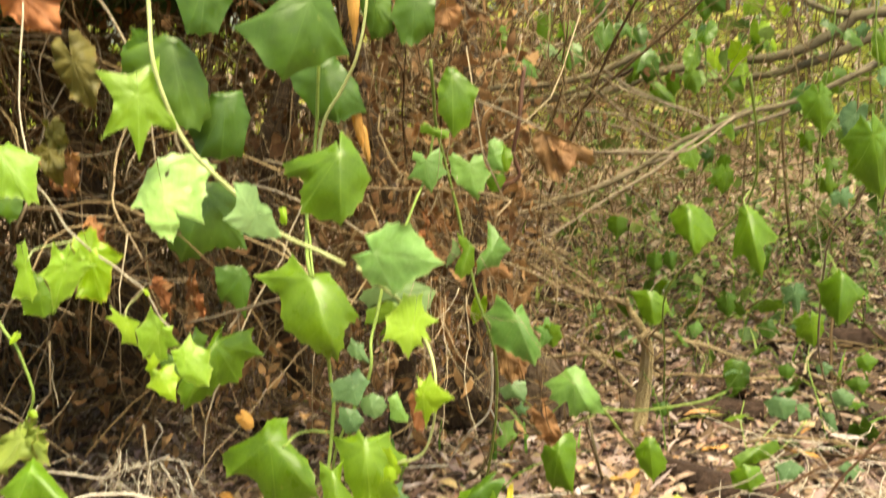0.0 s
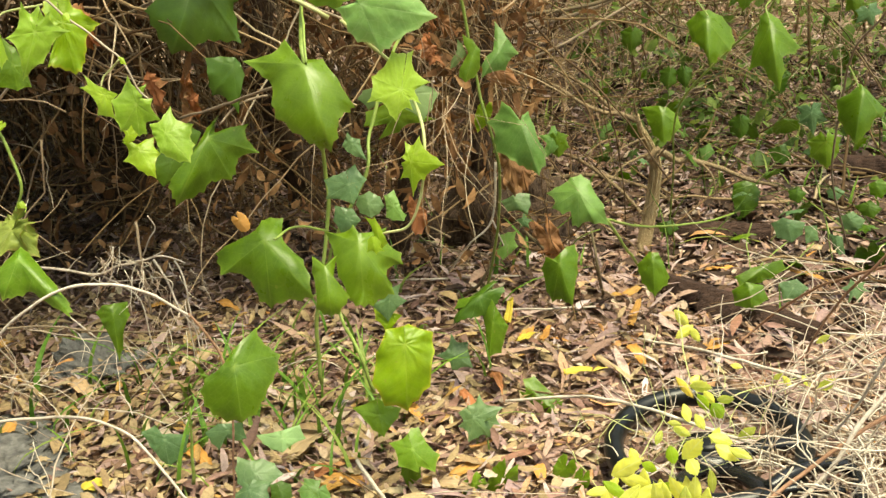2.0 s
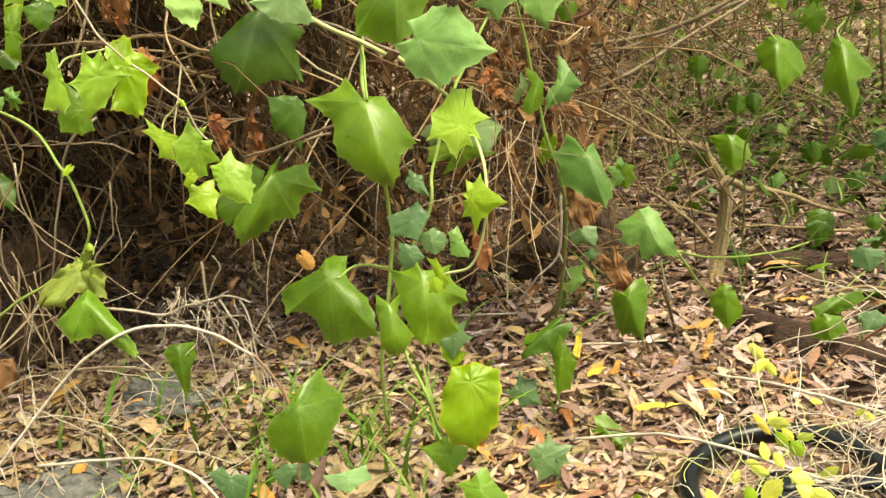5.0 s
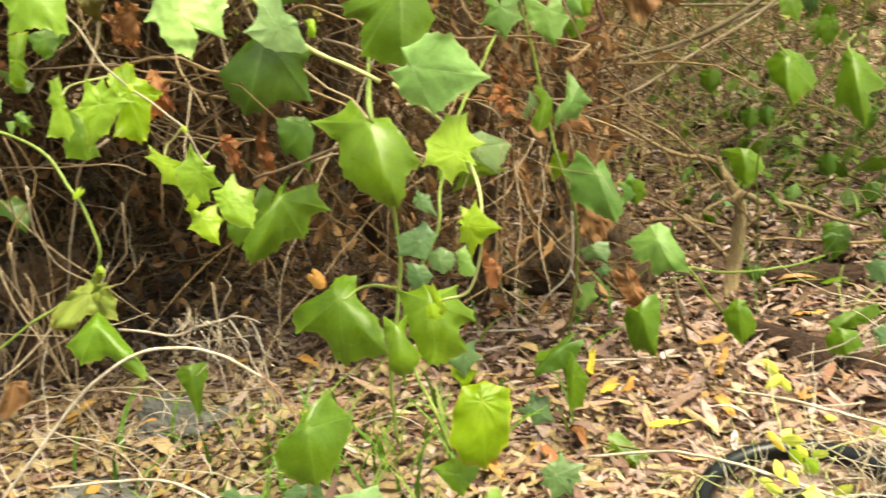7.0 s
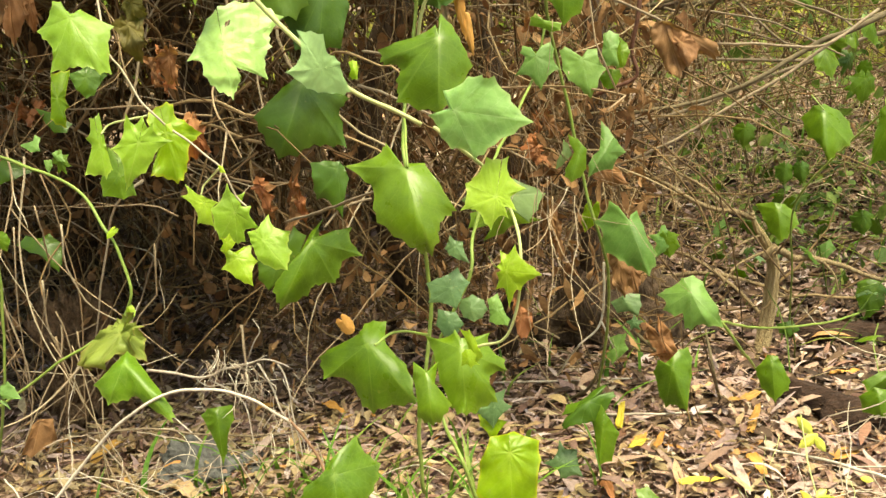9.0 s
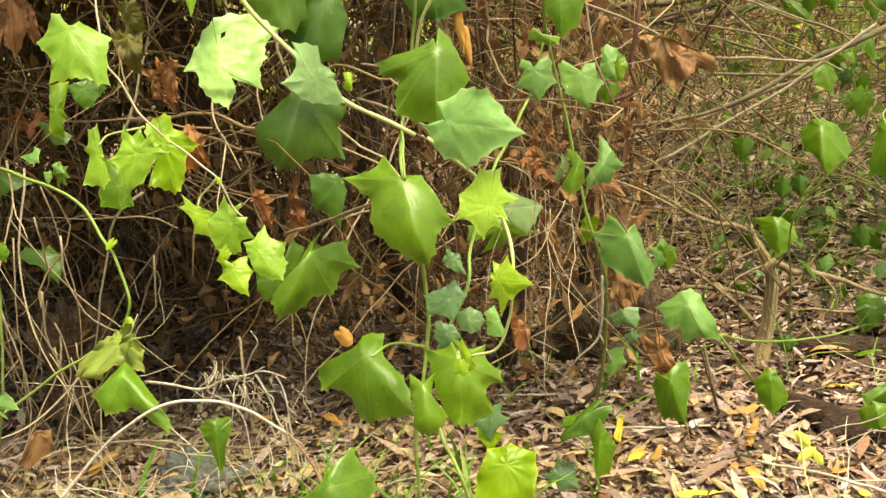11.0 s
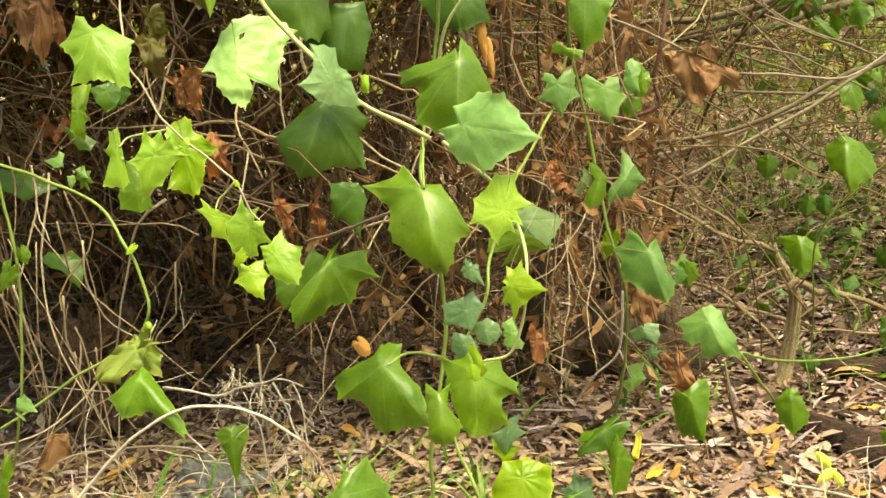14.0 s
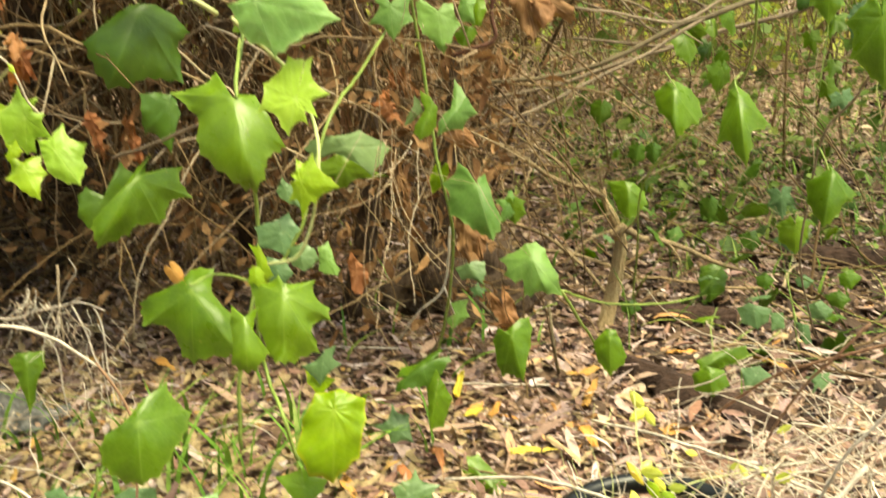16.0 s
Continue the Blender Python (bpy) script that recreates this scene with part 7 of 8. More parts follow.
stem(dark_limb, "twig", [(0.311, 2.700, 0.734), (0.395, 2.700, 0.716), (0.486, 2.700, 0.693), (0.576, 2.700, 0.646), (0.653, 2.700, 0.603)], 0.0028, 0.002, TWIG)
stem(dark_limb, "twig", [(0.386, 2.600, 0.800), (0.485, 2.600, 0.759), (0.583, 2.600, 0.720), (0.666, 2.600, 0.694), (0.815, 2.600, 0.750)], 0.0026, 0.0018, TWIG)
stem(dark_limb, "twig", [(0.070, 2.500, 0.690), (0.121, 2.500, 0.719), (0.196, 2.500, 0.734)], 0.0022, 0.0016, TWIG)
stem(dark_limb, "twig", [(0.164, 2.300, 0.606), (0.216, 2.300, 0.581), (0.261, 2.300, 0.567)], 0.002, 0.0014, TWIG)
stem(dark_limb, "twig", [(0.385, 2.900, 0.558), (0.456, 2.900, 0.504), (0.555, 2.900, 0.427), (0.639, 2.900, 0.409), (0.721, 2.900, 0.414)], 0.003, 0.002, BRANCH)
bent = thing("bent_red_twig", (0.2, 1.95, 0.5), "short bent dark red twig hanging in the scrub", "twig", "bare branches")
stem(bent, "twig", [(0.186, 1.980, 0.871), (0.173, 1.950, 0.784), (0.159, 1.950, 0.715), (0.166, 1.950, 0.668), (0.129, 1.950, 0.650), (0.091, 1.970, 0.633)], 0.0042, 0.0034, RUSTWOOD)
fork = thing("pale_forked_twig", (0.08, 1.86, 0.0), "pale bleached forked twig standing in litter", "twig", "bare branches")
stem(fork, "twig", [(0.101, 1.860, 0.351), (0.098, 1.860, 0.295), (0.089, 1.860, 0.234), (0.051, 1.860, 0.196)], 0.0026, 0.0018, STRAW)
stem(fork, "twig", [(0.092, 1.860, 0.240), (0.107, 1.860, 0.203), (0.121, 1.870, 0.172)], 0.0018, 0.0012, STRAW)
stem(fork, "twig", [(0.051, 1.860, 0.196), (0.027, 1.900, 0.153), (0.001, 1.950, 0.099)], 0.0020, 0.0016, STRAW)
branch_c = thing("low_limb", (1.2, 3.4, 0.9), "thick smooth low limb with bright foliage behind", "branch", "bare branches")
stem(branch_c, "limb", [(0.028, 3.000, 0.744), (0.259, 3.200, 0.721), (0.472, 3.300, 0.734), (0.625, 3.400, 0.773), (0.837, 3.400, 0.796), (1.047, 3.400, 0.811), (1.202, 3.400, 0.880), (1.271, 3.400, 0.919), (1.561, 3.400, 0.919)], 0.010, 0.020, BRANCH)
stem(branch_c, "limb", [(0.639, 3.500, 0.777), (0.839, 3.500, 0.738), (1.008, 3.450, 0.749), (1.186, 3.400, 0.803), (1.337, 3.400, 0.863), (1.561, 3.400, 0.910)], 0.010, 0.018, BRANCH)
stem(branch_c, "limb", [(1.001, 3.500, 1.050), (1.112, 3.450, 0.964), (1.219, 3.400, 0.922), (1.390, 3.400, 0.920)], 0.008, 0.014, BRANCH)
stem(branch_c, "limb", [(0.352, 2.900, 0.593), (0.637, 2.950, 0.573), (0.741, 3.000, 0.610), (0.944, 3.000, 0.670), (1.098, 3.000, 0.748), (1.249, 3.000, 0.832)], 0.004, 0.009, TWIG)
stem(branch_c, "limb", [(0.141, 2.800, 0.443), (0.313, 2.850, 0.477), (0.458, 2.900, 0.525), (0.669, 2.950, 0.587)], 0.005, 0.005, TWIG)
stem(branch_c, "limb", [(0.208, 2.900, 0.878), (0.315, 2.900, 0.895), (0.408, 2.900, 0.957), (0.471, 2.900, 1.042)], 0.004, 0.004, TWIG)

def fallen_stick(points, r0, r1, material, label):
    stick = thing("fallen_stick", points[0], label, "stick", "fallen sticks")
    stem(stick, "stick", points, r0, r1, material)


fallen_stick([(-0.022, 2.006, 0.020), (0.029, 2.011, 0.030), (0.068, 1.950, 0.082), (0.094, 1.950, 0.152), (0.102, 1.930, 0.261), (0.109, 1.920, 0.341)], 0.0038, 0.0026, BRANCH, "dark bent stick rising from the litter")
fallen_stick([(-0.156, 2.108, 0.020), (-0.023, 2.104, 0.025), (0.141, 2.129, 0.020)], 0.0022, 0.0018, STRAW, "thin pale straight stick on leaf litter")
fallen_stick([(0.077, 1.943, 0.020), (0.174, 1.937, 0.025), (0.292, 1.959, 0.020)], 0.0024, 0.0020, STRAW, "long pale stick lying on leaf litter")
fallen_stick([(0.313, 2.028, 0.010), (0.295, 1.950, 0.104), (0.282, 1.980, 0.179)], 0.0036, 0.0026, BRANCH, "short grey stick leaning in the litter")
fallen_stick([(0.150, 2.100, 0.132), (0.188, 2.000, 0.132), (0.227, 2.192, 0.020)], 0.0040, 0.0028, BRANCH, "dark stick under a drooping leaf")
fallen_stick([(-0.124, 2.390, 0.030), (-0.033, 2.248, 0.040), (0.067, 2.237, 0.030)], 0.0026, 0.0020, TWIG, "brown stick lying at the thicket edge")
fallen_stick([(0.214, 2.814, 0.030), (0.331, 2.775, 0.050), (0.444, 2.756, 0.030), (0.528, 2.640, 0.020)], 0.0070, 0.0050, LIMB, "weathered tan branch lying on the ground")
fallen_stick([(0.105, 3.149, 0.040), (0.279, 2.937, 0.060), (0.382, 2.696, 0.050), (0.447, 2.515, 0.020)], 0.0060, 0.0040, LIMB, "forked tan branch lying behind the stump")
lump("root_mound", (0.11, 2.45, 0.03), (0.16, 0.12, 0.13), TRUNK, "dark rooty hump at the foot of the shrub", "root mound", 5, 0.4)

rootlets = thing("hanging_rootlet_bunch", (0.03, 1.5, 0.3), "bunch of thin curly pale rootlets hanging from the vine", "rootlets", "", "stuff")
twig_mass("rootlet_tangle", 16, lambda r: (0.03 + r.gauss(0, 0.02), 1.5 + r.gauss(0, 0.02), 0.56 + r.gauss(0, 0.05)), lambda r: (r.gauss(0, 0.2), r.gauss(0, 0.2), -1), (0.12, 0.3), (0.0005, 0.0009), PALE_TWIGS, rootlets, 79, 4, 1.6, 0.6, 14)
twig_mass("rootlet_tangle", 16, lambda r: (0.04 + r.gauss(0, 0.05), 1.75 + r.gauss(0, 0.05), 0.75 + r.gauss(0, 0.1)), lambda r: (r.gauss(0, 0.2), r.gauss(0, 0.2), -1), (0.15, 0.4), (0.0005, 0.001), PALE_TWIGS, rootlets, 80, 4, 1.4, 0.6, 14)

# ---- black plastic part beside the wheel ----
housing = thing("plastic_housing", (0.62, 1.26, 0.03), "black plastic frame half hidden by dry straw", "plastic part")
stem(housing, "frame", [(0.483, 1.264, 0.050), (0.518, 1.288, 0.060), (0.570, 1.312, 0.060), (0.606, 1.315, 0.050), (0.604, 1.265, 0.050), (0.582, 1.173, 0.050)], 0.011, 0.011, PLASTIC)
stem(housing, "bar", [(0.476, 1.252, 0.050), (0.531, 1.262, 0.055), (0.583, 1.262, 0.050)], 0.007, 0.007, PLASTIC)
stem(housing, "rib", [(0.542, 1.262, 0.055), (0.533, 1.237, 0.050), (0.517, 1.192, 0.045)], 0.007, 0.007, PLASTIC)
stem(housing, "rib", [(0.482, 1.261, 0.050), (0.462, 1.223, 0.050), (0.447, 1.184, 0.045)], 0.007, 0.007, PLASTIC)

# ---- dry canes and stalks in front ----
cane_a = thing("arching_cane", (-0.4, 1.17, 0.0), "pale bleached cane arching over the grass", "dry cane", "dry canes")
stem(cane_a, "cane", [(-0.625, 1.120, 0.206), (-0.573, 1.130, 0.264), (-0.523, 1.140, 0.319), (-0.467, 1.150, 0.369), (-0.408, 1.160, 0.400), (-0.360, 1.170, 0.400), (-0.314, 1.180, 0.382), (-0.269, 1.190, 0.347)], 0.0021, 0.0018, STRAW)
stem(cane_a, "cane", [(-0.271, 1.190, 0.351), (-0.249, 1.190, 0.319), (-0.234, 1.190, 0.287), (-0.225, 1.180, 0.244), (-0.226, 1.170, 0.183), (-0.231, 1.160, 0.111), (-0.236, 1.150, 0.031)], 0.0018, 0.0014, REDTWIG)
brush = thing("dry_twig_spray", (-0.35, 1.42, 0.1), "forked spray of grey dead twigs drooping over the grass", "dry twigs", "dry canes")
stem(brush, "twig", [(-0.602, 1.480, 0.302), (-0.544, 1.460, 0.304), (-0.491, 1.440, 0.306), (-0.454, 1.430, 0.322), (-0.417, 1.420, 0.333), (-0.380, 1.410, 0.345), (-0.340, 1.400, 0.338)], 0.0024, 0.0012, GREYTWIG)
stem(brush, "twig", [(-0.436, 1.420, 0.333), (-0.402, 1.410, 0.340), (-0.371, 1.400, 0.356)], 0.0014, 0.0008, GREYTWIG)
stem(brush, "twig", [(-0.391, 1.410, 0.340), (-0.373, 1.400, 0.317), (-0.366, 1.400, 0.297), (-0.357, 1.390, 0.279), (-0.344, 1.390, 0.254), (-0.326, 1.380, 0.243)], 0.0018, 0.001, GREYTWIG)
stem(brush, "twig", [(-0.356, 1.400, 0.342), (-0.347, 1.400, 0.324), (-0.339, 1.390, 0.301), (-0.339, 1.390, 0.283), (-0.333, 1.380, 0.256), (-0.329, 1.380, 0.232), (-0.324, 1.370, 0.211)], 0.0016, 0.0008, GREYTWIG)
stem(brush, "twig", [(-0.483, 1.440, 0.302), (-0.450, 1.430, 0.290), (-0.425, 1.420, 0.276), (-0.414, 1.410, 0.248), (-0.407, 1.400, 0.215), (-0.402, 1.400, 0.182)], 0.0014, 0.0008, GREYTWIG)
stem(brush, "twig", [(-0.344, 1.390, 0.282), (-0.340, 1.380, 0.252), (-0.337, 1.380, 0.220), (-0.334, 1.370, 0.193)], 0.001, 0.0006, GREYTWIG)
stem(brush, "twig", [(-0.429, 1.460, 0.382), (-0.421, 1.440, 0.354), (-0.416, 1.430, 0.317), (-0.410, 1.420, 0.285), (-0.410, 1.420, 0.248)], 0.0022, 0.0016, TWIG)
stem(brush, "twig", [(-0.413, 1.430, 0.339), (-0.395, 1.420, 0.370), (-0.384, 1.420, 0.387), (-0.394, 1.420, 0.405)], 0.0013, 0.0008, GREYTWIG)
stem(brush, "twig", [(-0.417, 1.420, 0.336), (-0.424, 1.410, 0.321), (-0.432, 1.410, 0.298)], 0.001, 0.0006, GREYTWIG)
stem(brush, "twig", [(-0.372, 1.400, 0.315), (-0.359, 1.390, 0.310), (-0.366, 1.390, 0.288), (-0.366, 1.390, 0.261)], 0.001, 0.0006, GREYTWIG)
stem(brush, "twig", [(-0.364, 1.390, 0.275), (-0.378, 1.390, 0.257), (-0.386, 1.390, 0.246)], 0.0009, 0.0006, GREYTWIG)
stem(brush, "twig", [(-0.548, 1.460, 0.302), (-0.532, 1.460, 0.320), (-0.522, 1.460, 0.327)], 0.001, 0.0006, GREYTWIG)
stem(brush, "twig", [(-0.513, 1.450, 0.303), (-0.485, 1.440, 0.291), (-0.457, 1.440, 0.295), (-0.401, 1.430, 0.303), (-0.365, 1.430, 0.307)], 0.0011, 0.0007, GREYTWIG)
stem(brush, "twig", [(-0.335, 1.380, 0.256), (-0.319, 1.380, 0.243), (-0.318, 1.380, 0.224), (-0.313, 1.370, 0.215)], 0.0009, 0.0005, GREYTWIG)
stem(brush, "twig", [(-0.332, 1.380, 0.252), (-0.324, 1.380, 0.232), (-0.319, 1.370, 0.218)], 0.0009, 0.0005, GREYTWIG)
twig_mass("twig_tangle", 60, lambda r: (lambda u: (-0.47 + 0.14 * u + r.gauss(0, 0.012), 1.42 - 0.04 * u + r.gauss(0, 0.012), 0.345 - 0.14 * max(0.0, u - 0.35) * r.random() * 1.8 + r.gauss(0, 0.012)))(r.random()), lambda r: (r.gauss(0.1, 0.3), r.gauss(0, 0.3), r.gauss(-0.9, 0.4)), (0.02, 0.07), (0.0004, 0.0008), STRAWS, brush, 55, 5, 0.9, 0.2, 6, "", 0.9)
dry_stalks = thing("dry_stalk_bunch", (-0.72, 1.42, 0.0), "bunch of grey-brown dead stalks hanging at the shrub's edge", "dry stalks", "dry canes")
twig_mass("stalk_tangle", 26, lambda r: (-0.80 + r.gauss(0, 0.055), 1.50 + r.gauss(0, 0.07), r.uniform(0.30, 0.72)), lambda r: (r.gauss(0.05, 0.25), r.gauss(0, 0.2), -1), (0.18, 0.5), (0.0008, 0.0022), PALE_TWIGS, dry_stalks, 57, 5, 1.0, 0.3, 12, "", 0.7)
twig_mass("stalk_tangle", 26, lambda r: (-0.66 + r.gauss(0, 0.08), 1.42 + r.gauss(0, 0.07), r.uniform(0.02, 0.26)), lambda r: (r.gauss(0.2, 0.8), r.gauss(0, 0.4), r.gauss(0.1, 0.5)), (0.08, 0.3), (0.0006, 0.0015), STRAWS, dry_stalks, 58, 5, 2.0, 0.3, 12, "", 0.6)
cane_b = thing("bent_cane", (-0.5, 1.3, 0.0), "thin brown cane bent over the ash patch", "dry cane", "dry canes")
stem(cane_b, "cane", [(-0.631, 1.250, 0.156), (-0.531, 1.250, 0.166), (-0.452, 1.240, 0.172), (-0.390, 1.220, 0.161), (-0.342, 1.200, 0.121), (-0.302, 1.180, 0.081)], 0.0022, 0.0018, STRAW)
stem(cane_b, "cane", [(-0.097, 1.333, 0.050), (-0.064, 1.281, 0.040), (-0.031, 1.230, 0.030)], 0.0030, 0.0026, STRAW)
stem(cane_b, "cane", [(-0.734, 1.500, 0.184), (-0.619, 1.500, 0.192), (-0.526, 1.500, 0.183), (-0.433, 1.500, 0.183), (-0.355, 1.520, 0.183)], 0.0018, 0.0014, TWIG)
cane_c = thing("long_stalk", (0.4, 1.5, 0.05), "long bleached stalk lying over the steering wheel", "dry cane", "dry canes")
stem(cane_c, "stalk", [(0.118, 1.550, 0.030), (0.215, 1.529, 0.050), (0.266, 1.480, 0.074), (0.338, 1.420, 0.087), (0.407, 1.380, 0.081), (0.473, 1.340, 0.077)], 0.0024, 0.0026, STRAW)
stem(cane_c, "stalk", [(0.357, 1.766, 0.040), (0.449, 1.650, 0.073), (0.531, 1.550, 0.092), (0.601, 1.480, 0.098), (0.682, 1.420, 0.092), (0.767, 1.360, 0.084)], 0.0026, 0.0030, STRAW)
stem(cane_c, "stalk", [(0.536, 1.752, 0.040), (0.563, 1.750, 0.069), (0.601, 1.680, 0.148), (0.639, 1.600, 0.217), (0.697, 1.500, 0.285), (0.754, 1.450, 0.329)], 0.0022, 0.0026, REDTWIG)
stem(cane_c, "stalk", [(0.610, 1.600, 0.076), (0.615, 1.580, 0.127), (0.636, 1.550, 0.199), (0.665, 1.500, 0.276), (0.701, 1.480, 0.336)], 0.0020, 0.0024, REDTWIG)
stem(cane_c, "stalk", [(0.561, 1.400, 0.036), (0.601, 1.380, 0.077), (0.625, 1.350, 0.148), (0.638, 1.320, 0.216), (0.676, 1.300, 0.292)], 0.0020, 0.0024, STRAW)
stem(cane_c, "stalk", [(0.502, 1.220, 0.049), (0.555, 1.240, 0.098), (0.598, 1.260, 0.163), (0.649, 1.280, 0.220)], 0.0028, 0.0032, STRAW)
stem(cane_c, "stalk", [(0.446, 1.200, 0.058), (0.519, 1.240, 0.089), (0.579, 1.260, 0.129), (0.654, 1.280, 0.169)], 0.0030, 0.0030, REDTWIG)

straw = thing("straw_tangle", (0.6, 1.35, 0.0), "tangle of bleached curly straw over the wheel", "dry straw", "", "stuff")
twig_mass("straw", 300, lambda r: (0.66 + r.gauss(0, 0.09), 1.30 + r.gauss(0, 0.14), 0.02 + abs(r.gauss(0, 0.05))), lambda r: (r.gauss(0, 1), r.gauss(0, 0.8), r.gauss(0.15, 0.3)), (0.08, 0.26), (0.0008, 0.0021), STRAWS, straw, 51, 4, 2.0, 0.2, 9)
twig_mass("straw", 70, lambda r: (0.78 + r.gauss(0, 0.14), 1.75 + r.gauss(0, 0.2), 0.02 + abs(r.gauss(0, 0.05))), lambda r: (r.gauss(0, 1), r.gauss(0, 0.8), r.gauss(0.15, 0.3)), (0.1, 0.35), (0.0008, 0.0018), STRAWS, straw, 52, 4, 1.2, 0.2, 9)
twig_mass("creeper_threads", 26, lambda r: (0.36 + r.gauss(0, 0.07), 1.36 + r.gauss(0, 0.09), 0.03 + abs(r.gauss(0, 0.03))), lambda r: (r.gauss(0, 0.7), r.gauss(0.3, 0.8), r.gauss(0.25, 0.3)), (0.06, 0.2), (0.0006, 0.0011), VINE_PALE, straw, 56, 4, 1.6, 0.4, 9)
twig_mass("straw", 70, lambda r: (0.44 + r.gauss(0, 0.1), 1.42 + r.gauss(0, 0.12), 0.03 + abs(r.gauss(0, 0.02))), lambda r: (r.gauss(0, 1), r.gauss(0, 0.8), r.gauss(0.15, 0.3)), (0.06, 0.2), (0.0006, 0.0012), STRAWS, straw, 53, 4, 1.8, 0.2, 9)
twig_mass("straw", 22, lambda r: (-0.55 + r.gauss(0, 0.2), 1.45 + r.gauss(0, 0.16), 0.02 + abs(r.gauss(0, 0.06))), lambda r: (r.gauss(0, 1), r.gauss(0, 0.8), r.gauss(0.15, 0.4)), (0.08, 0.35), (0.0007, 0.0016), STRAWS, straw, 54, 4, 0.8, 0.1, 8)

# ---- yellow-green creeper on the wheel ----
creeper = thing("yellow_creeper", (0.4, 1.4, 0.04), "yellow-green creeper with small pointed leaves on the wheel", "creeper")
stem(creeper, "stem", [(0.423, 1.750, 0.108), (0.416, 1.660, 0.101), (0.412, 1.560, 0.087), (0.416, 1.470, 0.084), (0.429, 1.410, 0.069), (0.446, 1.360, 0.050)], 0.0013, 0.0009, VINE_PALE)
stem(creeper, "stem", [(0.348, 1.280, 0.007), (0.360, 1.320, 0.046), (0.380, 1.360, 0.069), (0.410, 1.400, 0.084)], 0.0013, 0.0009, VINE_PALE)
stem(creeper, "stem", [(0.414, 1.420, 0.068), (0.474, 1.480, 0.078), (0.538, 1.500, 0.087), (0.611, 1.550, 0.081)], 0.0012, 0.0009, VINE_PALE)
leaf(creeper, (0.415, 1.734, 0.111), (0.440, 1.724, 0.081), 0.019, "lance", CREEP, 0.2, 0.3, 14)
leaf(creeper, (0.439, 1.679, 0.106), (0.407, 1.669, 0.086), 0.019, "lance", CREEP, 0.2, 0.3, -9)
leaf(creeper, (0.433, 1.671, 0.106), (0.449, 1.661, 0.083), 0.015, "lance", CREEP, 0.2, 0.3, 22)
leaf(creeper, (0.386, 1.493, 0.103), (0.413, 1.483, 0.071), 0.014, "lance", GOLD, 0.2, 0.3, -3)
leaf(creeper, (0.402, 1.463, 0.104), (0.435, 1.453, 0.106), 0.022, "lance", CREEP, 0.2, 0.3, 25)
leaf(creeper, (0.409, 1.432, 0.106), (0.426, 1.422, 0.083), 0.017, "lance", LIME, 0.2, 0.3, 19)
leaf(creeper, (0.420, 1.443, 0.105), (0.436, 1.433, 0.088), 0.015, "lance", CREEP, 0.2, 0.3, 22)
leaf(creeper, (0.434, 1.410, 0.108), (0.458, 1.400, 0.116), 0.015, "lance", CREEP, 0.2, 0.3, 16)
leaf(creeper, (0.425, 1.400, 0.108), (0.441, 1.390, 0.088), 0.023, "lance", LIME, 0.2, 0.3, 8)
leaf(creeper, (0.384, 1.396, 0.109), (0.392, 1.386, 0.083), 0.017, "lance", CREEP, 0.2, 0.3, -24)
leaf(creeper, (0.352, 1.332, 0.115), (0.371, 1.322, 0.117), 0.010, "lance", CREEP, 0.2, 0.3, 4)
leaf(creeper, (0.357, 1.312, 0.118), (0.381, 1.302, 0.111), 0.015, "lance", CREEP, 0.2, 0.3, 24)
leaf(creeper, (0.354, 1.200, 0.137), (0.377, 1.190, 0.174), 0.024, "lance", CREEP, 0.2, 0.3, -10)
leaf(creeper, (0.344, 1.247, 0.128), (0.349, 1.237, 0.104), 0.018, "lance", LIME, 0.2, 0.3, 16)
leaf(creeper, (0.362, 1.204, 0.136), (0.373, 1.194, 0.115), 0.022, "lance", CREEP, 0.2, 0.3, -22)
leaf(creeper, (0.401, 1.283, 0.123), (0.434, 1.273, 0.115), 0.018, "lance", CREEP, 0.2, 0.3, -15)
leaf(creeper, (0.404, 1.247, 0.129), (0.435, 1.237, 0.111), 0.020, "lance", CREEP, 0.2, 0.3, -18)
leaf(creeper, (0.420, 1.237, 0.130), (0.450, 1.227, 0.120), 0.014, "lance", CREEP, 0.2, 0.3, -2)
leaf(creeper, (0.439, 1.273, 0.124), (0.460, 1.263, 0.148), 0.015, "lance", CREEP, 0.2, 0.3, 5)
leaf(creeper, (0.258, 1.141, 0.149), (0.296, 1.131, 0.181), 0.023, "lance", CREEP, 0.2, 0.3, -10)
leaf(creeper, (0.291, 1.239, 0.129), (0.300, 1.229, 0.110), 0.014, "lance", CREEP, 0.2, 0.3, -1)
leaf(creeper, (0.300, 1.184, 0.140), (0.319, 1.174, 0.135), 0.014, "lance", LIME, 0.2, 0.3, 9)
leaf(creeper, (0.630, 1.616, 0.102), (0.649, 1.606, 0.122), 0.012, "lance", CREEP, 0.2, 0.3, -19)
leaf(creeper, (0.550, 1.498, 0.103), (0.562, 1.488, 0.087), 0.010, "lance", CREEP, 0.2, 0.3, 11)
leaf(creeper, (0.533, 1.487, 0.103), (0.546, 1.477, 0.117), 0.010, "lance", CREEP, 0.2, 0.3, -10)
leaf(creeper, (0.579, 1.498, 0.103), (0.591, 1.488, 0.087), 0.012, "lance", CREEP, 0.2, 0.3, -25)
leaf(creeper, (0.586, 1.447, 0.105), (0.615, 1.437, 0.130), 0.019, "lance", CREEP, 0.2, 0.3, 21)
leaf(creeper, (0.477, 1.538, 0.102), (0.495, 1.528, 0.102), 0.010, "lance", CREEP, 0.2, 0.3, -12)
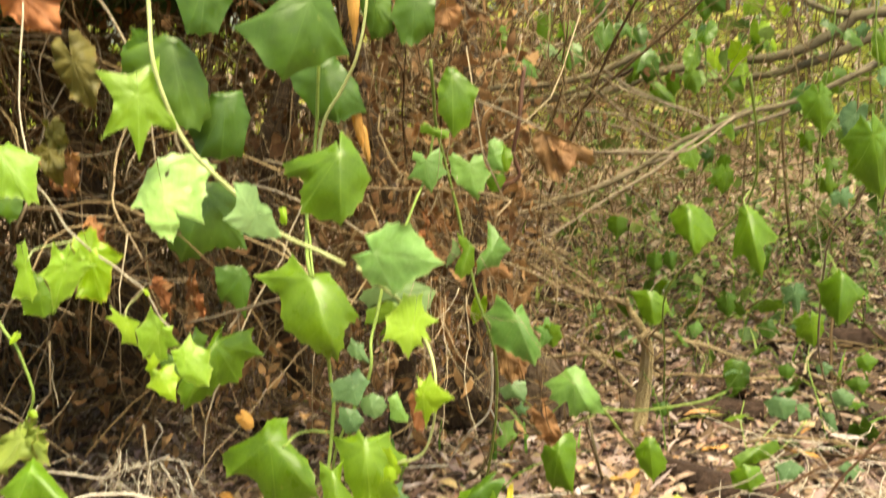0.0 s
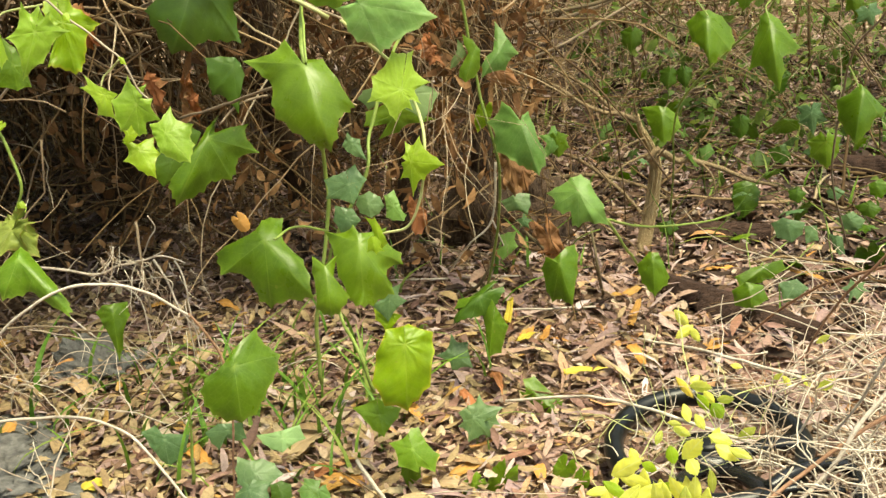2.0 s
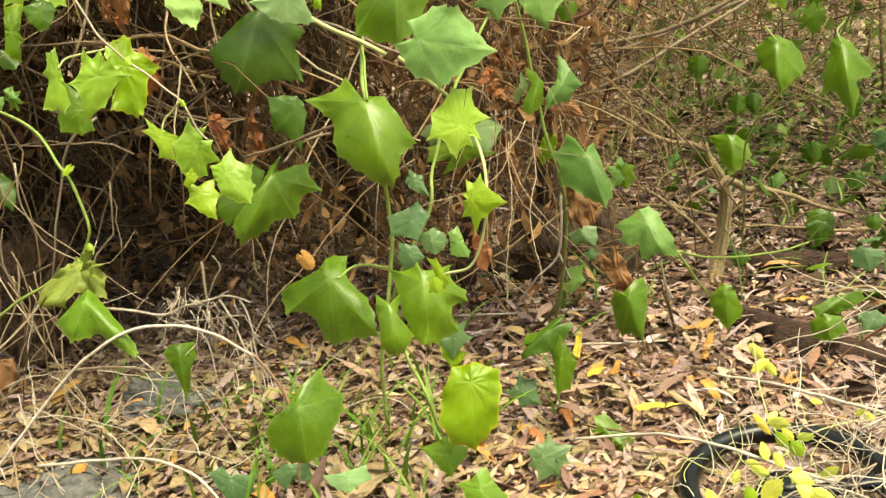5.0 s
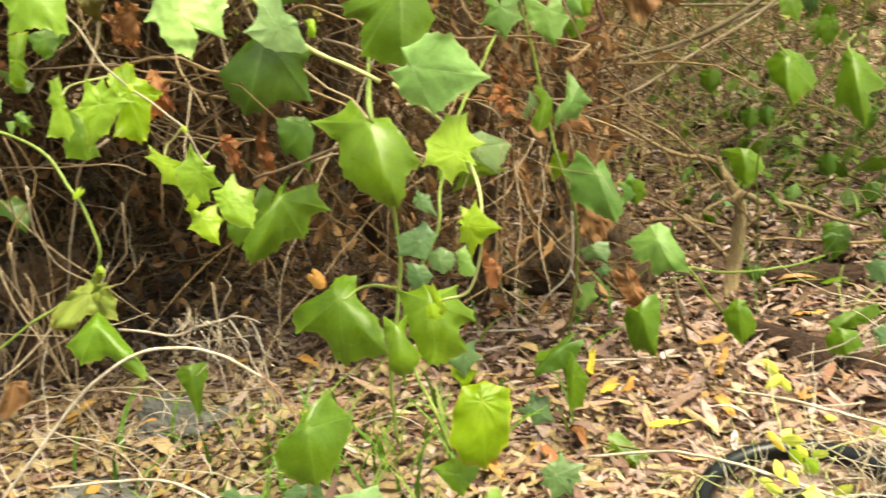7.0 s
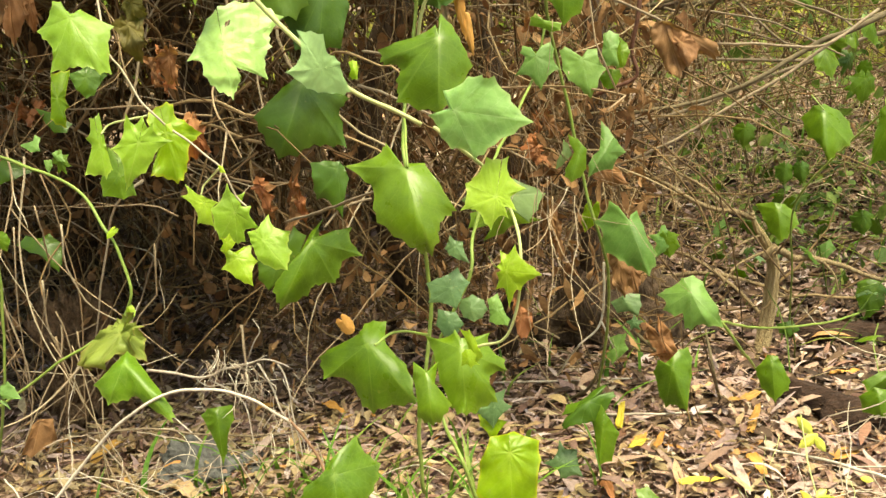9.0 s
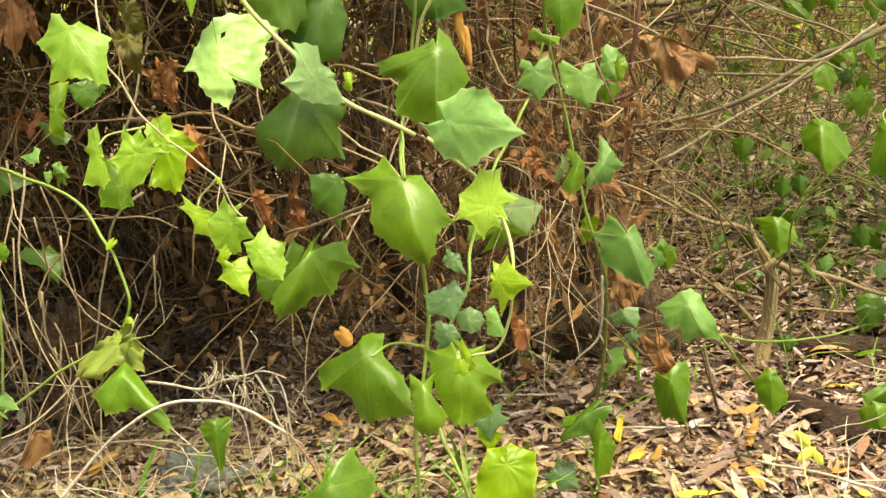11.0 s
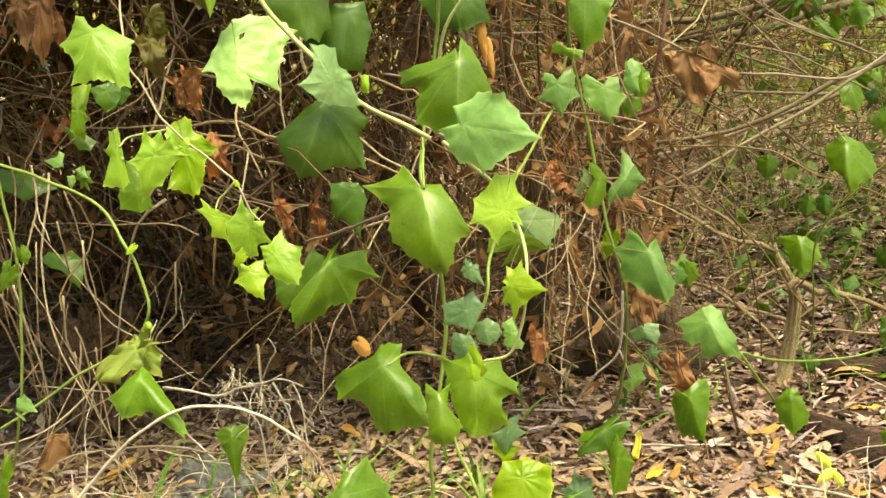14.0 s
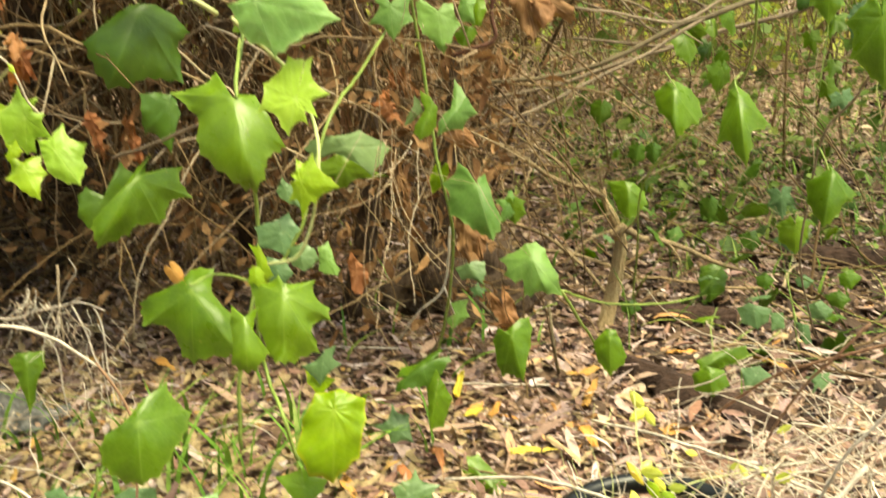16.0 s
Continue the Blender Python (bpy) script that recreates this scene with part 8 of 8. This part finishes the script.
leaf(creeper, (0.395, 1.361, 0.112), (0.408, 1.351, 0.091), 0.014, "lance", CREEP, 0.2, 0.3, 1)
leaf(creeper, (0.421, 1.312, 0.118), (0.409, 1.302, 0.098), 0.014, "lance", CREEP, 0.2, 0.3, -8)
leaf(creeper, (0.340, 1.302, 0.119), (0.331, 1.292, 0.101), 0.012, "lance", CREEP, 0.2, 0.3, -14)
leaf(creeper, (0.423, 1.498, 0.103), (0.406, 1.488, 0.096), 0.012, "lance", CREEP, 0.2, 0.3, 24)
leaf(creeper, (0.305, 1.204, 0.119), (0.307, 1.198, 0.068), 0.019, "lance", CREEP, 0.15, 0.3, 21)
leaf(creeper, (0.322, 1.229, 0.068), (0.364, 1.228, 0.083), 0.018, "lance", LIME, 0.15, 0.3, 20)
leaf(creeper, (0.360, 1.202, 0.109), (0.365, 1.198, 0.063), 0.017, "lance", CREEP, 0.15, 0.3, -9)
leaf(creeper, (0.249, 1.155, 0.131), (0.281, 1.150, 0.108), 0.015, "lance", LIME, 0.15, 0.3, -16)
leaf(creeper, (0.324, 1.146, 0.091), (0.310, 1.145, 0.139), 0.017, "lance", CREEP, 0.15, 0.3, -25)
leaf(creeper, (0.400, 1.224, 0.070), (0.394, 1.220, 0.111), 0.013, "lance", CREEP, 0.15, 0.3, 8)
leaf(creeper, (0.229, 1.180, 0.096), (0.262, 1.177, 0.106), 0.013, "lance", CREEP, 0.15, 0.3, -19)
leaf(creeper, (0.270, 1.190, 0.119), (0.318, 1.188, 0.099), 0.020, "lance", CREEP, 0.15, 0.3, 13)
leaf(creeper, (0.325, 1.174, 0.116), (0.281, 1.167, 0.084), 0.022, "lance", CREEP, 0.15, 0.3, -16)
leaf(creeper, (0.325, 1.192, 0.110), (0.338, 1.191, 0.045), 0.023, "lance", CREEP, 0.15, 0.3, -2)
leaf(creeper, (0.358, 1.171, 0.085), (0.332, 1.167, 0.134), 0.019, "lance", CREEP, 0.15, 0.3, -10)
leaf(creeper, (0.292, 1.134, 0.139), (0.261, 1.128, 0.099), 0.019, "lance", CREEP, 0.15, 0.3, 13)
leaf(creeper, (0.348, 1.134, 0.137), (0.351, 1.132, 0.079), 0.020, "lance", CREEP, 0.15, 0.3, 14)
leaf(creeper, (0.250, 1.191, 0.073), (0.273, 1.196, 0.114), 0.017, "lance", CREEP, 0.15, 0.3, -24)
leaf(creeper, (0.364, 1.156, 0.093), (0.364, 1.158, 0.141), 0.017, "lance", CREEP, 0.15, 0.3, -11)
leaf(creeper, (0.287, 1.182, 0.102), (0.323, 1.181, 0.049), 0.022, "lance", CREEP, 0.15, 0.3, 15)
leaf(creeper, (0.376, 1.136, 0.134), (0.373, 1.137, 0.081), 0.018, "lance", CREEP, 0.15, 0.3, 24)
leaf(creeper, (0.252, 1.129, 0.133), (0.242, 1.122, 0.092), 0.016, "lance", CREEP, 0.15, 0.3, -3)

# ---- grass ----
grass = thing("grass", (-0.4, 1.6, 0.0), "sparse thin green grass blades in the litter", "grass", "", "stuff")


def grass_mass(n, x, y, sx, sy, seed, height=(0.06, 0.2)):
    r = random.Random(seed)
    verts, faces = [], []
    for _ in range(n):
        p = V3((r.gauss(x, sx), r.gauss(y, sy), 0.0))
        a = r.uniform(0, 6.283)
        d, h, w = V3((math.cos(a), math.sin(a), 0)), r.uniform(*height), r.uniform(0.002, 0.0065)
        s, lean = V3((-d.y, d.x, 0)), r.uniform(0.3, 1.2)
        k = len(verts)
        for i in range(6):
            u = i / 5
            c = p + d * (lean * h * u * u) + V3((0, 0, h * (u - 0.35 * lean * u * u)))
            ww = w * (1 - u) ** 0.6 + 0.0002
            verts += [c - s * ww, c + V3((0, 0, -0.0006)), c + s * ww]
        for i in range(5):
            for j in range(2):
                a0 = k + i * 3 + j
                faces.append((a0, a0 + 1, a0 + 4, a0 + 3))
    part("grass_tuft", verts, faces, GRASS, grass, "", True, "stuff")


grass_mass(58, -0.28, 1.6, 0.12, 0.15, 61)
grass_mass(48, -0.5, 1.5, 0.18, 0.16, 62, (0.05, 0.15))
grass_mass(36, -0.1, 1.5, 0.08, 0.12, 63)
grass_mass(24, 0.05, 2.2, 0.2, 0.2, 64)
grass_mass(260, 1.1, 3.2, 0.55, 0.7, 65, (0.03, 0.12))
grass_mass(200, 1.8, 4.6, 0.8, 0.8, 66, (0.05, 0.2))

# ---- fallen leaves that stand out ----
fallen((0.222, 1.676), (0.300, 1.691), 0.016, GOLD, "yellow-green narrow leaf lying on brown litter")
fallen((0.341, 1.777), (0.366, 1.700), 0.02, ORANGE, "orange brown leaf lying on brown litter")
fallen((0.330, 2.009), (0.398, 2.053), 0.026, ORANGE, "tan-orange broad leaf lying on brown litter")
fallen((0.352, 1.879), (0.387, 2.008), 0.018, ORANGE, "orange narrow leaf lying on brown litter")
fallen((0.542, 2.160), (0.615, 2.165), 0.018, ORANGE, "orange narrow leaf lying on brown litter")
fallen((0.713, 2.149), (0.774, 2.045), 0.022, ORANGE, "orange narrow leaf lying on brown litter")
fallen((0.116, 1.887), (0.126, 2.013), 0.016, GOLD, "golden narrow leaf lying on brown litter")
fallen((0.135, 1.803), (0.178, 1.843), 0.016, GOLD, "golden narrow leaf lying on brown litter")
fallen((0.183, 1.810), (0.201, 1.878), 0.016, ORANGE, "dull orange leaf lying on brown litter")
fallen((0.146, 1.823), (0.168, 1.874), 0.02, ORANGE, "dull orange leaf lying on brown litter")
fallen((0.480, 1.772), (0.550, 1.819), 0.03, ORANGE, "dull orange leaf lying on brown litter")
fallen((0.638, 1.843), (0.696, 1.867), 0.018, TAN, "pale tan leaf lying on brown litter")
fallen((0.417, 1.924), (0.477, 1.883), 0.018, TAN, "pale tan leaf lying on brown litter")
fallen((0.246, 2.056), (0.308, 2.101), 0.02, TAN, "pale tan leaf lying on brown litter")
fallen((0.248, 1.541), (0.257, 1.469), 0.02, TAN, "pale tan leaf lying on brown litter")
fallen((0.042, 1.338), (0.099, 1.385), 0.024, ORANGE, "dull orange leaf lying on brown litter")
fallen((-0.048, 1.560), (-0.004, 1.485), 0.022, ORANGE, "dull orange leaf lying on brown litter")
fallen((-0.134, 1.383), (-0.178, 1.432), 0.035, TAN, "pale tan leaf lying on brown litter")
fallen((-0.091, 1.321), (-0.152, 1.336), 0.03, ORANGE, "dull orange leaf lying on brown litter")
fallen((-0.382, 1.413), (-0.324, 1.365), 0.028, ORANGE, "dull orange leaf lying on brown litter")
fallen((-0.694, 1.428), (-0.699, 1.501), 0.03, ORANGE, "dull orange leaf lying on brown litter")
fallen((-0.503, 1.301), (-0.471, 1.332), 0.03, GOLD, "golden broad leaf lying on brown litter")
fallen((-0.619, 1.386), (-0.582, 1.375), 0.018, TAN, "pale tan leaf lying on brown litter")
fallen((0.789, 2.292), (0.848, 2.237), 0.02, TAN, "pale tan leaf lying on brown litter")
fallen((0.737, 1.793), (0.812, 1.841), 0.02, TAN, "pale tan leaf lying on brown litter")
fallen((0.045, 1.599), (0.077, 1.513), 0.02, RUST, "rust-brown dry leaf lying on brown litter")
fallen((0.091, 1.683), (0.113, 1.579), 0.02, RUST, "rust-brown dry leaf lying on brown litter")
fallen((0.167, 1.370), (0.175, 1.324), 0.025, ORANGE, "dull orange leaf lying on brown litter")
fallen((0.026, 1.323), (0.076, 1.309), 0.03, TAN, "pale tan leaf lying on brown litter")
fallen((0.283, 1.727), (0.345, 1.640), 0.016, TAN, "pale tan leaf lying on brown litter")
fallen((-0.216, 1.398), (-0.172, 1.493), 0.055, TAN, "broad tan leaf lying on brown litter")
fallen((-0.149, 1.295), (-0.103, 1.329), 0.028, ORANGE, "broad orange-brown leaf lying on brown litter")
fallen((-0.167, 1.343), (-0.128, 1.368), 0.03, RUST, "rust-brown broad leaf lying on brown litter")
fallen((-0.863, 1.709), (-0.841, 1.806), 0.03, ORANGE, "dull orange leaf lying on brown litter")
fallen((-0.665, 1.647), (-0.597, 1.586), 0.035, TAN, "pale tan leaf lying on brown litter")
fallen((-0.627, 1.969), (-0.588, 1.998), 0.022, ORANGE, "dull orange leaf lying on brown litter")
fallen((-0.452, 1.717), (-0.422, 1.764), 0.028, TAN, "pale tan leaf lying on brown litter")
fallen((-0.489, 1.998), (-0.428, 1.955), 0.02, ORANGE, "dull orange leaf lying on brown litter")
